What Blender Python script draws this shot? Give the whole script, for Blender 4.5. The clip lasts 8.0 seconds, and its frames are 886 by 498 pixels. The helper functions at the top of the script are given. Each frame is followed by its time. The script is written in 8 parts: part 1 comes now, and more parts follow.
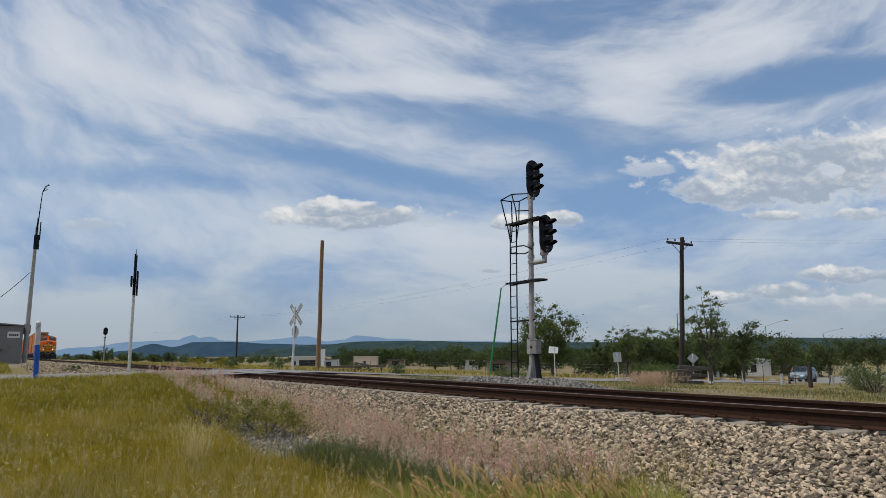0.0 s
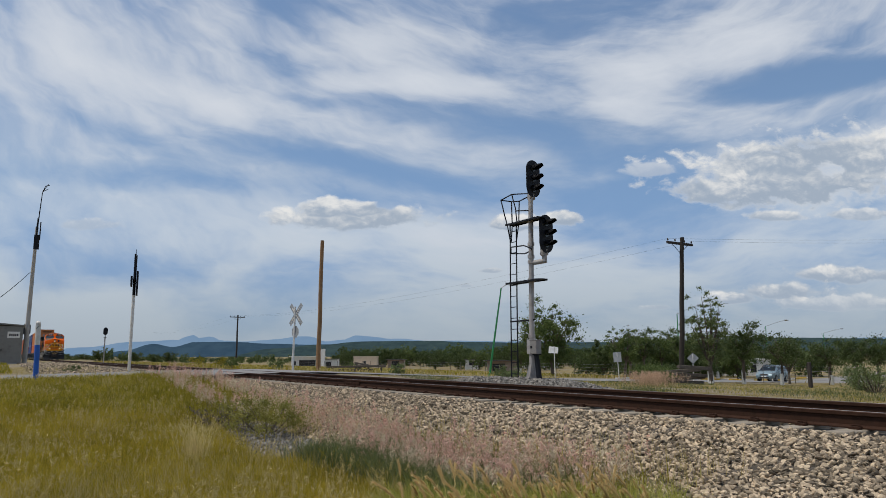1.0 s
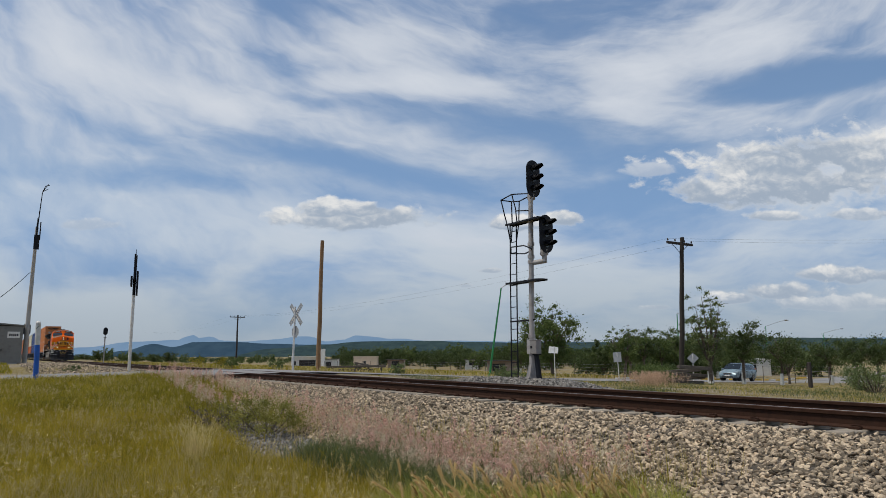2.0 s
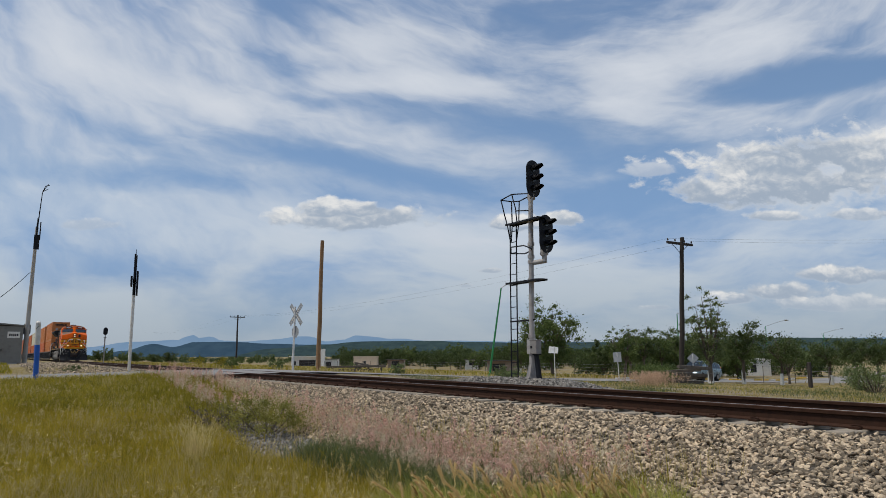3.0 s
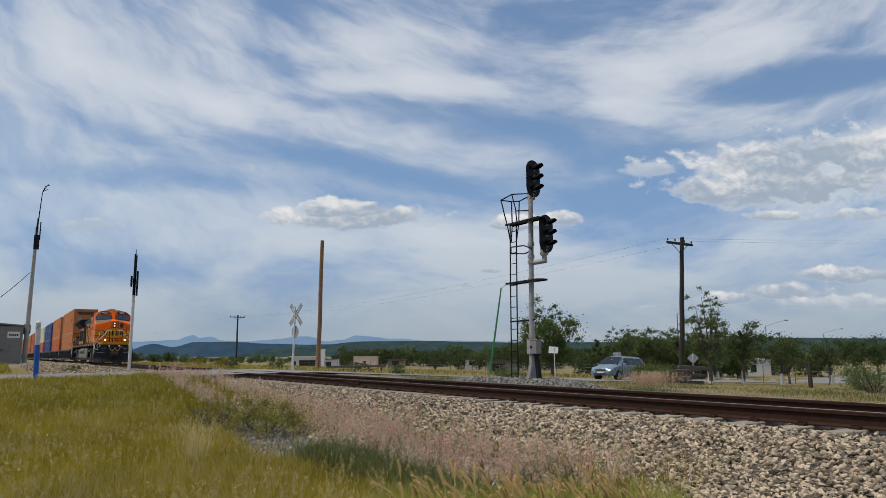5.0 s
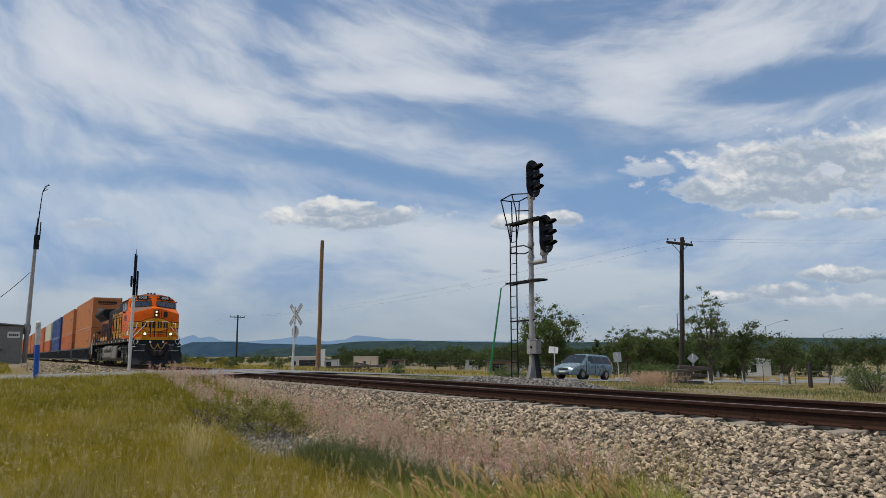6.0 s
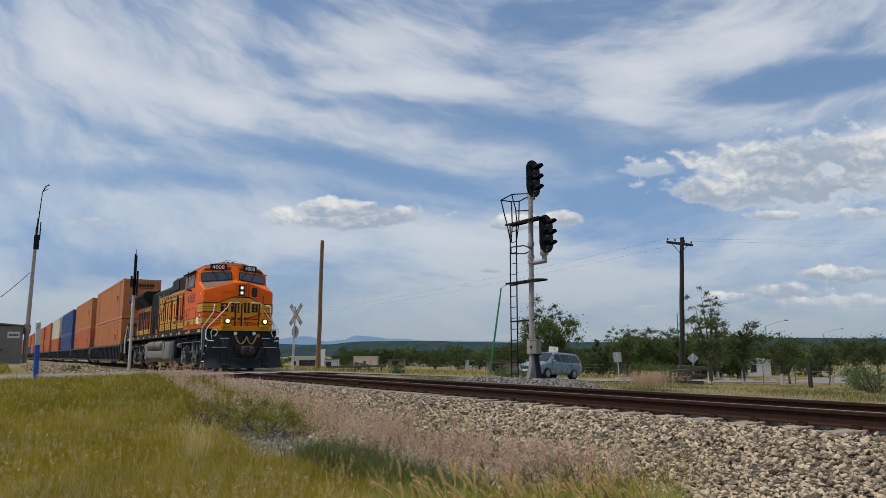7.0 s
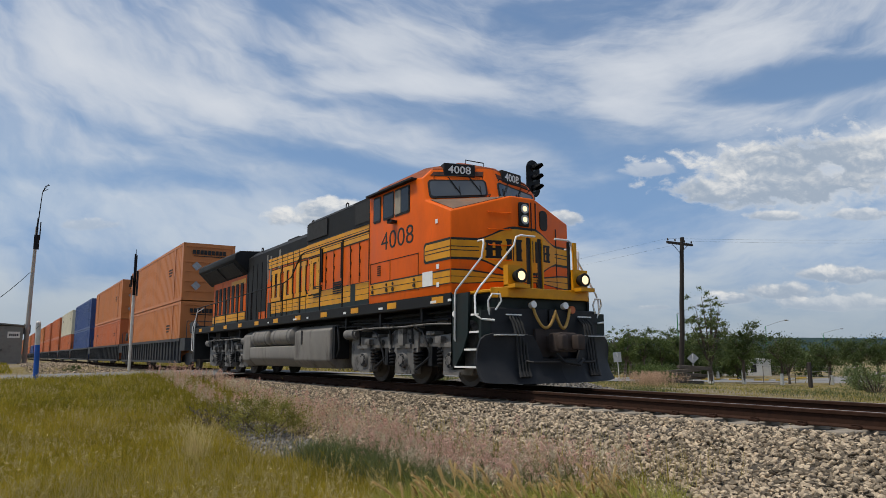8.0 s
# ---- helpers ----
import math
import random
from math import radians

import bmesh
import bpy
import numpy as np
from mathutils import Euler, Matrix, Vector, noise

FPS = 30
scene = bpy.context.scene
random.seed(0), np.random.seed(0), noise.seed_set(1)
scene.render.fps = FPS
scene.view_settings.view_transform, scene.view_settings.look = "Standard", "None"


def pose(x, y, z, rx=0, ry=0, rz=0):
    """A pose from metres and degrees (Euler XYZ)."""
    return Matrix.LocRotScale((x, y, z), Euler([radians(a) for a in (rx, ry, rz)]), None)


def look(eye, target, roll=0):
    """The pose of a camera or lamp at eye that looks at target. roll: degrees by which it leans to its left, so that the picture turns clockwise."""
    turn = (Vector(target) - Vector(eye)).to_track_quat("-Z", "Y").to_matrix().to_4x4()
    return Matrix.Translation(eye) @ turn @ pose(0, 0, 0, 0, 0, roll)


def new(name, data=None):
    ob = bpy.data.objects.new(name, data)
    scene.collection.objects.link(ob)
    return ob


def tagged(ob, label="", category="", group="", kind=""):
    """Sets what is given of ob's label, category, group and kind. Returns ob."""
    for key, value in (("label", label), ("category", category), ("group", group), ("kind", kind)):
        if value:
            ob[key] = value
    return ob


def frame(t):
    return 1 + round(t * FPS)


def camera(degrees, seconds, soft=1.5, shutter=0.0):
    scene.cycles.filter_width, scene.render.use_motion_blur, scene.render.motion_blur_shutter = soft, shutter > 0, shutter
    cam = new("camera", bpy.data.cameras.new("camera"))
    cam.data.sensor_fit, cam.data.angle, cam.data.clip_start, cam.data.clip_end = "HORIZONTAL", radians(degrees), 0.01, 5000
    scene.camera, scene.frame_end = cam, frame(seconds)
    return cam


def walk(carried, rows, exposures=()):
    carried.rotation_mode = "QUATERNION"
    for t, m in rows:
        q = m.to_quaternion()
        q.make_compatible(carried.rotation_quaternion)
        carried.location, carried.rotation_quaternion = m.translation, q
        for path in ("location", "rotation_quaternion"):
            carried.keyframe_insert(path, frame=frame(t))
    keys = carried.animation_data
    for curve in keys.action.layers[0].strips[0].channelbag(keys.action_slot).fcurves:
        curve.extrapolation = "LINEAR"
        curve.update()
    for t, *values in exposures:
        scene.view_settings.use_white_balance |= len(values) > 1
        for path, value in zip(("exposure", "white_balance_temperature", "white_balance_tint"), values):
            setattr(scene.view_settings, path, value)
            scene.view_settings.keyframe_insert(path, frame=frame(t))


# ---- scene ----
EYE = Vector((0.0, -8.92, 0.638))
AIM = Vector((-0.83476, 0.52975, 0.15014))
cam = camera(64.8, 8.0, 0.55)
STAND = look(EYE, EYE + AIM, -0.235)
walk(cam, [(0.0, STAND), (8.0, STAND)])
scene.view_settings.exposure = 0.0

# ---- sky and sun ----
SUN_AZ, SUN_EL = radians(252), radians(66)   # azimuth counted from +x towards +y


class Tree:
    """Short hand for building node trees."""

    def __init__(self, tree):
        self.t = tree
        tree.nodes.clear()

    def n(self, kind, **sets):
        node = self.t.nodes.new(kind)
        for key, value in sets.items():
            if key == "op":
                node.operation = value
            elif key == "blend":
                node.blend_type = value
            elif key == "dims":
                node.noise_dimensions = value
            elif key == "feature":
                node.feature = value
            elif key == "clamp":
                node.use_clamp = value
        return node

    def put(self, socket, value):
        if isinstance(value, bpy.types.NodeSocket):
            self.t.links.new(value, socket)
        else:
            socket.default_value = value

    def math(self, op, a, b=0.0, c=0.0, clamp=False):
        node = self.n("ShaderNodeMath", op=op, clamp=clamp)
        for i, v in enumerate((a, b, c)):
            self.put(node.inputs[i], v)
        return node.outputs[0]

    def vmath(self, op, a, b=(0, 0, 0)):
        node = self.n("ShaderNodeVectorMath", op=op)
        self.put(node.inputs[0], a)
        self.put(node.inputs[1], b)
        return node.outputs["Value"] if op == "DOT_PRODUCT" else node.outputs[0]

    def mix(self, f, a, b, blend="MIX"):
        node = self.t.nodes.new("ShaderNodeMix")
        node.data_type, node.blend_type = "RGBA", blend
        self.put(node.inputs[0], f)
        self.put(node.inputs[6], a)
        self.put(node.inputs[7], b)
        return node.outputs[2]

    def noise(self, vec, scale, detail=4.0, rough=0.55, distort=0.0):
        node = self.t.nodes.new("ShaderNodeTexNoise")
        if vec is not None:
            self.put(node.inputs["Vector"], vec)
        node.inputs["Scale"].default_value = scale
        node.inputs["Detail"].default_value = detail
        node.inputs["Roughness"].default_value = rough
        node.inputs["Distortion"].default_value = distort
        return node.outputs["Fac"]

    def ramp(self, f, lo, hi, a=0.0, b=1.0):
        node = self.t.nodes.new("ShaderNodeMapRange")
        node.interpolation_type = "SMOOTHSTEP"
        for i, v in enumerate((f, lo, hi, a, b)):
            self.put(node.inputs[i], v)
        return node.outputs[0]

    def xyz(self, x, y, z):
        node = self.t.nodes.new("ShaderNodeCombineXYZ")
        for i, v in enumerate((x, y, z)):
            self.put(node.inputs[i], v)
        return node.outputs[0]

    def split(self, v):
        node = self.t.nodes.new("ShaderNodeSeparateXYZ")
        self.put(node.inputs[0], v)
        return node.outputs


def make_world():
    world = bpy.data.worlds.new("sky")
    scene.world = world
    world.use_nodes = True
    t = Tree(world.node_tree)
    sky = t.n("ShaderNodeTexSky")
    sky.sky_type, sky.sun_disc = "NISHITA", False
    sky.sun_elevation, sky.sun_rotation = SUN_EL, radians(90) - SUN_AZ
    sky.air_density, sky.dust_density, sky.ozone_density = 1.15, 0.35, 2.0
    way = t.n("ShaderNodeTexCoord").outputs["Generated"]
    z = t.split(way)[2]
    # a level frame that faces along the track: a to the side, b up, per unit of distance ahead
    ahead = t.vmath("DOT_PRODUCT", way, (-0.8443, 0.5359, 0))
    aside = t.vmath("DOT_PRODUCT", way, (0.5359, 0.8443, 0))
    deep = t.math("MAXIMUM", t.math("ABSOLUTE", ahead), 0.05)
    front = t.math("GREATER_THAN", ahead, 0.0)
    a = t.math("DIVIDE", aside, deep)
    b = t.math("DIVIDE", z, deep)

    def oval(ca, cb, ra, rb, slope):
        """1 in the middle of a soft tilted oval, 0 outside."""
        da = t.math("SUBTRACT", bent_a, ca)
        db = t.math("DIVIDE", t.math("SUBTRACT", t.math("SUBTRACT", bent_b, cb), t.math("MULTIPLY", da, slope)), rb)
        da = t.math("DIVIDE", da, ra)
        return t.ramp(t.math("SQRT", t.math("ADD", t.math("MULTIPLY", da, da), t.math("MULTIPLY", db, db))), 1.6, 0.0)

    # high thin cloud: streaks that fan out to both sides of a line ahead, torn and bent by slow noise
    bend = t.math("SUBTRACT", t.noise(t.xyz(a, t.math("MULTIPLY", b, 2.0), 0), 3.0, 4, 0.55), 0.5)
    bent_b = t.math("ADD", b, t.math("MULTIPLY", bend, 0.07))
    bent_a = t.math("ADD", a, t.math("MULTIPLY", t.math("SUBTRACT", t.noise(t.xyz(a, b, 7.7), 4.0, 3), 0.5), 0.14))
    off = t.math("SUBTRACT", a, 0.20)
    fan = t.math("SQRT", t.math("ADD", t.math("MULTIPLY", off, off), 0.04))
    across = t.math("SUBTRACT", bent_b, t.math("MULTIPLY", t.math("MULTIPLY", fan, b), 0.75))
    c1 = t.noise(t.xyz(t.math("MULTIPLY", bent_a, 1.6), t.math("MULTIPLY", across, 6.5), 2.2), 1.0, 5, 0.55, 0.5)
    c2 = t.noise(t.xyz(t.math("MULTIPLY", bent_a, 4.0), t.math("MULTIPLY", across, 17.0), 9.1), 1.0, 6, 0.55, 0.4)
    c3 = t.noise(t.xyz(t.math("MULTIPLY", a, 11.0), t.math("MULTIPLY", across, 42.0), 5.1), 1.0, 6, 0.6, 0.4)
    thin = t.math("ADD", t.math("ADD", t.math("MULTIPLY", c1, 0.54), t.math("MULTIPLY", c2, 0.31)), t.math("MULTIPLY", c3, 0.15))
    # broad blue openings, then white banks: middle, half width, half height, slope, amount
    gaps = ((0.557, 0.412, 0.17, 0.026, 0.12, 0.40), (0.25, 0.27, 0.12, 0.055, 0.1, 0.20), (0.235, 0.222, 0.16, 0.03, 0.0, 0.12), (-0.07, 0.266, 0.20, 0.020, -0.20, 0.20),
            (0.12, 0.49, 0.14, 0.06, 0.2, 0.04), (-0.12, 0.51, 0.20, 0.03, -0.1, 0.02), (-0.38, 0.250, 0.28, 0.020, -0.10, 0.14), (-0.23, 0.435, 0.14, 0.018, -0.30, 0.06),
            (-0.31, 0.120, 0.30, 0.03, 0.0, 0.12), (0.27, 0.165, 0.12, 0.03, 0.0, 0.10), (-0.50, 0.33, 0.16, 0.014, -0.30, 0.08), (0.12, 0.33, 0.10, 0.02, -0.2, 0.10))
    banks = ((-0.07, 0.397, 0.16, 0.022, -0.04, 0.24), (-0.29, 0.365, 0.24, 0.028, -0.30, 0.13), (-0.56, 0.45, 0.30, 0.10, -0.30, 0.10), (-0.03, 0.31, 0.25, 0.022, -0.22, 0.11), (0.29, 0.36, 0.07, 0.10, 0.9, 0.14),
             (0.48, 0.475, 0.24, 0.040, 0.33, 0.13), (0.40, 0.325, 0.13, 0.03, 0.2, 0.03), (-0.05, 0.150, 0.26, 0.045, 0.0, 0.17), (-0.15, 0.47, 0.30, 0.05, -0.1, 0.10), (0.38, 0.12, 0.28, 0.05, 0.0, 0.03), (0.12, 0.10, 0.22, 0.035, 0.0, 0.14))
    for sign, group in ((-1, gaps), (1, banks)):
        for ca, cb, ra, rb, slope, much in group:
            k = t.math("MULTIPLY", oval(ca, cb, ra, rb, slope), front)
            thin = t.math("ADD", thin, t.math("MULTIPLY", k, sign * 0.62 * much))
    white = t.ramp(thin, 0.27, 0.72)
    low = t.ramp(b, 0.05, 0.42, 0.90, 0.30)
    thin = t.math("MAXIMUM", white, low)
    # heaped clouds: billows lit from above, with flat grey bases
    fine = t.noise(t.xyz(a, t.math("MULTIPLY", b, 1.5), 0), 26.0, 7, 0.60, 0.3)
    above = t.noise(t.xyz(t.math("ADD", a, 0.006), t.math("MULTIPLY", t.math("ADD", b, 0.008), 1.5), 0), 26.0, 7, 0.60, 0.3)
    soft = t.noise(t.xyz(a, t.math("MULTIPLY", b, 1.5), 3), 8.0, 4, 0.5, 0.3)
    relief = t.math("MULTIPLY", t.math("SUBTRACT", fine, above), 2.2)
    lump = t.math("ADD", t.math("MULTIPLY", t.math("SUBTRACT", fine, 0.5), 1.6), t.math("MULTIPLY", t.math("SUBTRACT", soft, 0.5), 2.0))
    broad = t.math("ADD", t.math("MULTIPLY", t.math("SUBTRACT", soft, 0.5), 1.8), -0.02)
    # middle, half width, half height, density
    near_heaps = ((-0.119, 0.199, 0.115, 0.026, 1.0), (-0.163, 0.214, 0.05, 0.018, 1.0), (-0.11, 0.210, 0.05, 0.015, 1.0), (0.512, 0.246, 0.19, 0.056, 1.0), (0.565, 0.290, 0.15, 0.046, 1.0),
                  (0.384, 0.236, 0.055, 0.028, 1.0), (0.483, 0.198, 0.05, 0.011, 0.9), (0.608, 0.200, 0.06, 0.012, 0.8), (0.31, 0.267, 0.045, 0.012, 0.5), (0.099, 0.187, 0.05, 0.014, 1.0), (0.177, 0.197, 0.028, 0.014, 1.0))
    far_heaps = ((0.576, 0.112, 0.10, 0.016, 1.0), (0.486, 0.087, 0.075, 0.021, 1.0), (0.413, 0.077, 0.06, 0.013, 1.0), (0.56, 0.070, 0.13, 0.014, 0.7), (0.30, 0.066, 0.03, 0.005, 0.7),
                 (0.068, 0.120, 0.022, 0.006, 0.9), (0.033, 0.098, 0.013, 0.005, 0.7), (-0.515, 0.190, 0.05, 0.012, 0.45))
    heap = None
    shade = None
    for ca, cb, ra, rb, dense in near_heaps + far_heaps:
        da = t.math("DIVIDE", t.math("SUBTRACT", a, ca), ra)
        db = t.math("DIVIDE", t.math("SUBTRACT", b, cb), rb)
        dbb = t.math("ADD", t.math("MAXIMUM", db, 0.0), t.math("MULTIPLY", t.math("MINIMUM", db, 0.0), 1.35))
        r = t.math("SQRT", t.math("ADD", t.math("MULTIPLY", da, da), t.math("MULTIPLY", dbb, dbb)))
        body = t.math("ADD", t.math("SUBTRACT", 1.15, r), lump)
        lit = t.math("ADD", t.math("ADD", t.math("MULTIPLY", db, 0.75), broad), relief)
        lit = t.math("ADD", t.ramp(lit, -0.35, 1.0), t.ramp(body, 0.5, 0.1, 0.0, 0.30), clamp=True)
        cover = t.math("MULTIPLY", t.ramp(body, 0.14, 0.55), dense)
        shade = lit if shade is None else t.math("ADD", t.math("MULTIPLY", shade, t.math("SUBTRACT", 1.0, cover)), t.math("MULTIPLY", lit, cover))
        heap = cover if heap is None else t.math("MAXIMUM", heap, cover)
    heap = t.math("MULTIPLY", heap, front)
    air = t.n("ShaderNodeBackground")
    t.put(air.inputs[0], sky.outputs[0])
    air.inputs[1].default_value = 0.10
    veil = t.n("ShaderNodeBackground")
    gap = t.mix(t.ramp(b, 0.0, 0.16), (0.265, 0.355, 0.465, 1), (0.17, 0.303, 0.555, 1))
    bank = t.mix(t.ramp(b, 0.0, 0.22), (0.355, 0.425, 0.51, 1), (0.63, 0.67, 0.735, 1))
    t.put(veil.inputs[0], t.mix(t.ramp(white, 0.08, 0.78), gap, bank))
    veil.inputs[1].default_value = 1.0
    puff = t.n("ShaderNodeBackground")
    t.put(puff.inputs[0], t.mix(shade, (0.41, 0.49, 0.60, 1), (0.94, 0.935, 0.915, 1)))
    puff.inputs[1].default_value = 0.85
    m1 = t.n("ShaderNodeMixShader")
    t.put(m1.inputs[0], thin)
    t.put(m1.inputs[1], air.outputs[0])
    t.put(m1.inputs[2], veil.outputs[0])
    m2 = t.n("ShaderNodeMixShader")
    t.put(m2.inputs[0], t.math("MULTIPLY", heap, 0.95))
    t.put(m2.inputs[1], m1.outputs[0])
    t.put(m2.inputs[2], puff.outputs[0])
    t.put(t.n("ShaderNodeOutputWorld").inputs[0], m2.outputs[0])


make_world()
sun = new("sun", bpy.data.lights.new("sun", "SUN"))
sun.data.energy, sun.data.angle, sun.data.color = 3.0, radians(2.5), (1.0, 0.92, 0.79)
sun_from = Vector((math.cos(SUN_AZ) * math.cos(SUN_EL), math.sin(SUN_AZ) * math.cos(SUN_EL), math.sin(SUN_EL)))
sun.matrix_basis = look(sun_from * 50, (0, 0, 0))
# ---- materials ----
def material(name, colour, rough=0.6, metal=0.0, vary=0.25, scale=6.0, grain=40.0, bump=0.15, second=None, mask=(0.45, 0.65), per_object=0.0, per_island=0.0, stretch=(1, 1, 1), gloss_vary=0.1, bump_dist=0.01, spec=0.5):
    """A worn surface: a base colour, blotches at one scale, grain at another, relief."""
    m = bpy.data.materials.new(name)
    m.use_nodes = True
    t = Tree(m.node_tree)
    where = t.n("ShaderNodeTexCoord").outputs["Object"]
    if stretch != (1, 1, 1):
        where = t.vmath("MULTIPLY", where, stretch)
    blotch = t.noise(where, scale, 5, 0.6)
    fine = t.noise(where, grain, 3, 0.6)
    c = (*colour, 1)
    dark = tuple(v * (1 - vary) for v in colour) + (1,)
    light = tuple(min(1, v * (1 + vary)) for v in colour) + (1,)
    col = t.mix(t.ramp(blotch, 0.3, 0.7), dark, light)
    if second:
        col = t.mix(t.ramp(blotch, *mask), col, (*second, 1))
    col = t.mix(t.math("MULTIPLY", t.ramp(fine, 0.35, 0.65), 0.35), col, c)
    if per_object or per_island:
        if per_object:
            rnd = t.n("ShaderNodeObjectInfo").outputs["Random"]
        else:
            rnd = t.n("ShaderNodeNewGeometry").outputs["Random Per Island"]
        amount = per_object or per_island
        k = t.ramp(rnd, 0.0, 1.0, 1 - amount, 1 + amount)
        col = t.mix(1.0, col, t.xyz(k, k, k), "MULTIPLY")
    b = t.n("ShaderNodeBsdfPrincipled")
    t.put(b.inputs["Base Color"], col)
    t.put(b.inputs["Roughness"], t.ramp(blotch, 0.2, 0.8, max(0, rough - gloss_vary), min(1, rough + gloss_vary)))
    b.inputs["Metallic"].default_value = metal
    b.inputs["Specular IOR Level"].default_value = spec
    if bump:
        bp = t.n("ShaderNodeBump")
        bp.inputs["Strength"].default_value = bump
        bp.inputs["Distance"].default_value = bump_dist
        t.put(bp.inputs["Height"], fine)
        t.put(b.inputs["Normal"], bp.outputs[0])
    out = t.n("ShaderNodeOutputMaterial")
    t.put(out.inputs[0], b.outputs[0])
    return m


def glow(name, colour, strength):
    m = bpy.data.materials.new(name)
    m.use_nodes = True
    t = Tree(m.node_tree)
    e = t.n("ShaderNodeEmission")
    e.inputs[0].default_value, e.inputs[1].default_value = (*colour, 1), strength
    t.put(t.n("ShaderNodeOutputMaterial").inputs[0], e.outputs[0])
    return m


def dark_glass(name, colour=(0.03, 0.04, 0.045), rough=0.05, ior=1.6):
    m = bpy.data.materials.new(name)
    m.use_nodes = True
    t = Tree(m.node_tree)
    b = t.n("ShaderNodeBsdfPrincipled")
    b.inputs["Base Color"].default_value = (*colour, 1)
    b.inputs["Roughness"].default_value = rough
    b.inputs["IOR"].default_value = ior
    t.put(t.n("ShaderNodeOutputMaterial").inputs[0], b.outputs[0])
    return m


ORANGE = material("loco_orange", (0.76, 0.122, 0.004), 0.45, spec=0.15, vary=0.12, scale=1.6, grain=25, bump=0.03, second=(0.42, 0.085, 0.022), mask=(0.56, 0.8), stretch=(1, 1, 0.45))
HOOD_ORANGE = material("worn_hood_orange", (0.62, 0.105, 0.006), 0.5, spec=0.15, vary=0.2, scale=1.9, grain=25, bump=0.03, second=(0.16, 0.055, 0.022), mask=(0.50, 0.76), stretch=(1, 1, 0.35))
YELLOW = material("loco_yellow", (0.66, 0.29, 0.006), 0.45, spec=0.3, vary=0.15, scale=2.5, bump=0.03)
LOCO_GREEN = material("loco_dark_green", (0.007, 0.016, 0.015), 0.5, spec=0.3, vary=0.3, scale=2.0, bump=0.04, second=(0.016, 0.019, 0.018))
SOOT = material("soot_black", (0.014, 0.0145, 0.015), 0.7, spec=0.25, vary=0.35, scale=1.5, bump=0.05)
BLACK = material("black_paint", (0.012, 0.013, 0.015), 0.6, spec=0.25, vary=0.3, scale=3, bump=0.06, second=(0.018, 0.017, 0.016))
TRUCK = material("truck_grey", (0.175, 0.168, 0.158), 0.75, spec=0.3, vary=0.3, scale=3, bump=0.1, second=(0.035, 0.033, 0.03), mask=(0.48, 0.66))
TANK = material("tank_grey", (0.20, 0.185, 0.165), 0.6, spec=0.3, vary=0.2, scale=1.6, bump=0.05, second=(0.09, 0.08, 0.07), mask=(0.5, 0.72), stretch=(1, 1, 0.4))
STEEL = material("worn_steel", (0.33, 0.32, 0.31), 0.32, 0.9, vary=0.25, scale=8, bump=0.05)
WHITE = material("white_paint", (0.78, 0.78, 0.76), 0.45, vary=0.08, scale=5, bump=0.03)
RUBBER = material("rubber", (0.018, 0.018, 0.018), 0.8, vary=0.2)
GLASS = dark_glass("cab_glass", (0.03, 0.042, 0.055), 0.04, 1.9)
SIDE_GLASS = dark_glass("side_glass", (0.012, 0.014, 0.016), 0.15, 1.4)
PLOUGH = material("plough_black", (0.013, 0.0145, 0.018), 0.6, spec=0.3, vary=0.3, scale=2.5, bump=0.06, second=(0.026, 0.026, 0.027), mask=(0.5, 0.75))
CAB_ROOF = material("sooty_cab_roof", (0.30, 0.065, 0.012), 0.6, spec=0.2, vary=0.3, scale=3, second=(0.08, 0.032, 0.018), mask=(0.42, 0.66))
BROW = material("sooty_brow", (0.13, 0.035, 0.012), 0.7, vary=0.4, scale=5, second=(0.03, 0.02, 0.016), mask=(0.4, 0.65))
SASH = material("beige_sash", (0.30, 0.26, 0.20), 0.6, vary=0.15, scale=6)
LAMP = glow("lamp_glow", (1.0, 0.76, 0.42), 1.6)
RAIL_RUST = material("rusty_rail", (0.042, 0.020, 0.0125), 0.9, vary=0.4, scale=7, grain=90, bump=0.25, second=(0.028, 0.015, 0.010), spec=0.15)
RAIL_TOP = material("rail_head_polished", (0.20, 0.18, 0.165), 0.42, 1.0, vary=0.15, scale=10, stretch=(0.1, 1, 1), bump=0.02)
TIE = material("concrete_tie", (0.25, 0.215, 0.17), 0.9, vary=0.2, scale=8, bump=0.2, per_object=0.1)
STONE = material("ballast_stone", (0.305, 0.243, 0.17), 0.9, vary=0.3, scale=14, grain=120, bump=0.4, per_island=0.68, second=(0.36, 0.25, 0.16), mask=(0.6, 0.72))
STONE_GREY = material("grey_stone", (0.185, 0.172, 0.155), 0.9, vary=0.25, scale=14, grain=120, bump=0.4, per_island=0.5)
# Bed under the loose stones: colour darkened to stand for shade between them.
GRAVEL_SHADED = material("gap_shaded_gravel", (0.085, 0.072, 0.058), 0.95, vary=0.4, scale=18, grain=60, bump=0.8, bump_dist=0.04)
CONT_A = material("container_orange", (0.50, 0.17, 0.045), 0.5, vary=0.14, scale=0.7, grain=18, bump=0.04, second=(0.40, 0.15, 0.055), mask=(0.55, 0.75), stretch=(1, 1, 0.3))
CONT_B = material("container_red_orange", (0.50, 0.125, 0.035), 0.5, vary=0.15, scale=0.7, bump=0.04, stretch=(1, 1, 0.3))
CONT_BLUE = material("container_blue", (0.025, 0.06, 0.20), 0.45, vary=0.15, scale=0.7, bump=0.04)
CONT_WHITE = material("container_white", (0.62, 0.58, 0.44), 0.5, vary=0.1, scale=0.8, bump=0.04)
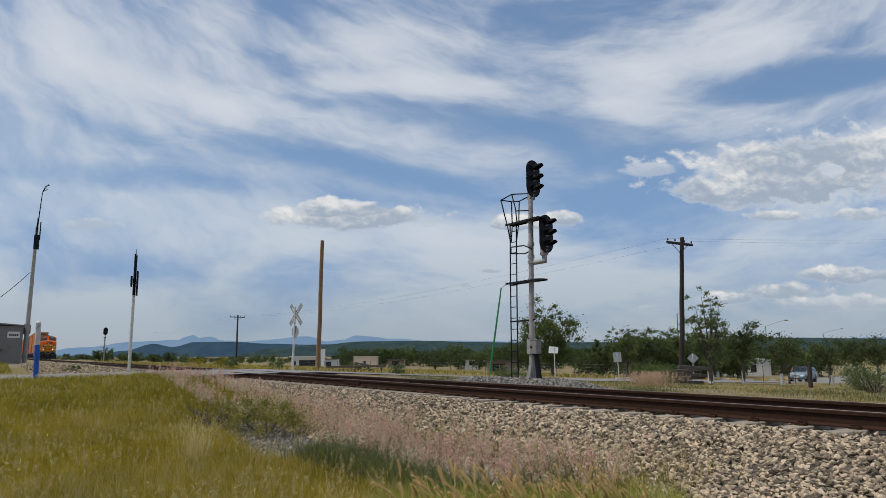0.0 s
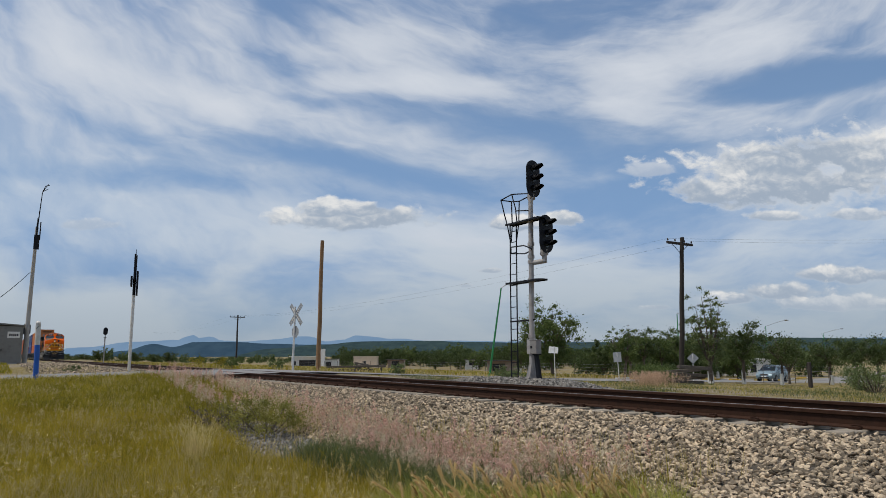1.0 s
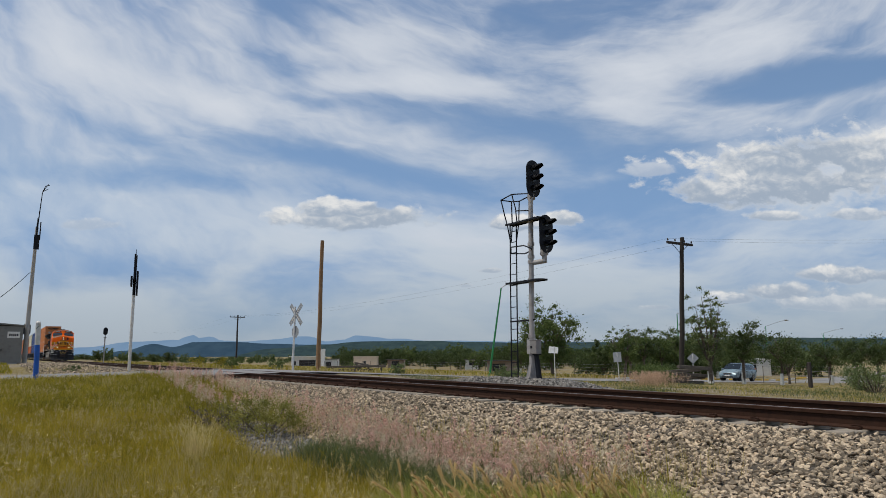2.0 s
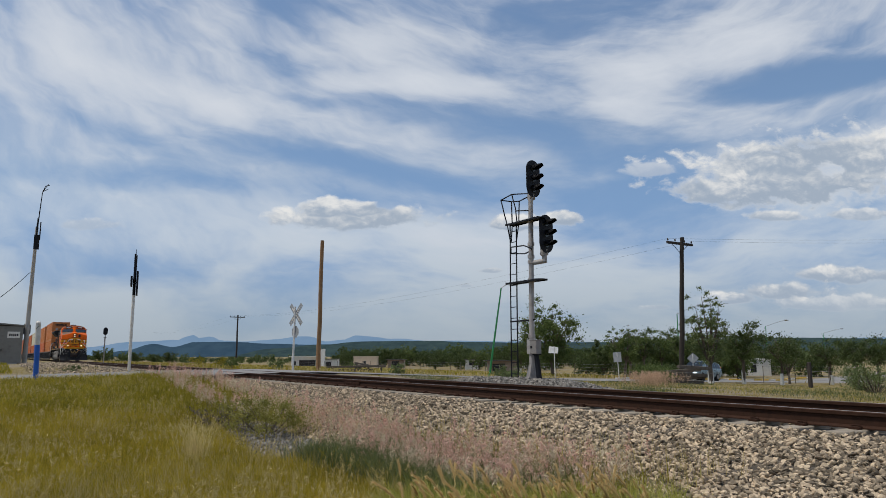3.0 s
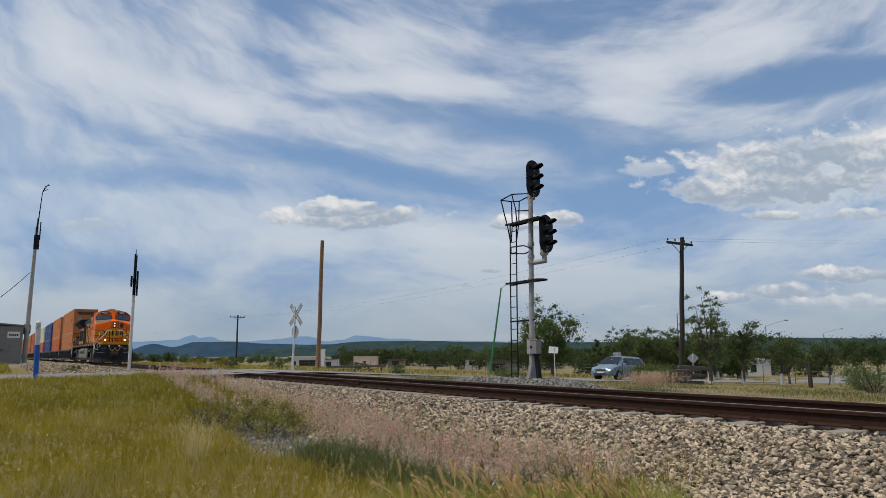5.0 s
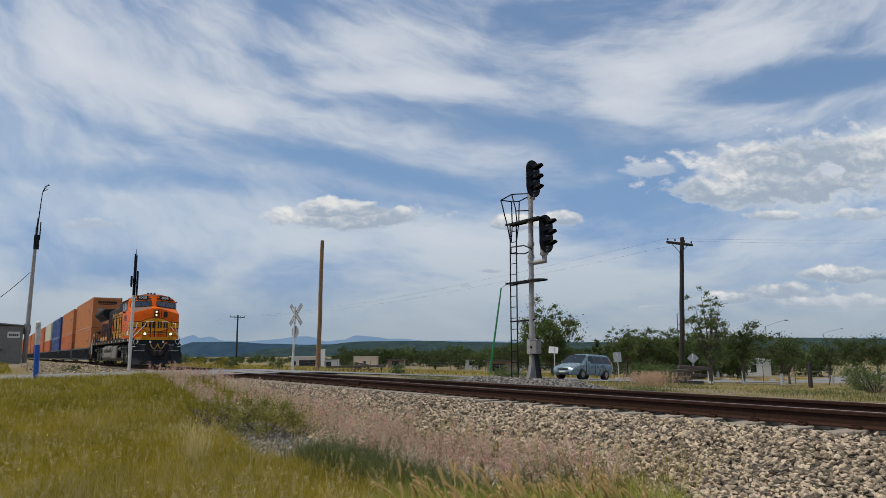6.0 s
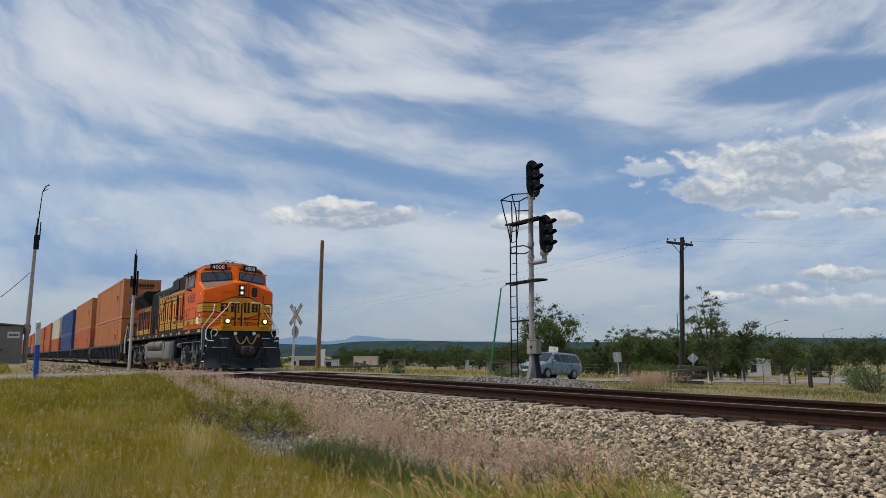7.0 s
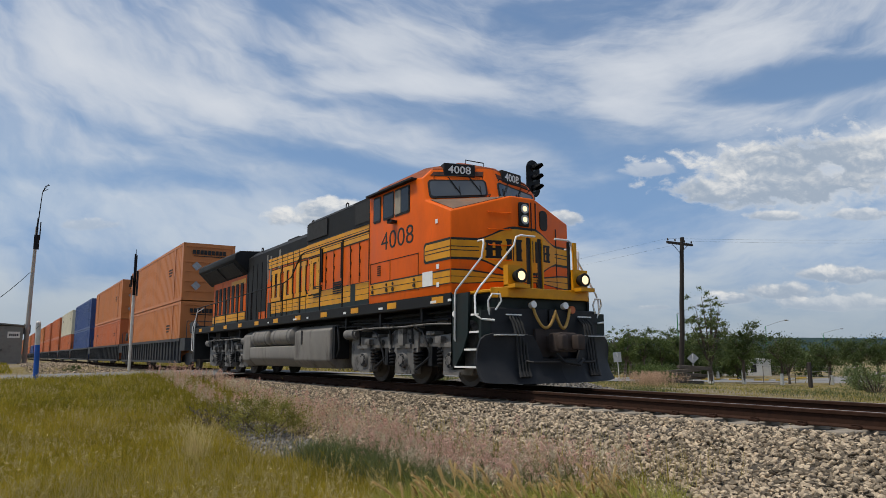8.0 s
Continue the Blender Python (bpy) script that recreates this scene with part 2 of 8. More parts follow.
WELL = material("well_car_dark", (0.026, 0.028, 0.032), 0.6, vary=0.35, scale=1.5, bump=0.06, second=(0.045, 0.043, 0.042))
GREY_STEEL = material("galvanised", (0.42, 0.42, 0.43), 0.5, 0.35, vary=0.15, scale=6, bump=0.06)
SIGNAL_GREY = material("signal_mast_paint", (0.36, 0.34, 0.33), 0.55, 0.1, vary=0.2, scale=4, bump=0.06, second=(0.25, 0.23, 0.22))
SIGNAL_BLACK = material("signal_black", (0.008, 0.009, 0.013), 0.6, spec=0.2, vary=0.3, scale=5, bump=0.04)
BOX_GREY = material("box_grey", (0.24, 0.225, 0.215), 0.6, vary=0.25, scale=5, bump=0.06, second=(0.16, 0.14, 0.13))
LENS = dark_glass("signal_lens", (0.02, 0.025, 0.03), 0.12)
WOOD_TAN = material("pole_wood_tan", (0.26, 0.15, 0.075), 0.85, vary=0.25, scale=9, grain=60, bump=0.3, stretch=(1, 1, 0.06))
WOOD_DARK = material("pole_wood_dark", (0.036, 0.029, 0.025), 0.9, vary=0.3, scale=9, grain=60, bump=0.3, stretch=(1, 1, 0.06))
WOOD_WEATHERED = material("weathered_timber", (0.10, 0.085, 0.07), 0.9, vary=0.3, scale=6, grain=50, bump=0.3)
SIGN_GREY = material("sign_back_grey", (0.30, 0.31, 0.32), 0.5, 0.3, vary=0.15, scale=5, bump=0.03)
SIGN_WHITE = material("sign_white_worn", (0.66, 0.64, 0.60), 0.6, vary=0.15, scale=7, bump=0.05)
BLUE = material("post_blue", (0.02, 0.12, 0.50), 0.4, vary=0.12, scale=5, bump=0.03)
GREEN = material("lamp_post_green", (0.02, 0.22, 0.07), 0.45, vary=0.15, scale=5, bump=0.03)
CABIN = material("cabin_grey", (0.19, 0.185, 0.17), 0.55, 0.1, vary=0.15, scale=1.5, bump=0.05, second=(0.14, 0.13, 0.12))
BUILD_TAN = material("tan_render", (0.60, 0.48, 0.36), 0.9, vary=0.1, scale=0.8, bump=0.1)
BUILD_WHITE = material("white_render", (0.68, 0.67, 0.64), 0.85, vary=0.1, scale=0.8, bump=0.1)
BUILD_BROWN = material("brown_render", (0.27, 0.20, 0.155), 0.9, vary=0.15, scale=0.8, bump=0.1)
INTERIOR_SHADE = material("shaded_interior", (0.02, 0.02, 0.022), 0.9, vary=0.2)
ROOF_DARK = material("roof_dark", (0.06, 0.055, 0.05), 0.8, vary=0.2, scale=1)
ASPHALT = material("worn_asphalt", (0.20, 0.195, 0.19), 0.92, vary=0.2, scale=0.8, grain=60, bump=0.25, second=(0.15, 0.145, 0.14))
VAN_BLUE = material("van_paint", (0.20, 0.275, 0.315), 0.3, 0.35, vary=0.05, scale=2, bump=0.0)
VAN_GLASS = dark_glass("van_glass", (0.012, 0.016, 0.018), 0.05, 1.45)
LENS_CLEAR = dark_glass("headlamp_lens", (0.45, 0.47, 0.48), 0.08)
BARK = material("bark", (0.10, 0.08, 0.06), 0.95, vary=0.3, scale=10, grain=60, bump=0.5)
LIMEWASH = material("limewashed_bark", (0.62, 0.60, 0.55), 0.95, vary=0.15, scale=10, grain=50, bump=0.4)
KERB_YELLOW = material("kerb_yellow", (0.60, 0.36, 0.03), 0.8, vary=0.2, scale=3, bump=0.1)
HOSE = material("hose_tan", (0.45, 0.26, 0.06), 0.6, vary=0.15, scale=8, bump=0.05)
TAN_DUST = material("dusty_panel", (0.17, 0.105, 0.07), 0.85, vary=0.25, scale=3, bump=0.06, second=(0.22, 0.08, 0.03), mask=(0.55, 0.75))
WHEEL = material("wheel_steel", (0.06, 0.052, 0.046), 0.6, 0.4, vary=0.3, scale=5, bump=0.1)
COUPLER = material("coupler_rust", (0.04, 0.027, 0.022), 0.8, vary=0.3, scale=8, bump=0.2)
# ---- building kit ----
def box(bm, x0, x1, y0, y1, z0, z1, m=None):
    """A box between two corners; m moves it."""
    v = [bm.verts.new((m @ Vector(c)) if m else c) for c in
         ((x0, y0, z0), (x1, y0, z0), (x1, y1, z0), (x0, y1, z0), (x0, y0, z1), (x1, y0, z1), (x1, y1, z1), (x0, y1, z1))]
    for f in ((3, 2, 1, 0), (4, 5, 6, 7), (0, 1, 5, 4), (1, 2, 6, 5), (2, 3, 7, 6), (3, 0, 4, 7)):
        bm.faces.new([v[i] for i in f])
    return v


def rod(bm, p, q, r0, r1=None, seg=8, caps=True):
    """A round bar from p to q."""
    r1 = r0 if r1 is None else r1
    p, q = Vector(p), Vector(q)
    turn = (q - p).to_track_quat("Z", "Y").to_matrix()
    rings = []
    for c, r in ((p, r0), (q, r1)):
        rings.append([bm.verts.new(c + turn @ Vector((math.cos(i * math.tau / seg) * r, math.sin(i * math.tau / seg) * r, 0))) for i in range(seg)])
    for i in range(seg):
        j = (i + 1) % seg
        bm.faces.new((rings[0][i], rings[0][j], rings[1][j], rings[1][i]))
    if caps:
        bm.faces.new(rings[0][::-1])
        bm.faces.new(rings[1])


def pipe(bm, points, r, seg=8):
    """A bent round bar through the points."""
    pts = [Vector(q) for q in points]
    rings = []
    for i, c in enumerate(pts):
        d = (pts[min(i + 1, len(pts) - 1)] - pts[max(i - 1, 0)]).normalized()
        turn = d.to_track_quat("Z", "Y").to_matrix()
        rings.append([bm.verts.new(c + turn @ Vector((math.cos(k * math.tau / seg) * r, math.sin(k * math.tau / seg) * r, 0))) for k in range(seg)])
    for a, b in zip(rings, rings[1:]):
        # keep neighbouring rings in step
        best = min(range(seg), key=lambda s: sum((a[k].co - b[(k + s) % seg].co).length for k in range(0, seg, 2)))
        for k in range(seg):
            bm.faces.new((a[k], a[(k + 1) % seg], b[(k + 1 + best) % seg], b[(k + best) % seg]))
    bm.faces.new(rings[0][::-1])
    bm.faces.new(rings[-1])


def slab(bm, outline, axis, lo, hi):
    """An outline (pairs) drawn out along x, y or z from lo to hi."""
    def at(p, k):
        return {"x": (k, p[0], p[1]), "y": (p[0], k, p[1]), "z": (p[0], p[1], k)}[axis]
    a = [bm.verts.new(at(p, lo)) for p in outline]
    b = [bm.verts.new(at(p, hi)) for p in outline]
    n = len(outline)
    bm.faces.new(a)
    bm.faces.new(b[::-1])
    for i in range(n):
        bm.faces.new((a[i], b[i], b[(i + 1) % n], a[(i + 1) % n]))


def loft(bm, sections, caps=True):
    """Skin over rings of equally many points."""
    rings = [[bm.verts.new(q) for q in s] for s in sections]
    n = len(rings[0])
    for a, b in zip(rings, rings[1:]):
        for i in range(n):
            bm.faces.new((a[i], a[(i + 1) % n], b[(i + 1) % n], b[i]))
    if caps:
        bm.faces.new(rings[0][::-1])
        bm.faces.new(rings[-1])


def bevel(bm, width=0.02, segments=2, angle=30):
    bmesh.ops.recalc_face_normals(bm, faces=bm.faces)
    edges = [e for e in bm.edges if len(e.link_faces) == 2 and e.calc_face_angle(0) > radians(angle)]
    bmesh.ops.bevel(bm, geom=edges, offset=width, segments=segments, profile=0.5, affect="EDGES", clamp_overlap=True)


def mesh_of(name, bm, mat, smooth=None):
    bmesh.ops.recalc_face_normals(bm, faces=bm.faces)
    me = bpy.data.meshes.new(name)
    bm.to_mesh(me)
    bm.free()
    for one in (mat if isinstance(mat, (list, tuple)) else [mat]):
        me.materials.append(one)
    if smooth is not None:
        me.shade_smooth()
        me.set_sharp_from_angle(angle=radians(smooth))
    return me


def part(name, bm, mat, parent=None, label="", smooth=35):
    ob = new(name, mesh_of(name, bm, mat, smooth))
    ob.parent = parent
    if label:
        tagged(ob, label)
    return ob


def split_parts(name, bm, mat, parent, label="", smooth=35):
    """Each loose piece of the mesh becomes a part of its own."""
    bm.verts.index_update()
    seen, groups = set(), []
    for v in bm.verts:
        if v in seen:
            continue
        stack, group = [v], []
        seen.add(v)
        while stack:
            u = stack.pop()
            group.append(u)
            for e in u.link_edges:
                w = e.other_vert(u)
                if w not in seen:
                    seen.add(w)
                    stack.append(w)
        groups.append(group)
    out = []
    for group in groups:
        piece = bmesh.new()
        made = {v: piece.verts.new(v.co) for v in group}
        for f in {f for v in group for f in v.link_faces}:
            piece.faces.new([made[v] for v in f.verts])
        out.append(part(name, piece, mat, parent, label, smooth))
    bm.free()
    return out


def thing(name, place, label, category, group="", kind=""):
    ob = new(name)
    ob.empty_display_size = 0.2
    ob.matrix_basis = place
    return tagged(ob, label, category, group, kind)


def lettering(name, words, height, mat, parent, m, depth=0.004, squeeze=1.0, bold=0.0):
    """Raised letters from the built-in font, drawn as a mesh."""
    cu = bpy.data.curves.new(name, "FONT")
    cu.body, cu.size, cu.extrude, cu.offset = words, height / 0.73, depth, bold
    cu.align_x, cu.align_y = "CENTER", "CENTER"
    cu.resolution_u = 3
    tmp = new(name, cu)
    me = bpy.data.meshes.new_from_object(tmp.evaluated_get(bpy.context.evaluated_depsgraph_get()))
    bpy.data.objects.remove(tmp)
    me.transform(Matrix.Diagonal((squeeze, 1, 1, 1)))
    me.materials.clear()
    me.materials.append(mat)
    ob = new(name, me)
    ob.parent = parent
    ob.matrix_basis = m
    return ob


SIDE_NEAR = pose(0, 0, 0, 90, 0, 0)      # letters that face -y
FACE_FRONT = pose(0, 0, 0, 90, 0, 90)    # letters that face +x
# ---- ground ----
ROAD_AT, ROAD_DIR = Vector((-31.5, 0.0)), Vector((0.238, -0.968)).normalized()
ROAD_OUT = Vector((0.968, 0.238)).normalized()      # square to the road, towards the eye


def smooth(a, b, v):
    k = min(1.0, max(0.0, (v - a) / (b - a)))
    return k * k * (3 - 2 * k)


def road_q(x, y):
    return (x - ROAD_AT.x) * ROAD_OUT.x + (y - ROAD_AT.y) * ROAD_OUT.y


def road_z(y):
    if y > 2.2:
        return max(-0.02 - 0.047 * min(y - 2.2, 21) - 0.034 * max(0, y - 23.2), -3.05)
    if y < -2.2:
        return -0.02 - 0.012 * min(-2.2 - y, 12)
    return -0.02


def land_z(x, y):
    """The height of the bare ground."""
    q = road_q(x, y)
    if y < 0:
        z = -0.14 - 0.82 * smooth(4.5, 20, q)
        if q < -4.5:
            z = -0.14 + 0.2 * smooth(-12, -26, q) * smooth(-30, -12, y)
        z += 0.05 * (noise.noise((x * 0.35, y * 0.35, 0)))
    else:
        z = max(-0.34 - 0.035 * max(0, y - 4), -3.1)
        z += 0.12 * noise.noise((x * 0.12, y * 0.12, 3)) * smooth(6, 14, y)
    # the road's bed
    k = 1 - smooth(4.6, 7.5, abs(q))
    z = z * (1 - k) + (road_z(y) - 0.05) * k
    # under the track
    k = 1 - smooth(2.2, 3.4, abs(y))
    z = z * (1 - k) + min(z, -0.5) * k
    return z


def steps(fine, reach, inner, growth=1.12):
    out, v, s = [0.0], 0.0, fine
    while v < reach:
        v += s
        out.append(v)
        if v > inner:
            s *= growth
    return out


def make_ground():
    sx = steps(0.5, 4600, 60)
    xs = sorted([-v for v in sx] + [v for v in steps(1.0, 4600, 14, 1.3) if v > 0])
    ys = sorted([-9 - v for v in steps(0.5, 4600, 8, 1.25) if v > 0] + [-9 + v for v in steps(0.4, 4600, 40, 1.12)])
    verts = [(x, y, land_z(x, y)) for y in ys for x in xs]
    n = len(xs)
    faces = [(j * n + i, j * n + i + 1, (j + 1) * n + i + 1, (j + 1) * n + i) for j in range(len(ys) - 1) for i in range(n - 1)]
    me = bpy.data.meshes.new("ground")
    me.from_pydata(verts, [], faces)
    me.shade_smooth()
    m = bpy.data.materials.new("dry_grassland")
    m.use_nodes = True
    t = Tree(m.node_tree)
    where = t.n("ShaderNodeTexCoord").outputs["Object"]
    wide = t.noise(where, 0.16, 5, 0.6)
    mid = t.noise(where, 1.3, 5, 0.65)
    fine = t.noise(where, 24, 4, 0.65)
    grass = t.mix(t.ramp(mid, 0.3, 0.7), (0.155, 0.122, 0.045, 1), (0.27, 0.205, 0.085, 1))
    soil = t.mix(t.ramp(fine, 0.3, 0.7), (0.19, 0.155, 0.11, 1), (0.30, 0.26, 0.20, 1))
    col = t.mix(t.ramp(t.math("ADD", t.math("MULTIPLY", wide, 0.6), t.math("MULTIPLY", mid, 0.4)), 0.46, 0.58), grass, soil)
    col = t.mix(t.math("MULTIPLY", t.ramp(fine, 0.3, 0.75), 0.4), col, (0.10, 0.09, 0.035, 1))
    b = t.n("ShaderNodeBsdfPrincipled")
    t.put(b.inputs["Base Color"], col)
    b.inputs["Roughness"].default_value = 0.95
    b.inputs["Specular IOR Level"].default_value = 0.15
    bp = t.n("ShaderNodeBump")
    bp.inputs["Strength"].default_value, bp.inputs["Distance"].default_value = 0.8, 0.06
    t.put(bp.inputs["Height"], fine)
    t.put(b.inputs["Normal"], bp.outputs[0])
    t.put(t.n("ShaderNodeOutputMaterial").inputs[0], b.outputs[0])
    me.materials.append(m)
    tagged(new("ground", me), "dry grassy ground with bare earth patches", "ground", kind="structure")


make_ground()


def make_road():
    """The worn road that crosses the track, in runs on either side of and between the rails."""
    bm = bmesh.new()
    def strip(y0, y1, pieces, half=4.5, lift=0.0):
        rows = []
        for i in range(pieces + 1):
            y = y0 + (y1 - y0) * i / pieces
            row = []
            for k in range(9):
                q = -half + 2 * half * k / 8
                s = (y - ROAD_OUT.y * q) / ROAD_DIR.y
                c = ROAD_AT + ROAD_DIR * s + ROAD_OUT * q
                edge = 0.25 * noise.noise((c.x * 0.6, c.y * 0.6, 7)) if k in (0, 8) else 0
                c = c + ROAD_OUT * edge
                row.append(bm.verts.new((c.x, c.y, road_z(y) + lift + 0.015 - 0.03 * (abs(k - 4) / 4) ** 2)))
            rows.append(row)
        for a, b in zip(rows, rows[1:]):
            for k in range(8):
                bm.faces.new((a[k], a[k + 1], b[k + 1], b[k]))
    strip(-60, -0.86, 60)
    strip(-0.66, 0.66, 3)
    strip(0.86, 130, 90)
    tagged(part("road", bm, ASPHALT, smooth=60), "worn grey asphalt road over the railway crossing", "road", kind="structure")


make_road()


# Self-lit distance: daylight and haze sit in the emission colour.
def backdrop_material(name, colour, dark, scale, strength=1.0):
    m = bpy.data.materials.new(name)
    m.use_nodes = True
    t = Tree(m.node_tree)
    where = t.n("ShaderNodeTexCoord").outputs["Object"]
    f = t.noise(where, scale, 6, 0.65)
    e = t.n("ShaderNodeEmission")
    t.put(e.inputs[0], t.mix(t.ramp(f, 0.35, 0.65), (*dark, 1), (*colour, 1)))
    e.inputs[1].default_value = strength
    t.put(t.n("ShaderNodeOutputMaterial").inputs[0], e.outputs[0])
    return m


def ridge(name, far, spots, mat, label, rough, deep):
    """A far range of hills: heights given by angle to the view's middle (tan, rise)."""
    bm = bmesh.new()
    ahead, aside = Vector((-0.8443, 0.5359)), Vector((0.5359, 0.8443))
    n = 260
    lo, hi = spots[0][0], spots[-1][0]
    front, top, back = [], [], []
    for i in range(n + 1):
        a = lo + (hi - lo) * i / n
        for (a0, h0), (a1, h1) in zip(spots, spots[1:]):
            if a0 <= a <= a1:
                k = (a - a0) / (a1 - a0)
                k = k * k * (3 - 2 * k)
                h = h0 + (h1 - h0) * k
                break
        h = h * far + rough * (noise.noise((a * 30, 1.3, far)) + 0.5 * noise.noise((a * 85, 4.1, far)) + 0.3 * noise.noise((a * 240, 2, far)))
        c = ahead * far + aside * (a * far)
        front.append(bm.verts.new((c.x - ahead.x * deep, c.y - 9 - ahead.y * deep, -4)))
        top.append(bm.verts.new((c.x, c.y - 9, h + 0.6)))
        back.append(bm.verts.new((c.x + ahead.x * deep, c.y - 9 + ahead.y * deep, -4)))
    for i in range(n):
        bm.faces.new((front[i], front[i + 1], top[i + 1], top[i]))
        bm.faces.new((top[i], top[i + 1], back[i + 1], back[i]))
    tagged(part(name, bm, mat, smooth=60), label, "hills", kind="structure")


def px(v):
    return (v - 784) / 1235.0


def rise(v):
    return (628 - v) / 1235.0


# The blue tints are painted haze; these ridges glow evenly.
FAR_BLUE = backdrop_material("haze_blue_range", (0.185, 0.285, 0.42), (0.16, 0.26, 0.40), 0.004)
MID_BLUE = backdrop_material("haze_tinted_hill", (0.046, 0.085, 0.125), (0.034, 0.066, 0.105), 0.01)
GREEN_HILL = backdrop_material("hazy_wooded_hill", (0.048, 0.078, 0.080), (0.032, 0.055, 0.064), 0.03)
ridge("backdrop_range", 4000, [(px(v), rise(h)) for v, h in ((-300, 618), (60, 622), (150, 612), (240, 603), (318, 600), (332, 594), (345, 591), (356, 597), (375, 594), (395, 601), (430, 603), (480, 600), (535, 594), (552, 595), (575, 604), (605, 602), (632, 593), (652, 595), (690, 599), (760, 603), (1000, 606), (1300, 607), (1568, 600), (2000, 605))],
      FAR_BLUE, "pale blue mountain range with haze put into its colour", 4.5, 200)
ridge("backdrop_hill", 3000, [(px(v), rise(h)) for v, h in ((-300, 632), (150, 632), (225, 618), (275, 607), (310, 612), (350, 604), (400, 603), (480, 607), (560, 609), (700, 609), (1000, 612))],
      MID_BLUE, "distant wooded hills tinted dark blue for haze", 2, 160)
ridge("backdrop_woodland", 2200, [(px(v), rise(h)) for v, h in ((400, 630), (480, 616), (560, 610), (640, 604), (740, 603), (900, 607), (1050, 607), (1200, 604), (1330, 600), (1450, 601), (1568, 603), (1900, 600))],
      GREEN_HILL, "long dark green wooded hill, self-lit with a haze tint", 1.6, 140)
# ---- the railway ----
def make_bed():
    """The ballast bank under the track."""
    bm = bmesh.new()
    xs = [-420, -300, -200, -140, -100] + [-80 + 0.5 * i for i in range(0, 177)] + [12, 20, 40, 80]
    cross = [(-4.2, -1.1), (-3.75, -0.92), (-3.2, -0.72), (-2.5, -0.50), (-1.9, -0.30), (-1.55, -0.235), (0, -0.24), (1.55, -0.235), (1.9, -0.28), (2.7, -0.45), (3.4, -0.62), (4.0, -0.9)]
    rows = []
    for x in xs:
        row = []
        for y, z in cross:
            k = abs(y) > 1.6
            row.append(bm.verts.new((x, y + 0.1 * noise.noise((x * 0.8, y, 1)) * k, z + 0.05 * noise.noise((x * 1.3, y * 1.3, 5)) * k)))
        rows.append(row)
    for a, b in zip(rows, rows[1:]):
        for k in range(len(cross) - 1):
            bm.faces.new((a[k], a[k + 1], b[k + 1], b[k]))
    tagged(part("ballast_bank", bm, GRAVEL_SHADED, smooth=60), "grey-brown crushed stone bank under the track, darkened for shade in the gaps", "ballast", kind="structure")


make_bed()
RAIL_Y = 0.755


def make_rail(y0, label):
    rail = thing("rail", pose(0, y0, 0), label, "rail", "rails of the track", "structure")
    web = [(-0.07, -0.186), (0.07, -0.186), (0.07, -0.172), (0.016, -0.15), (0.012, -0.06), (0.036, -0.045), (0.036, -0.012), (0.022, -0.0025), (-0.022, -0.0025), (-0.036, -0.012), (-0.036, -0.045), (-0.012, -0.06), (-0.016, -0.15), (-0.07, -0.172)]
    bm = bmesh.new()
    slab(bm, web, "x", -420, 60)
    part("web", bm, RAIL_RUST, rail, smooth=25)
    bm = bmesh.new()
    slab(bm, [(-0.020, -0.003), (0.020, -0.003), (0.018, 0), (-0.018, 0)], "x", -420, 60)
    part("running_surface", bm, RAIL_TOP, rail, "polished rail head", smooth=25)
    # joint bars with bolts
    for x in (-17.4,):
        bm = bmesh.new()
        box(bm, x - 0.45, x + 0.45, -0.034, -0.0165, -0.15, -0.06)
        for k in range(6):
            rod(bm, (x - 0.37 + k * 0.148, -0.055, -0.105), (x - 0.37 + k * 0.148, -0.03, -0.105), 0.02, seg=6)
        part("joint_bar", bm, RAIL_RUST, rail)


make_rail(-RAIL_Y, "rusty steel rail nearest the grass, with polished head")
make_rail(RAIL_Y, "rusty steel rail on the far side, with polished head")


def make_ties():
    bm = bmesh.new()
    slab(bm, [(-0.14, -0.42), (0.14, -0.42), (0.115, -0.192), (-0.115, -0.192)], "y", -1.3, 1.3)
    bevel(bm, 0.012, 1)
    tie_mesh = mesh_of("sleeper", bm, TIE)
    bm = bmesh.new()
    for y in (-RAIL_Y, RAIL_Y):
        for s in (-1, 1):
            pipe(bm, [(-0.05, y + s * 0.13, -0.19), (-0.05, y + s * 0.11, -0.15), (0, y + s * 0.075, -0.155), (0.05, y + s * 0.11, -0.15), (0.05, y + s * 0.13, -0.19)], 0.011, 5)
            box(bm, -0.06, 0.06, y + s * 0.085, y + s * 0.16, -0.195, -0.165)
    clip_mesh = mesh_of("rail_clip", bm, RAIL_RUST)
    x = -75.0
    first = True
    while x < 4:
        if not -36.4 < x < -26.6:
            tie = tagged(new("sleeper", tie_mesh), "weathered concrete railway sleeper in the ballast", "sleeper", "sleepers of the track", "structure")
            tie.matrix_basis = pose(x, random.uniform(-0.02, 0.02), random.uniform(-0.006, 0.004), 0, 0, random.uniform(-0.6, 0.6))
            if x > -45:
                clip = new("rail_clip", clip_mesh)
                clip.parent = tie
        x += 0.61


make_ties()


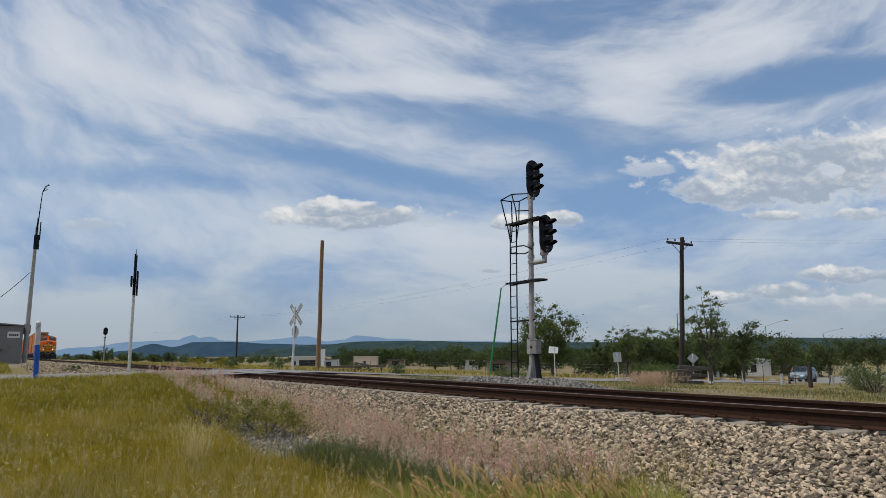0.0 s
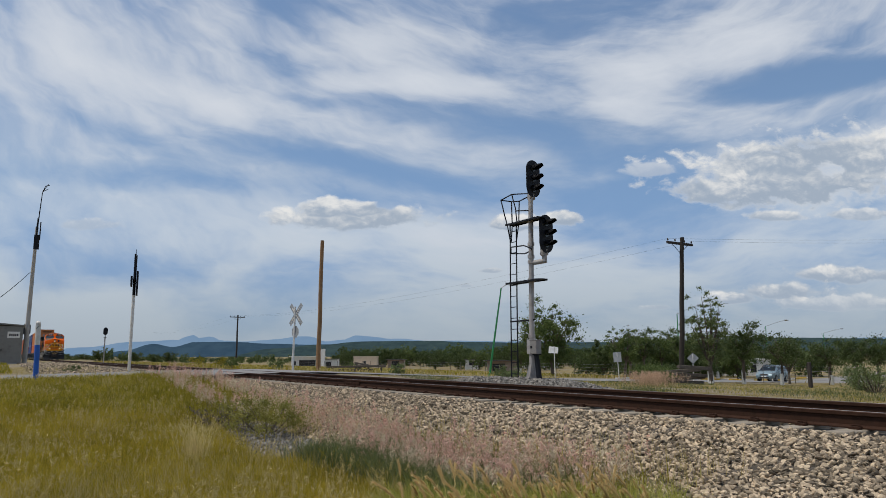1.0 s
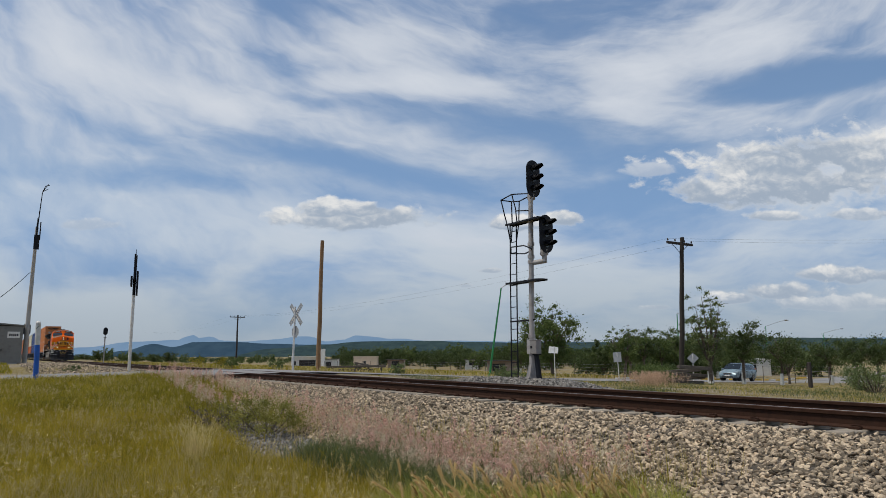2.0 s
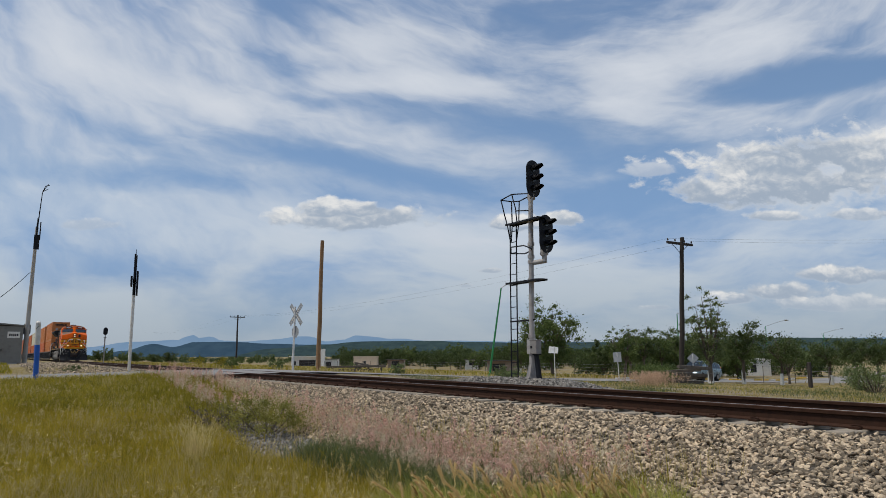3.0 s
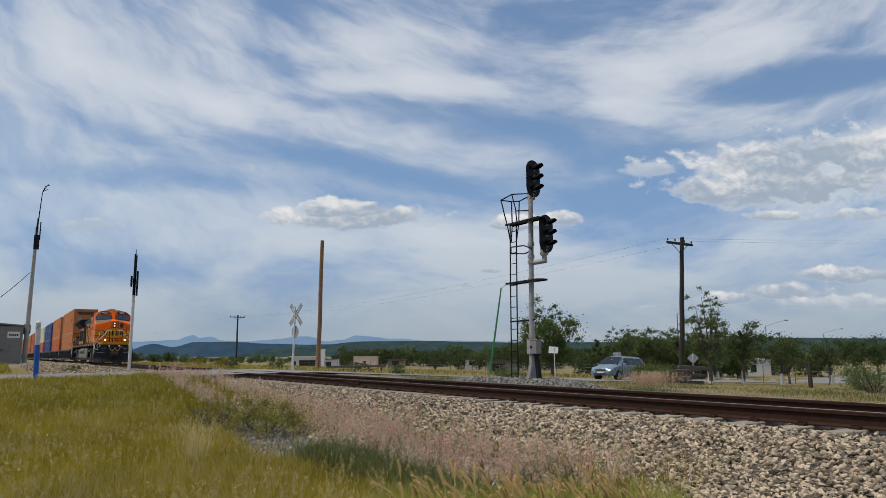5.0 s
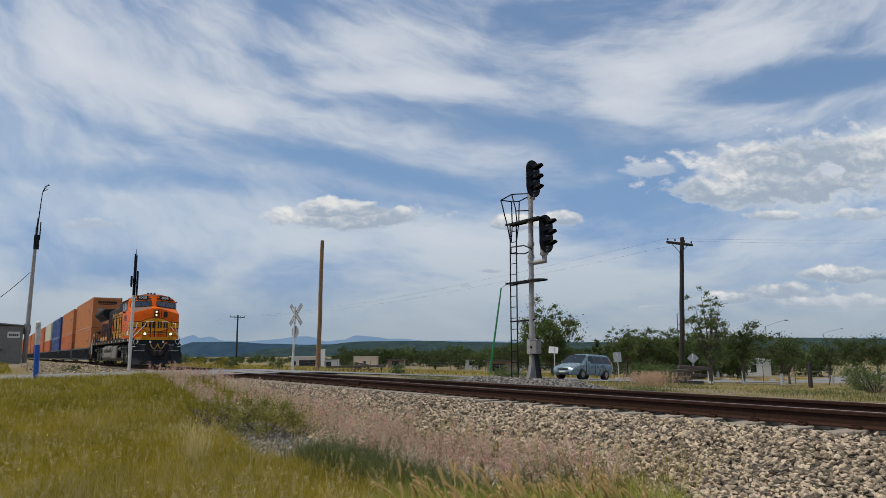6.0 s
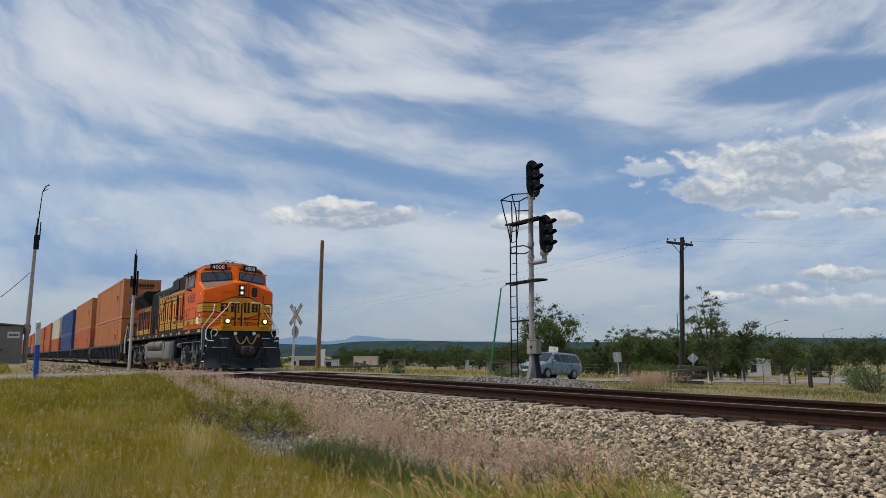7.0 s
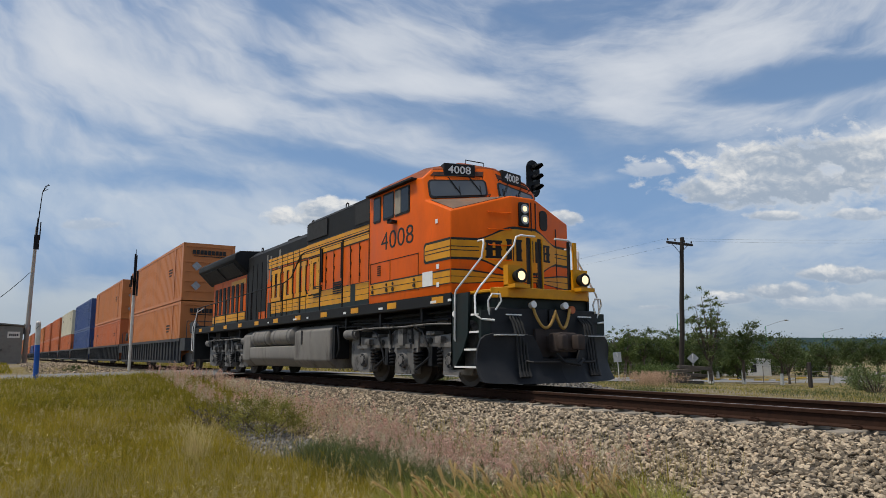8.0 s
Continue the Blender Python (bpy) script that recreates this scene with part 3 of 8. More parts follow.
def scatter_stones(name, label, count, where, size, mat, round_off=False, seed=11):
    """Many loose broken stones in one mesh."""
    rng = np.random.default_rng(seed)
    if round_off:
        g = (1 + 5 ** 0.5) / 2
        form = np.array([(-1, g, 0), (1, g, 0), (-1, -g, 0), (1, -g, 0), (0, -1, g), (0, 1, g), (0, -1, -g), (0, 1, -g), (g, 0, -1), (g, 0, 1), (-g, 0, -1), (-g, 0, 1)]) / 1.9
        tri = np.array([(0, 11, 5), (0, 5, 1), (0, 1, 7), (0, 7, 10), (0, 10, 11), (1, 5, 9), (5, 11, 4), (11, 10, 2), (10, 7, 6), (7, 1, 8), (3, 9, 4), (3, 4, 2), (3, 2, 6), (3, 6, 8), (3, 8, 9), (4, 9, 5), (2, 4, 11), (6, 2, 10), (8, 6, 7), (9, 8, 1)])
    else:
        form = np.array([(x, y, z) for z in (-1, 1) for y in (-1, 1) for x in (-1, 1)]) * 0.68
        tri = np.array([(0, 2, 3), (0, 3, 1), (4, 5, 7), (4, 7, 6), (0, 1, 5), (0, 5, 4), (2, 6, 7), (2, 7, 3), (0, 4, 6), (0, 6, 2), (1, 3, 7), (1, 7, 5)])
    n = len(form)
    verts = np.empty((count, n, 3))
    for i in range(count):
        x, y, z = where(rng)
        s = size * rng.uniform(0.55, 1.35)
        v = form * rng.uniform(0.6, 1.2, (n, 1)) * rng.uniform(0.8, 1.15, (n, 3)) * np.array([rng.uniform(0.8, 1.5), rng.uniform(0.7, 1.1), rng.uniform(0.42, 0.8)]) * s * 0.5
        m = np.array(Euler((rng.uniform(-0.9, 0.9), rng.uniform(-0.9, 0.9), rng.uniform(0, 6.28))).to_matrix())
        verts[i] = v @ m.T + (x, y, z)
    faces = (tri[None] + np.arange(count)[:, None, None] * n).reshape(-1, 3)
    me = bpy.data.meshes.new(name)
    me.from_pydata(verts.reshape(-1, 3).tolist(), [], faces.tolist())
    me.materials.append(mat)
    return tagged(new(name, me), label, "stones", kind="stuff")


def bank_z(y):
    pts = [(-4.2, -1.0), (-3.75, -0.90), (-3.2, -0.71), (-2.5, -0.49), (-1.9, -0.29), (-1.5, -0.22), (1.5, -0.22), (1.9, -0.27), (2.7, -0.44), (3.4, -0.6), (4.2, -0.85)]
    for (a, p), (b, q) in zip(pts, pts[1:]):
        if a <= y <= b:
            return p + (q - p) * (y - a) / (b - a)
    return -0.9


def shoulder(x0, x1, power):
    return lambda rng: near_spot(rng, x0, x1, power)


def near_spot(rng, x0, x1, power):
    while True:
        x = x0 + (x1 - x0) * rng.random() ** power
        y = rng.uniform(-4.15, -0.85)
        z = bank_z(y)
        if y > -1.40:
            if rng.random() < 0.72:
                continue
            z -= 0.035
        return x, y, z + rng.uniform(-0.025, 0.025)


scatter_stones("ballast_stones", "loose grey and tan broken ballast stones", 28000, shoulder(-12.0, -2.2, 0.8), 0.068, STONE, True)
scatter_stones("ballast_stones", "loose grey and tan broken ballast stones farther along", 30000, shoulder(-27.0, -11.8, 0.75), 0.062, STONE, False, 12)


def mid_spot(rng):
    y = rng.choice([rng.uniform(-0.65, 0.65), rng.uniform(0.9, 3.4), rng.uniform(0.9, 3.4)])
    x = rng.uniform(-27, -2)
    return x, y, bank_z(y) + rng.uniform(-0.02, 0.03)


scatter_stones("ballast_stones", "loose broken ballast stones on the far side of the rails", 6000, mid_spot, 0.085, STONE)


def far_spot(rng):
    x = rng.uniform(-75, -36)
    y = rng.uniform(-7.5, 2.5)
    z = bank_z(y) if y > -3.2 else max(land_z(x, y), bank_z(y) if y > -4.2 else -9)
    return x, y, z + rng.uniform(-0.02, 0.04)


def mound_z(x, y):
    r = math.hypot((x + 17.4) / 6.0, (y - 4.8) / 2.0)
    return -0.62 + 0.50 * (1 - smooth(0.25, 1.1, r)) + 0.03 * noise.noise((x * 1.5, y * 1.5, 2))


def make_mound():
    """The low heap of ballast on which the signal stands."""
    bm = bmesh.new()
    rows = [[bm.verts.new((-23.4 + 0.35 * i, 2.4 + 0.3 * j, mound_z(-23.4 + 0.35 * i, 2.4 + 0.3 * j))) for i in range(41)] for j in range(17)]
    for p, q in zip(rows, rows[1:]):
        for i in range(40):
            bm.faces.new((p[i], p[i + 1], q[i + 1], q[i]))
    tagged(part("ballast_mound", bm, GRAVEL_SHADED, smooth=60), "low mound of crushed stone round the signal's foot, gap shade in its colour", "ballast", kind="structure")


make_mound()


def signal_spot(rng):
    while True:
        x, y = rng.uniform(-22.5, -10.0), rng.uniform(2.4, 7.0)
        if mound_z(x, y) > -0.40:
            return x, y, mound_z(x, y) + rng.uniform(-0.02, 0.03)


scatter_stones("ballast_stones", "grey ballast stones round the foot of the signal", 5200, signal_spot, 0.10, STONE_GREY, False, 13)
scatter_stones("ballast_stones", "loose broken ballast stones beyond the crossing", 7000, far_spot, 0.10, STONE)
# ---- the locomotive: nose corner at x = 0, rail head at z = 0, heading +x ----
loco = thing("locomotive", pose(-11.35, 0, 0), "orange and dark green freight locomotive with yellow bands and lit headlights", "locomotive")
CW = 1.54      # half width of the cab
HW = 1.0       # half width of the hood


def mirror_y(bm):
    """Adds the other half, mirrored in y."""
    geom = bmesh.ops.duplicate(bm, geom=list(bm.verts) + list(bm.edges) + list(bm.faces))["geom"]
    for v in geom:
        if isinstance(v, bmesh.types.BMVert):
            v.co.y = -v.co.y
    bmesh.ops.reverse_faces(bm, faces=[f for f in geom if isinstance(f, bmesh.types.BMFace)])


def plate(bm, quad, normal, thick):
    """A thin plate on a flat outline, raised along the normal."""
    n = Vector(normal).normalized() * thick
    a = [bm.verts.new(Vector(q) - n * 0.5) for q in quad]
    b = [bm.verts.new(Vector(q) + n) for q in quad]
    k = len(quad)
    bm.faces.new(a[::-1])
    bm.faces.new(b)
    for i in range(k):
        bm.faces.new((a[i], a[(i + 1) % k], b[(i + 1) % k], b[i]))


def shape_on(origin, right, up, outline):
    o, r, u = Vector(origin), Vector(right).normalized(), Vector(up).normalized()
    return [o + r * a + u * b for a, b in outline]


def rounded(w, h, r, n=4):
    """A rectangle w by h with round corners, about its middle."""
    out = []
    for cx, cy, a0 in ((w / 2 - r, h / 2 - r, 0), (-w / 2 + r, h / 2 - r, 90), (-w / 2 + r, -h / 2 + r, 180), (w / 2 - r, -h / 2 + r, 270)):
        for i in range(n + 1):
            a = radians(a0 + 90 * i / n)
            out.append((cx + r * math.cos(a), cy + r * math.sin(a)))
    return out


def warp(outline, p00, p10, p11, p01, w, h):
    """Lays an outline drawn in a w by h box on a four-cornered patch."""
    p00, p10, p11, p01 = (Vector(p) for p in (p00, p10, p11, p01))
    res = []
    for a, b in outline:
        u, v = a / w + 0.5, b / h + 0.5
        res.append(p00 * (1 - u) * (1 - v) + p10 * u * (1 - v) + p11 * u * v + p01 * (1 - u) * v)
    return res


def make_cab():
    F = 1.80       # lower edge of cab and nose
    V = {"a": (0, -CW, F), "b": (0.37, -0.3, F), "c": (0.37, 0.3, F), "d": (0, CW, F),
         "e": (0, -CW, 3.47), "f": (0.37, -0.3, 3.84), "g": (0.37, 0.3, 3.84), "h": (0, CW, 3.47),
         "i": (-0.98, -CW, 3.86), "j": (-0.62, -0.12, 4.0), "k": (-0.62, 0.12, 4.0), "l": (-0.98, CW, 3.86),
         "m": (-1.101, -CW, 4.36), "m2": (-1.09, -1.28, 4.61), "n": (-0.80, -0.12, 4.74), "o": (-0.80, 0.12, 4.74), "p2": (-1.09, 1.28, 4.61), "p": (-1.101, CW, 4.36),
         "q": (-1.5, -CW, 4.42), "q2": (-1.5, -1.22, 4.72), "r": (-1.2, -0.5, 4.88), "s": (-1.2, 0.5, 4.88), "t2": (-1.5, 1.22, 4.72), "t": (-1.5, CW, 4.42),
         "u": (-3.6, -CW, 4.42), "u2": (-3.6, -1.22, 4.70), "w": (-3.6, -0.5, 4.86), "x": (-3.6, 0.5, 4.86), "y2": (-3.6, 1.22, 4.70), "y": (-3.6, CW, 4.42),
         "A": (-3.6, -CW, F), "D": (-3.6, CW, F)}
    bm = bmesh.new()
    v = {k: bm.verts.new(c) for k, c in V.items()}
    for f in ("abfe", "bcgf", "cdhg", "efji", "fgkj", "ghlk", "i j n m2 m", "jkon", "k l p p2 o", "m m2 q2 q", "m2 n r q2", "nosr", "o p2 t2 s", "p2 p t t2",
              "q q2 u2 u", "q2 r w u2", "rsxw", "s t2 y2 x", "t2 t y y2", "a e i m q u A", "d D y t p l h", "A u u2 w x y2 y D", "A D d c b a"):
        keys = f.split() if " " in f else list(f)
        bm.faces.new([v[k] for k in keys])
    bevel(bm, 0.035, 2, 12)
    for f in bm.faces:
        f.material_index = int(f.calc_center_median().z > 4.5)
    cab = part("cab", bm, [ORANGE, CAB_ROOF], loco, "orange cab with a broad peaked nose", smooth=40)

    # windscreens, one each side of the middle post
    for s in (-1, 1):
        def screen(y, z):
            return Vector((-0.98 + (0.26 * (CW - y) - 0.227 * (z - 3.86)) / 0.937, s * y, z))
        p00, p10, p11, p01 = screen(1.44, 3.90), screen(0.15, 4.03), screen(0.15, 4.42), screen(1.44, 4.33)
        nrm = (p10 - p00).cross(p01 - p00)
        if nrm.x < 0:
            nrm = -nrm
        bm = bmesh.new()
        plate(bm, warp(rounded(1.25, 0.40, 0.09), p00, p10, p11, p01, 1.25, 0.40), nrm, 0.022)
        rim = part("windscreen_rubber", bm, RUBBER, cab)
        bm = bmesh.new()
        plate(bm, warp(rounded(1.18, 0.33, 0.07), p00, p10, p11, p01, 1.25, 0.40), nrm, 0.028)
        part("windscreen", bm, GLASS, cab, "slanted dark windscreen pane")
        # wipers and grab bar
        bm = bmesh.new()
        up = (p01 - p00).normalized()
        for k in (0.36, 0.72):
            top = p01.lerp(p11, k) + up * 0.05 + nrm.normalized() * 0.04
            low = p00.lerp(p10, k + 0.16) + up * 0.10 + nrm.normalized() * 0.035
            rod(bm, top, low, 0.008, seg=5)
            rod(bm, top + Vector((0, 0.02 * s, 0)), low + Vector((0, 0.05 * s, 0.06)), 0.006, seg=5)
            rod(bm, low - up * 0.06, low + up * 0.16, 0.009, seg=5)
        split_parts("wiper", bm, BLACK, cab)
        bm = bmesh.new()
        a, b = p00.lerp(p10, 0.1) + nrm.normalized() * 0.1, p00.lerp(p10, 1.02) + nrm.normalized() * 0.1
        pipe(bm, [a - nrm.normalized() * 0.1 - up * 0.02, a, a.lerp(b, 0.5), b, b - nrm.normalized() * 0.1], 0.011, 6)
        a, b = p01.lerp(p11, 0.12) + nrm.normalized() * 0.06 + up * 0.07, p01.lerp(p11, 0.95) + nrm.normalized() * 0.06 + up * 0.07
        pipe(bm, [a - nrm.normalized() * 0.06 - up * 0.03, a, b, b - nrm.normalized() * 0.06 - up * 0.03], 0.011, 6)
        part("grab_bar", bm, BLACK, cab)
        # sooty brow above the glass
        bm = bmesh.new()
        plate(bm, [screen(1.36, 4.44), screen(0.20, 4.50), screen(0.16, 4.62), screen(1.27, 4.53)], nrm, 0.006)
        part("brow_panel", bm, BROW, cab, "sooty brown strip above the windscreen")
        # number boards
        c = Vector((-0.95, s * 0.70, 4.60))
        right = Vector((0.26, -s * 0.95, 0)).normalized() * (-s)
        face = Vector((0.95, s * 0.26, 0.0)).normalized()
        m = Matrix.Translation(c) @ Matrix((right if right.y > 0 else -right, (0, 0, 1), face)).transposed().to_4x4()
        bm = bmesh.new()
        box(bm, -0.36, 0.36, -0.15, 0.15, -0.35, 0.06)
        bevel(bm, 0.015, 1)
        nb = part("number_board", bm, BLACK, cab, "black number board with white numerals")
        nb.matrix_basis = m
        lettering("numerals", "4008", 0.175, WHITE, nb, pose(0, 0, 0.063), 0.003, 1.1, 0.003)
    # sooty nose top
    bm = bmesh.new()
    for s in (-1, 1):
        q = [Vector((-0.06, s * 1.44, 3.525)), Vector((0.27, s * 0.34, 3.845)), Vector((-0.58, s * 0.16, 3.998)), Vector((-0.93, s * 1.44, 3.872))]
        n = (q[1] - q[0]).cross(q[3] - q[0])
        plate(bm, q, n if n.z > 0 else -n, 0.006)
    split_parts("nose_top", bm, TAN_DUST, cab, "dusty brown anti-glare panel")
    # headlights
    bm = bmesh.new()
    slab(bm, [(y, z + 3.475) for y, z in rounded(0.26, 0.50, 0.03)], "x", 0.34, 0.415)
    bevel(bm, 0.01, 1)
    house = part("headlight_housing", bm, BLACK, cab)
    for z in (3.59, 3.365):
        bm = bmesh.new()
        rod(bm, (0.40, 0, z), (0.43, 0, z), 0.10, seg=20)
        part("headlight_rim", bm, STEEL, house)
        bm = bmesh.new()
        rod(bm, (0.42, 0, z), (0.436, 0, z), 0.068, 0.05, seg=20)
        part("headlight", bm, LAMP, house, "lit headlight")
    # nose door on the far side of the middle, with its window
    bm = bmesh.new()
    q = shape_on((0.285, 0.60, 3.42), (-0.285, 1, 0), (0, 0, 1), rounded(0.28, 0.42, 0.1))
    plate(bm, q, (1, 0.285, 0), 0.014)
    part("nose_window", bm, RUBBER, cab)
    bm = bmesh.new()
    for y in (0.20, 0.32, 1.05):
        x = 0.37 if abs(y) < 0.3 else 0.37 - (abs(y) - 0.3) * 0.298
        box(bm, x - 0.01, x + 0.012, y - 0.012, y + 0.012, F + 0.02, 3.75 if y < 1 else 3.3)
    part("door_seam", bm, BLACK, cab)
    # yellow bands over the nose and round to the sides, with dark outlines
    def nose_x(y):
        return 0.37 if abs(y) <= 0.3 else 0.37 - (abs(y) - 0.3) * (0.37 / (CW - 0.3))

    def band(name, mat, low, high, lift, y_end=CW, back=0.0):
        bm = bmesh.new()
        ys = [-y_end + 2 * y_end * i / 40 for i in range(41)]
        ys = sorted(set([round(y, 3) for y in ys] + [-0.3, 0.3]))
        rows = [[bm.verts.new((nose_x(y) + lift, y, f(abs(y)))) for y in ys] for f in (low, high)]
        for i in range(len(ys) - 1):
            bm.faces.new((rows[0][i], rows[0][i + 1], rows[1][i + 1], rows[1][i]))
        if back:
            for s, k in ((-1, 0), (1, -1)):
                y = s * (CW + lift)
                z0, z1 = rows[0][k].co.z, rows[1][k].co.z
                r = min(0.06, (z1 - z0) / 2)
                outline = [(0.0, z0), (0.0, z1), (back + r, z1), (back, z1 - r), (back, z0 + r), (back + r, z0)]
                bm.faces.new([bm.verts.new((a, y, b)) for a, b in outline])
        return part(name, bm, mat, cab)

    def bulge(base, mid, wide=1.05, tip=0.25):
        return lambda y: base + (mid - base) * (1 - smooth(tip, wide, y))

    band("band_outline", LOCO_GREEN, bulge(2.495, 2.235), bulge(2.935, 3.205), 0.006, back=-1.025)
    band("yellow_band", YELLOW, bulge(2.545, 2.285), bulge(2.885, 3.155), 0.010, back=-0.975)
    for k in (2.68, 2.755):
        band("pin_stripe", LOCO_GREEN, lambda y: k - 0.009, lambda y: k + 0.009, 0.0125, back=-0.96).matrix_basis = pose(0, 0, 0)
    band("yellow_middle", YELLOW, bulge(2.545, 2.30, 1.1, 0.3), bulge(2.885, 3.14, 1.1, 0.3), 0.016, 0.98)
    for lo, hi, d in ((2.28, 2.31, -0.10), (2.015, 2.035, 0.06), (2.155, 2.168, -0.02)):
        band("pin_stripe", LOCO_GREEN, lambda y: lo + d * (1 - smooth(0.3, 1.4, y)), lambda y: hi + d * (1 - smooth(0.3, 1.4, y)), 0.014, back=-3.5)
    band("yellow_band", YELLOW, lambda y: 2.03 + 0.06 * (1 - smooth(0.3, 1.4, y)), lambda y: 2.285 - 0.10 * (1 - smooth(0.3, 1.4, y)), 0.010, back=-3.5)
    # the maker's emblem as plain dark bars between two orange lozenges
    bm = bmesh.new()
    for y0, y1 in ((-0.86, -0.52), (-0.44, -0.06), (0.10, 0.40), (0.48, 0.80)):
        tall = 0.18 if abs(y0 + y1) > 1 else 0.22
        c, w = (y0 + y1) / 2, (y1 - y0)
        for ya, yb in ((c - w / 2 + 0.02, c - w * 0.07), (c + w * 0.10, c + w / 2 - 0.02)):
            plate(bm, [(nose_x(ya), ya, 2.72 - tall), (nose_x(yb), yb, 2.72 - tall), (nose_x(yb), yb, 2.72 + tall), (nose_x(ya), ya, 2.72 + tall)], (1, 0, 0), 0.021)
        for zz in (-tall, tall - 0.045, -0.02):
            ya, yb = y0, y1
            plate(bm, [(nose_x(ya), ya, 2.72 + zz), (nose_x(yb), yb, 2.72 + zz), (nose_x(yb), yb, 2.765 + zz), (nose_x(ya), ya, 2.765 + zz)], (1, 0, 0), 0.0205)
    split_parts("emblem_bar", bm, BLACK, cab, "dark block emblem bars on the nose")
    bm = bmesh.new()
    for z, d in ((3.02, 1), (2.40, -1)):
        for s in (-1, 1):
            q = [(nose_x(y), s * y, z + d * h) for y, h in ((0.08, -0.045), (0.08, 0.05), (0.45, 0.02), (0.80, -0.06))]
            plate(bm, q if s > 0 else q[::-1], (1, 0, 0), 0.019)
    split_parts("emblem_lozenge", bm, ORANGE, cab)
    # side windows
    for s in (-1, 1):
        bm = bmesh.new()
        for x0, x1 in ((-3.35, -2.98), (-2.86, -2.34), (-2.30, -1.62)):
            plate(bm, shape_on(((x0 + x1) / 2, s * CW, 4.03), (1, 0, 0), (0, 0, 1), rounded(x1 - x0, 0.62, 0.05)), (0, s, 0), 0.014)
        rim = part("side_window_rubber", bm, RUBBER, cab)
        for x0, x1 in ((-3.32, -3.01), (-2.82, -2.36), (-1.98, -1.66)):
            bm = bmesh.new()
            plate(bm, shape_on(((x0 + x1) / 2, s * CW, 4.03), (1, 0, 0), (0, 0, 1), rounded(x1 - x0, 0.53, 0.04)), (0, s, 0), 0.02)
            part("side_window", bm, SIDE_GLASS, rim)
        bm = bmesh.new()
        plate(bm, shape_on((-2.14, s * CW, 4.03), (1, 0, 0), (0, 0, 1), rounded(0.28, 0.53, 0.04)), (0, s, 0), 0.024)
        part("sliding_sash", bm, SASH, rim, "pale sliding window sash")
        bm = bmesh.new()
        box(bm, -3.55, -1.35, *sorted((s * (CW - 0.1), s * (CW + 0.13))), 4.385, 4.425)
        part("window_visor", bm, BLACK, cab)
        bm = bmesh.new()
        box(bm, -2.42, -2.20, *sorted((s * CW, s * (CW + 0.14))), 3.58, 3.63)
        box(bm, -2.36, -2.30, *sorted((s * CW, s * (CW + 0.18))), 3.63, 3.66)
        part("arm_rest", bm, BLACK, cab)
        n = lettering("numerals", "4008", 0.44, LOCO_GREEN, cab, pose(-2.2, s * (CW + 0.002), 3.21) @ (SIDE_NEAR if s < 0 else pose(0, 0, 0, 90, 0, 180)), 0.004, 1.28, -0.004)
        bm = bmesh.new()
        for x in (-3.35, -2.65, -2.35, -1.40):
            rod(bm, (x, s * (CW + 0.016), 2.10), (x, s * (CW + 0.035), 2.10), 0.045, seg=10)
            rod(bm, (x, s * (CW + 0.016), 2.22), (x, s * (CW + 0.035), 2.22), 0.03, seg=8)
        split_parts("latch", bm, COUPLER, cab)
        # door and panel seams, vents, small labels
        bm = bmesh.new()
        y0, y1 = sorted((s * CW, s * (CW + 0.008)))
        for x0, x1, z0, z1 in ((-3.5, -1.25, 2.76, 2.775), (-3.5, -3.485, 2.3, 2.76), (-2.52, -2.505, 2.0, 2.76), (-1.26, -1.245, 1.98, 2.76), (-3.58, -3.565, 1.85, 4.3)):
            box(bm, x0, x1, y0, y1, z0, z1)
        for k in range(5):
            box(bm, -3.12, -2.98, *sorted((s * CW, s * (CW + 0.015))), 2.46 + 0.05 * k, 2.485 + 0.05 * k)
        part("panel_seam", bm, SOOT, cab)
        bm = bmesh.new()
        plate(bm, shape_on((-0.86, s * (CW + 0.012), 2.18), (1, 0, 0), (0, 0, 1), rounded(0.40, 0.30, 0.005, 1)), (0, s, 0), 0.004)
        for x, z, w in ((-0.5, 3.33, 0.09), (-0.46, 2.4, 0.1), (-0.46, 2.03, 0.1)):
            plate(bm, shape_on((x, s * (CW + 0.012), z), (1, 0, 0), (0, 0, 1), rounded(w, w, 0.005, 1)), (0, s, 0), 0.004)
        split_parts("notice_plate", bm, WHITE, cab, "small white notice plates")
    # roof fittings
    bm = bmesh.new()
    pipe(bm, [(-1.2, -0.35, 4.85), (-1.2, -0.35, 4.96), (-1.2, 0.15, 4.96), (-1.2, 0.15, 4.85)], 0.012, 6)
    pipe(bm, [(-0.95, 0.9, 4.55), (-0.95, 0.9, 4.60), (-0.95, 1.3, 4.48), (-1.0, 1.3, 4.40)], 0.012, 6)
    split_parts("roof_bar", bm, BLACK, cab)
    bm = bmesh.new()
    for k in range(3):
        rod(bm, (-2.6, -0.2 + 0.2 * k, 4.95), (-2.05 + 0.06 * k, -0.2 + 0.2 * k, 4.95), 0.03, 0.075, 10)
    box(bm, -2.7, -2.5, -0.35, 0.35, 4.84, 4.98)
    part("air_horn", bm, BLACK, cab)
    # nose grab irons
    bm = bmesh.new()
    for z in (3.46, 3.12, 2.80, 2.50):
        for y0, y1 in ((-0.80, -0.36),):
            pipe(bm, [(nose_x(y0), y0, z + 0.03), (nose_x(y0) + 0.07, y0, z), (nose_x(y1) + 0.07, y1, z), (nose_x(y1), y1, z + 0.03)], 0.011, 6)
    split_parts("grab_iron", bm, ORANGE, cab)


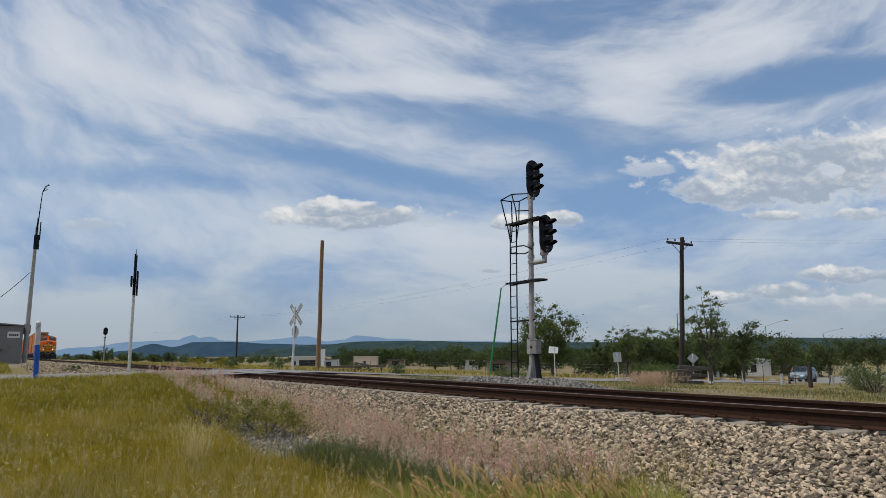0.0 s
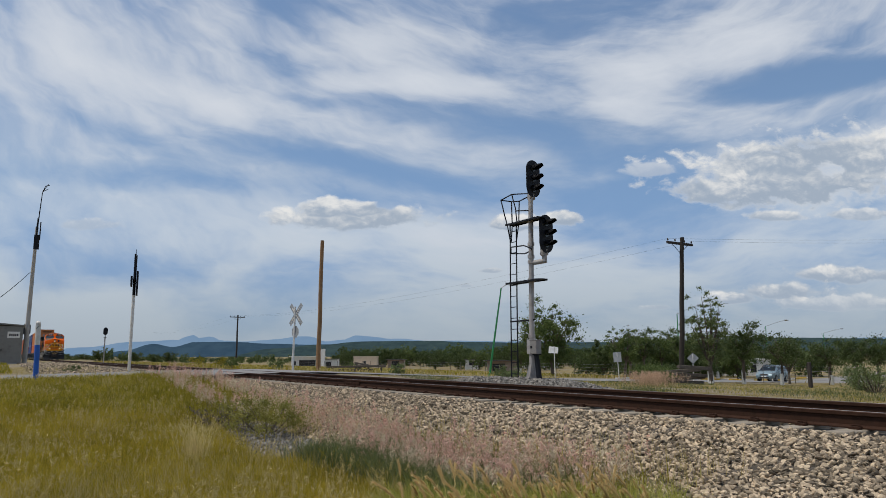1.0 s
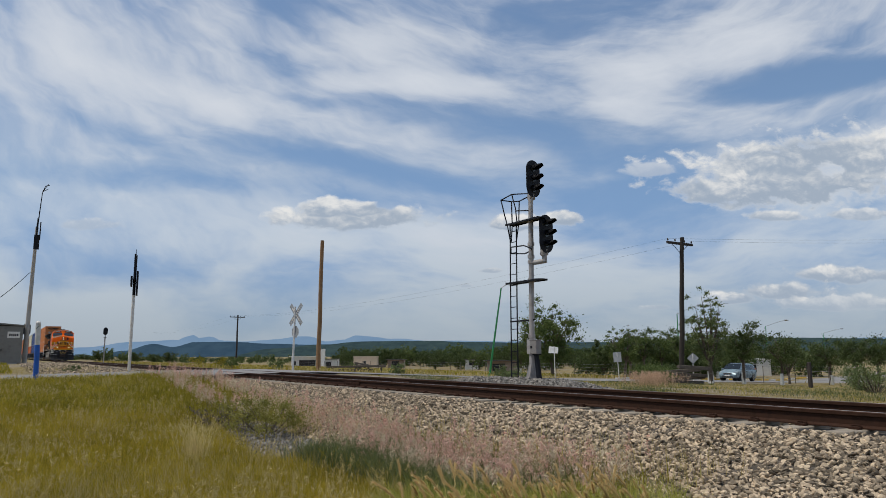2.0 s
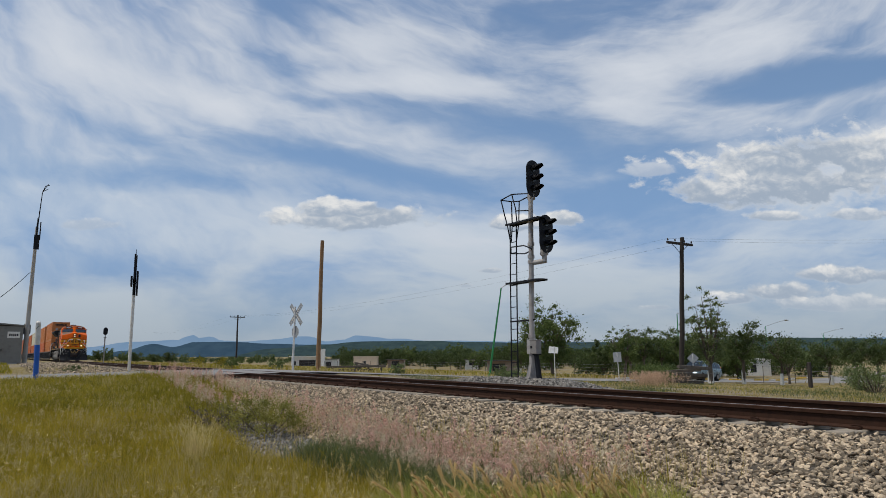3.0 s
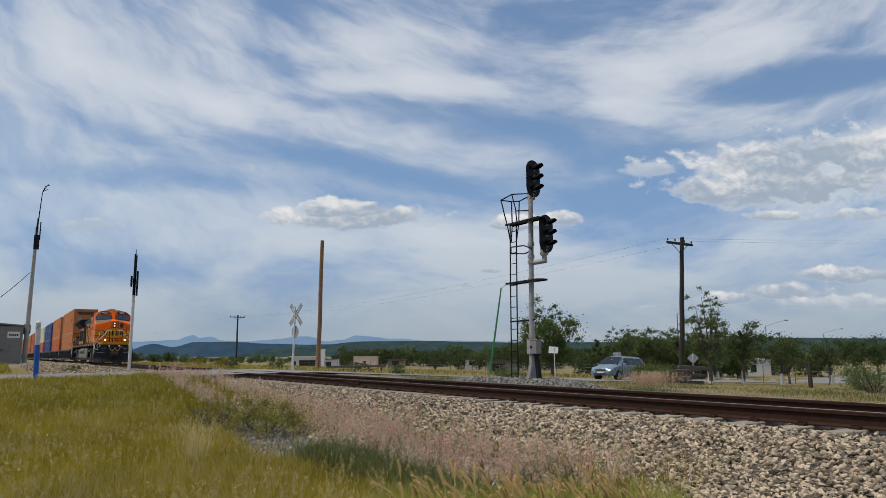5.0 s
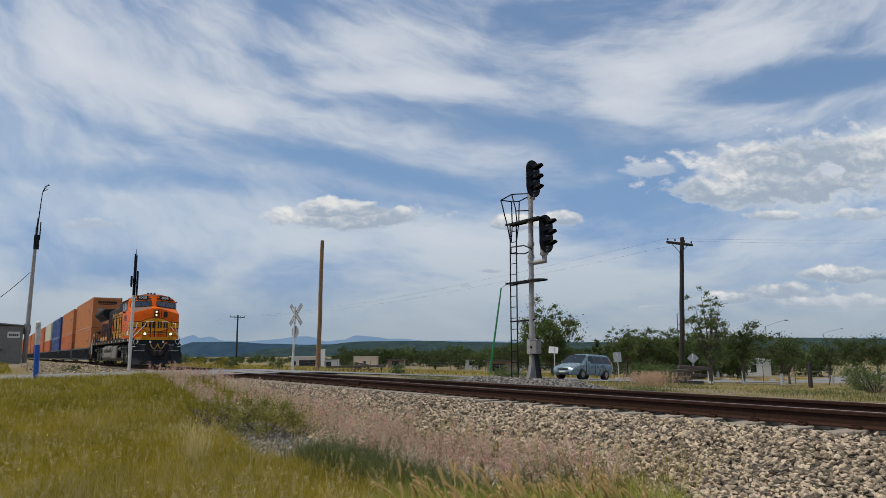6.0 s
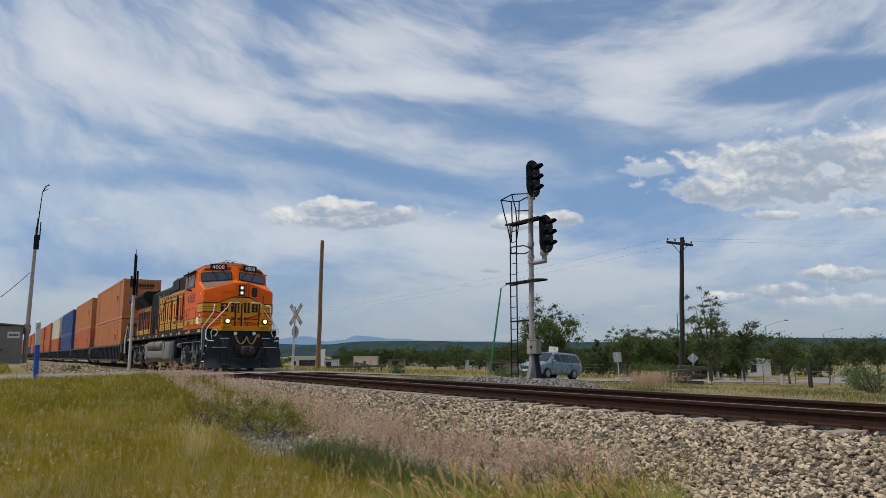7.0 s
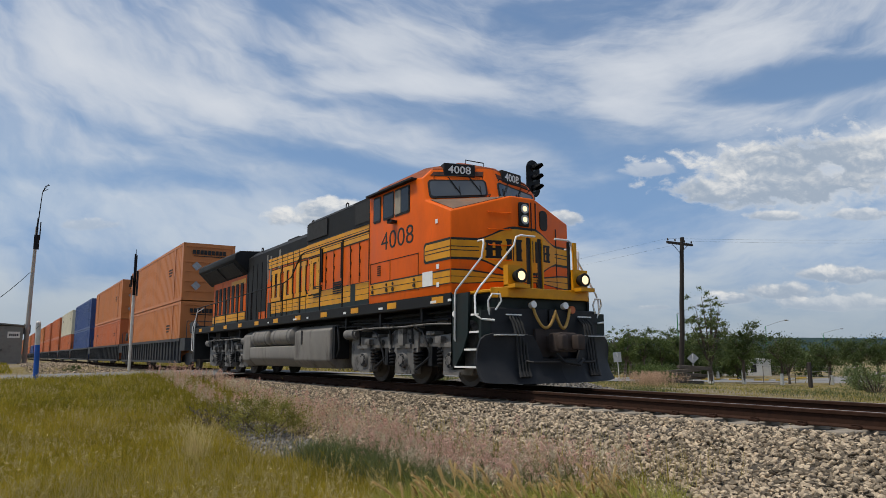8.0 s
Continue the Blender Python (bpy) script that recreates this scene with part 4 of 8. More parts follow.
def make_hood():
    top = 4.62
    # the dark cabinet behind the cab
    bm = bmesh.new()
    slab(bm, [(-HW, 1.86), (HW, 1.86), (HW, 4.66), (0.85, 4.78), (-0.85, 4.78), (-HW, 4.66)], "x", -9.0, -3.55)
    bevel(bm, 0.025, 1)
    aux = part("equipment_cabinet", bm, HOOD_ORANGE, loco, "orange lower and sooty upper equipment cabinet")
    bm = bmesh.new()
    for x0, x1, z0 in ((-8.99, -3.62, 4.02),):
        for s in (-1, 1):
            box(bm, x0, x1, *sorted((s * HW, s * (HW + 0.008))), z0, 4.65)
    slab(bm, [(-HW - 0.006, 4.66), (-0.855, 4.786), (0.855, 4.786), (HW + 0.006, 4.66)], "x", -9.0, -3.62)
    part("sooty_upper_panel", bm, SOOT, aux)
    for s in (-1, 1):
        bm = bmesh.new()
        box(bm, -8.9, -7.35, *sorted((s * HW, s * (HW + 0.05))), 4.12, 4.60)
        part("intake_screen", bm, RUBBER, aux)
        bm = bmesh.new()
        box(bm, -5.6, -4.25, *sorted((s * HW, s * (HW + 0.03))), 4.0, 4.7)
        part("cabinet_door", bm, SOOT, aux)
        bm = bmesh.new()
        box(bm, -5.45, -4.45, *sorted((s * HW, s * (HW + 0.045))), 4.08, 4.62)
        part("louvre", bm, RUBBER, aux)
    # engine hood
    bm = bmesh.new()
    slab(bm, [(-HW, 1.86), (HW, 1.86), (HW, 4.30), (0.72, 4.52), (-0.72, 4.52), (-HW, 4.30)], "x", -15.2, -9.0)
    bevel(bm, 0.02, 1)
    hood = part("engine_hood", bm, HOOD_ORANGE, loco, "orange engine hood with soot-streaked doors")
    bm = bmesh.new()
    slab(bm, [(-HW - 0.007, 4.0), (-HW - 0.007, 4.305), (-0.722, 4.53), (0.722, 4.53), (HW + 0.007, 4.305), (HW + 0.007, 4.0)], "x", -15.2, -9.02)
    for s in (-1, 1):
        box(bm, -15.15, -13.6, *sorted((s * HW, s * (HW + 0.009))), 1.9, 4.1)
        box(bm, -13.6, -12.75, *sorted((s * HW, s * (HW + 0.008))), 2.2, 4.1)
    split_parts("sooty_panel", bm, SOOT, hood, "black soot-stained hood panels")
    bm = bmesh.new()
    rng = random.Random(4)
    for k in range(11):
        x = -12.9 + rng.uniform(0, 1.5)
        w, h = rng.uniform(0.05, 0.22), rng.uniform(0.3, 1.1)
        z = rng.uniform(2.1, 3.4)
        box(bm, x, x + w, -HW - 0.0085 - 0.0004 * k, -HW, z, z + h)
    split_parts("primer_patch", bm, TANK, hood, "bare grey patches of worn paint")
    # exhaust stack and lifting eyes
    bm = bmesh.new()
    box(bm, -12.3, -11.3, -0.45, 0.45, 4.5, 4.72)
    bevel(bm, 0.03, 1)
    part("exhaust_stack", bm, SOOT, hood)
    bm = bmesh.new()
    for x, z in ((-9.05, 4.72), (-6.5, 4.80), (-14.0, 4.5)):
        pipe(bm, [(x + 0.09 * math.cos(a), -0.8, z + 0.05 + 0.07 * math.sin(a)) for a in [i * math.tau / 10 for i in range(11)]], 0.02, 5)
    split_parts("lifting_eye", bm, SOOT, hood)
    # radiator house with its overhanging wings
    bm = bmesh.new()
    slab(bm, [(-HW, 1.86), (HW, 1.86), (HW, 4.0), (-HW, 4.0)], "x", -20.0, -15.2)
    bevel(bm, 0.02, 1)
    rad = part("radiator_house", bm, HOOD_ORANGE, loco, "orange radiator house below dark overhanging wings")
    bm = bmesh.new()
    for s in (-1, 1):
        prof = [(s * 0.98, 3.70), (s * 1.54, 4.26), (s * 1.54, 4.46), (s * 1.34, 4.60), (0, 4.66), (0, 3.70)]
        slab(bm, prof if s < 0 else prof[::-1], "x", -20.6, -15.0)
    bmesh.ops.remove_doubles(bm, verts=bm.verts, dist=0.0005)
    bevel(bm, 0.02, 1)
    wing = part("radiator_wing", bm, SOOT, rad, "sooty overhanging radiator wings")
    for s in (-1, 1):
        bm = bmesh.new()
        n = Vector((0, s * 0.7, -0.72))
        for k in range(2):
            x0 = -19.9 + 2.4 * k
            plate(bm, [(x0, s * 1.06, 3.78), (x0 + 2.1, s * 1.06, 3.78), (x0 + 2.1, s * 1.46, 4.18), (x0, s * 1.46, 4.18)], n, 0.03)
        part("radiator_grille", bm, RUBBER, wing)
        for k in range(7):
            x = -19.6 + 0.62 * k
            bm = bmesh.new()
            box(bm, x, x + 0.34, *sorted((s * HW, s * (HW + 0.025))), 2.35, 3.45)
            part("louvre_door", bm, RUBBER, rad)
    # bands along the hood
    for s in (-1, 1):
        y = s * HW
        def strip(name, mat, x0, x1, z0, z1, lift, par):
            bm = bmesh.new()
            box(bm, x0, x1, *sorted((y, y + s * lift)), z0, z1)
            part(name, bm, mat, par)
        strip("band_outline", LOCO_GREEN, -9.0, -3.6, 3.60, 4.03, 0.010, aux)
        for z0, z1 in ((3.63, 3.74), (3.765, 3.87), (3.895, 4.0)):
            strip("yellow_band", YELLOW, -9.0, -3.6, z0, z1, 0.014, aux)
        strip("band_outline", LOCO_GREEN, -12.7, -9.0, 3.62, 4.0, 0.010, hood)
        for z0, z1 in ((3.65, 3.75), (3.775, 3.87), (3.9, 3.98)):
            strip("yellow_band", YELLOW, -12.6, -9.0, z0, z1, 0.014, hood)
        strip("band_outline", LOCO_GREEN, -9.0, -3.6, 1.88, 2.52, 0.010, aux)
        for z0, z1 in ((2.06, 2.19), (2.205, 2.34), (2.355, 2.50)):
            strip("yellow_band", YELLOW, -8.95, -3.65, z0, z1, 0.014, aux)
        strip("band_outline", LOCO_GREEN, -12.6, -9.0, 1.88, 2.46, 0.012, hood)
        for z0, z1 in ((2.06, 2.17), (2.185, 2.29), (2.305, 2.42)):
            strip("yellow_band", YELLOW, -12.2, -9.0, z0, z1, 0.016, hood)
        strip("band_outline", LOCO_GREEN, -20.0, -15.2, 1.88, 2.34, 0.012, rad)
        for z0, z1 in ((2.02, 2.13), (2.145, 2.29)):
            strip("yellow_band", YELLOW, -19.95, -15.25, z0, z1, 0.016, rad)
        strip("yellow_band", YELLOW, -17.2, -15.25, 3.40, 3.60, 0.016, rad)
        strip("dark_post", LOCO_GREEN, -5.75, -5.45, 1.88, 2.52, 0.018, aux)
        # the owner's name as four plain yellow blocks
        for k, x in enumerate((-12.2, -11.05, -9.9, -8.75)):
            strokes = ((0.08, 0.34, 0.0, 1.08), (0.60, 0.86, 0.0, 1.08), (0.0, 0.94, 0.95, 1.08), (0.0, 0.94, 0.0, 0.13))
            for x0, x1, z0, z1 in strokes:
                bm = bmesh.new()
                box(bm, x + x0 - 0.035, x + x1 + 0.035, *sorted((y, y + s * 0.019)), 2.46 + z0 - 0.035, 2.46 + z1 + 0.035)
                part("block_outline", bm, LOCO_GREEN, hood if k < 3 else aux)
            bm = bmesh.new()
            for i, (x0, x1, z0, z1) in enumerate(strokes):
                box(bm, x + x0, x + x1, *sorted((y, y + s * (0.026 + 0.002 * i))), 2.46 + z0, 2.46 + z1)
            part("name_block", bm, YELLOW, hood if k < 3 else aux, "yellow block emblem on the hood")
        # door seams, hinges, louvres
        bm = bmesh.new()
        for i in range(9):
            x = -8.6 + 0.56 * i
            box(bm, x, x + 0.012, *sorted((y, y + s * 0.018)), 2.54, 3.58)
            for z in (2.7, 3.05, 3.4):
                box(bm, x + 0.03, x + 0.06, *sorted((y, y + s * 0.03)), z, z + 0.09)
        part("door_seam", bm, SOOT, aux)
        bm = bmesh.new()
        for i in range(11):
            x = -14.9 + 0.53 * i
            box(bm, x, x + 0.012, *sorted((y, y + s * 0.026)), 1.95, 3.98)
        part("door_seam", bm, SOOT, hood)
        for x0 in (-8.35, -6.9):
            bm = bmesh.new()
            for k in range(6):
                box(bm, x0, x0 + 0.6, *sorted((y, y + s * 0.03)), 2.34 + 0.06 * k, 2.375 + 0.06 * k)
            split_parts("louvre", bm, RUBBER, aux)
        bm = bmesh.new()
        for x in (-6.35, -7.75):
            box(bm, x, x + 0.05, *sorted((y, y + s * 0.05)), 2.75, 3.75)
        split_parts("grab_column", bm, BLACK, aux)


def make_frame():
    bm = bmesh.new()
    box(bm, -20.9, 0.0, -CW, CW, 1.60, 1.855)
    bevel(bm, 0.015, 1)
    sill = part("side_sill", bm, SOOT, loco, "dark side sill with yellow reflectors")
    bm = bmesh.new()
    box(bm, -20.7, 0.9, -0.85, 0.85, 1.05, 1.598)
    part("underframe", bm, RUBBER, loco)
    for s in (-1, 1):
        for k in range(11):
            x = -20.0 + 1.93 * k
            bm = bmesh.new()
            box(bm, x, x + 0.42, *sorted((s * CW, s * (CW + 0.008))), 1.66, 1.79)
            part("reflector", bm, YELLOW, sill, "amber reflector")
        bm = bmesh.new()
        for x, w in ((-3.05, 0.2), (-0.75, 0.22), (-0.1, 0.12), (-7.5, 0.12), (-8.6, 0.3), (-5.0, 0.14), (-10.9, 0.12)):
            box(bm, x, x + w, *sorted((s * CW, s * (CW + 0.01))), 1.67, 1.72)
        split_parts("stencil_plate", bm, WHITE, sill)
        # air reservoirs, fuel tank
        for x0, x1 in ((-12.75, -10.85), (-10.7, -8.75)):
            bm = bmesh.new()
            rod(bm, (x0 + 0.12, s * 1.27, 1.22), (x1 - 0.12, s * 1.27, 1.22), 0.28, seg=24)
            rod(bm, (x0, s * 1.27, 1.22), (x0 + 0.12, s * 1.27, 1.22), 0.15, 0.28, 24)
            rod(bm, (x1 - 0.12, s * 1.27, 1.22), (x1, s * 1.27, 1.22), 0.28, 0.15, 24)
            tank = part("air_reservoir", bm, TANK, loco, "grey cylindrical air reservoir", smooth=50)
            bm = bmesh.new()
            for x in (x0 + 0.4, x1 - 0.4):
                rod(bm, (x, s * 1.27, 1.22), (x + 0.06, s * 1.27, 1.22), 0.288, seg=24)
            split_parts("strap", bm, TRUCK, tank, smooth=50)
    bm = bmesh.new()
    lowp = [(-1.49, 0.55), (-1.27, 0.31), (1.27, 0.31), (1.49, 0.55), (1.49, 0.93), (-1.49, 0.93)]
    slab(bm, lowp, "x", -12.9, -8.5)
    for x0, x1 in ((-8.55, -5.95), (-13.65, -12.85)):
        slab(bm, [(-1.5, 0.5), (-1.27, 0.29), (1.27, 0.29), (1.5, 0.5), (1.5, 1.32), (1.3, 1.46), (-1.3, 1.46), (-1.5, 1.32)], "x", x0, x1)
    box(bm, -12.8, -8.6, -0.9, 0.9, 0.9, 1.5)
    bevel(bm, 0.04, 2)
    tank = part("fuel_tank", bm, TANK, loco, "dusty grey fuel tank", smooth=50)
    bm = bmesh.new()
    for s in (-1, 1):
        box(bm, -5.96, -5.80, *sorted((s * 1.0, s * 1.42)), 0.55, 1.40)
        box(bm, -8.0, -7.9, *sorted((s * 1.5, s * 1.515)), 0.95, 1.35)
        pipe(bm, [(-5.75, s * 1.35, 1.4), (-5.6, s * 1.4, 1.2), (-5.55, s * 1.4, 0.8), (-5.7, s * 1.4, 0.6)], 0.03, 6)
    split_parts("tank_fitting", bm, BLACK, tank)
    # pipes under the sill
    for s in (-1, 1):
        bm = bmesh.new()
        for y, z, r in ((1.32, 1.50, 0.025), (1.25, 1.42, 0.02), (1.38, 1.36, 0.016)):
            pipe(bm, [(-5.6, s * y, z), (-4.0, s * y, z - 0.03), (-2.0, s * (y - 0.05), z), (0.0, s * y, z)], r, 6)
        for x in (-5.2, -3.3, -1.4, -14.5, -17.2, -19.0):
            box(bm, x, x + 0.08, *sorted((s * 1.1, s * 1.4)), 1.3, 1.6)
        split_parts("brake_pipe", bm, BLACK, loco)
    return sill


axle_spots = []


def make_bogie(xc, name):
    """A three-axle bogie: two cast side frames, springs, brake gear, wheelsets."""
    bogie = new(name)
    bogie.empty_display_size = 0.2
    bogie.parent = loco
    bogie.matrix_basis = pose(xc, 0, 0)
    tagged(bogie, "dusty grey cast three-axle bogie")
    for s in (-1, 1):
        prof = [(-2.75, 0.98), (-2.55, 1.10), (-1.35, 1.04), (-0.75, 1.06), (-0.45, 1.20), (0.45, 1.20), (0.75, 1.06), (1.35, 1.04), (2.55, 1.10), (2.75, 0.98), (2.75, 0.42), (2.62, 0.25), (1.60, 0.25), (1.60, 0.62),
                (1.40, 0.80), (0.62, 0.80), (0.40, 0.66), (0.46, 0.23), (-0.46, 0.23), (-0.40, 0.66), (-0.62, 0.80), (-1.40, 0.80), (-1.60, 0.62), (-1.60, 0.25), (-2.62, 0.25), (-2.75, 0.42)]
        bm = bmesh.new()
        slab(bm, prof, "y", *sorted((s * 1.08, s * 1.26)))
        bevel(bm, 0.025, 2, 40)
        for x in (-1.95, 0.0, 1.95):
            rod(bm, (x, s * 1.2, 0.53), (x, s * 1.33, 0.53), 0.18, 0.16, 16)
            rod(bm, (x, s * 1.3, 0.53), (x, s * 1.36, 0.53), 0.09, seg=12)
            for k in range(6):
                a = k * math.tau / 6
                rod(bm, (x + 0.12 * math.cos(a), s * 1.3, 0.53 + 0.12 * math.sin(a)), (x + 0.12 * math.cos(a), s * 1.35, 0.53 + 0.12 * math.sin(a)), 0.018, seg=6)
        for x in (-1.1, 1.0):
            rod(bm, (x, s * 1.22, 0.92), (x, s * 1.30, 0.92), 0.07, seg=10)
        box(bm, -0.12, 0.12, *sorted((s * 1.2, s * 1.36)), 0.85, 1.22)
        box(bm, 1.5, 1.72, *sorted((s * 1.2, s * 1.38)), 0.88, 1.02)
        box(bm, -1.75, -1.5, *sorted((s * 1.2, s * 1.38)), 0.88, 1.02)
        # ribs, pads and shoulder castings on the frame
        for x in (-0.62, 0.62):
            slab(bm, [(x - 0.05, 0.70), (x + 0.05, 0.70), (x + 0.09, 1.12), (x - 0.09, 1.12)], "y", *sorted((s * 1.24, s * 1.30)))
        for x in (-1.95, 0.0, 1.95):
            box(bm, x - 0.34, x + 0.34, *sorted((s * 1.24, s * 1.31)), 0.80, 0.88)
            box(bm, x - 0.30, x + 0.30, *sorted((s * 1.22, s * 1.29)), 0.24, 0.31)
        for x in (-2.45, -1.25, 1.25, 2.45):
            box(bm, x - 0.16, x + 0.16, *sorted((s * 1.1, s * 1.34)), 1.06, 1.13)
        side = part("side_frame", bm, TRUCK, bogie, smooth=40)
        bm = bmesh.new()
        for x in (-1.95, 0.0, 1.95):
            rod(bm, (x, s * 1.325, 0.53), (x, s * 1.338, 0.53), 0.145, seg=18)
        split_parts("journal_cap", bm, BLACK, side)
        # black discs on the frame imitate shade inside the cast holes
        bm = bmesh.new()
        for x, z, r in ((-1.0, 0.93, 0.075), (1.15, 0.93, 0.075), (-0.28, 0.95, 0.05), (0.28, 0.95, 0.05), (-2.3, 0.86, 0.06), (2.3, 0.86, 0.06), (-1.5, 0.72, 0.05), (1.5, 0.72, 0.05)):
            rod(bm, (x, s * 1.255, z), (x, s * 1.268, z), r, seg=12)
        split_parts("core_hole", bm, BLACK, side)
        # dark plates added behind the openings between the pedestals
        bm = bmesh.new()
        for x in (-0.98, 0.98):
            slab(bm, [(x - 0.42, 0.40), (x + 0.42, 0.40), (x + 0.36, 0.79), (x - 0.36, 0.79)], "y", *sorted((s * 0.92, s * 1.0)))
        split_parts("wheel_guard", bm, RUBBER, side)
        for x in (-1.52, -0.55, 0.55, 1.52):
            bm = bmesh.new()
            pts = []
            for i in range(40):
                a = i * math.tau / 8
                pts.append((x + 0.11 * math.cos(a), s * 1.2 + 0.11 * math.sin(a), 0.42 + 0.36 * i / 39))
            pipe(bm, pts, 0.022, 5)
            part("coil_spring", bm, BLACK, side)
        bm = bmesh.new()
        for x in (-2.55, 2.55):
            rod(bm, (x - 0.28, s * 1.33, 1.16), (x + 0.22, s * 1.33, 1.16), 0.13, seg=16)
            rod(bm, (x + 0.22, s * 1.33, 1.16), (x + 0.30, s * 1.33, 1.16), 0.08, seg=12)
        split_parts("brake_cylinder", bm, TRUCK, side, smooth=40)
        bm = bmesh.new()
        for x in (-1.15, 0.95):
            pipe(bm, [(x - 0.3, s * 1.3, 1.22), (x, s * 1.34, 1.12), (x + 0.25, s * 1.32, 0.7), (x + 0.3, s * 1.3, 0.45)], 0.025, 6)
        pipe(bm, [(-2.5, s * 1.36, 1.34), (-2.4, s * 1.36, 1.42), (-1.2, s * 1.36, 1.38), (0, s * 1.36, 1.33), (2.0, s * 1.36, 1.33)], 0.02, 6)
        for x in (-1.0, 0.95):
            rod(bm, (x - 0.35, s * 1.30, 0.34), (x + 0.28, s * 1.30, 0.62), 0.03, seg=6)
            box(bm, x + 0.2, x + 0.34, *sorted((s * 1.02, s * 1.32)), 0.42, 0.80)
        for x in (-2.1, -0.5, 0.5, 2.1):
            rod(bm, (x, s * 1.33, 0.88), (x + 0.02, s * 1.36, 1.34), 0.028, seg=6)
        split_parts("brake_rigging", bm, BLACK, side)
        bm = bmesh.new()
        for x, z, w, h in ((-0.9, 1.30, 0.34, 0.12), (0.55, 1.29, 0.26, 0.16), (1.7, 1.30, 0.38, 0.10), (-1.9, 1.28, 0.22, 0.14)):
            box(bm, x - w / 2, x + w / 2, *sorted((s * 1.12, s * 1.33)), z - h / 2, z + h / 2)
        pipe(bm, [(-2.3, s * 1.38, 1.24), (-1.6, s * 1.4, 1.27), (0.2, s * 1.4, 1.25), (1.3, s * 1.4, 1.27), (2.3, s * 1.38, 1.24)], 0.022, 6)
        split_parts("sand_pipe", bm, TRUCK, side)
    bm = bmesh.new()
    box(bm, -2.3, 2.3, -0.5, 0.5, 0.55, 1.0)
    part("bogie_frame", bm, RUBBER, bogie)
    for x in (-1.95, 0.0, 1.95):
        bm = bmesh.new()
        rod(bm, (0, -0.72, 0), (0, 0.72, 0), 0.09, seg=12)
        for s in (-1, 1):
            rod(bm, (0, s * 0.69, 0), (0, s * 0.83, 0), 0.533, seg=40)
            rod(bm, (0, s * 0.665, 0), (0, s * 0.69, 0), 0.56, seg=40)
            rod(bm, (0, s * 0.83, 0), (0, s * 0.85, 0), 0.43, 0.40, 32)
            for k in range(5):
                a = k * math.tau / 5
                rod(bm, (0.26 * math.cos(a), s * 0.84, 0.26 * math.sin(a)), (0.26 * math.cos(a), s * 0.87, 0.26 * math.sin(a)), 0.05, seg=8)
        w = part("wheelset", bm, WHEEL, bogie, "dark steel wheelset", smooth=40)
        w.matrix_basis = pose(x, 0, 0.534)
        axle_spots.append((w, x, 0.534))


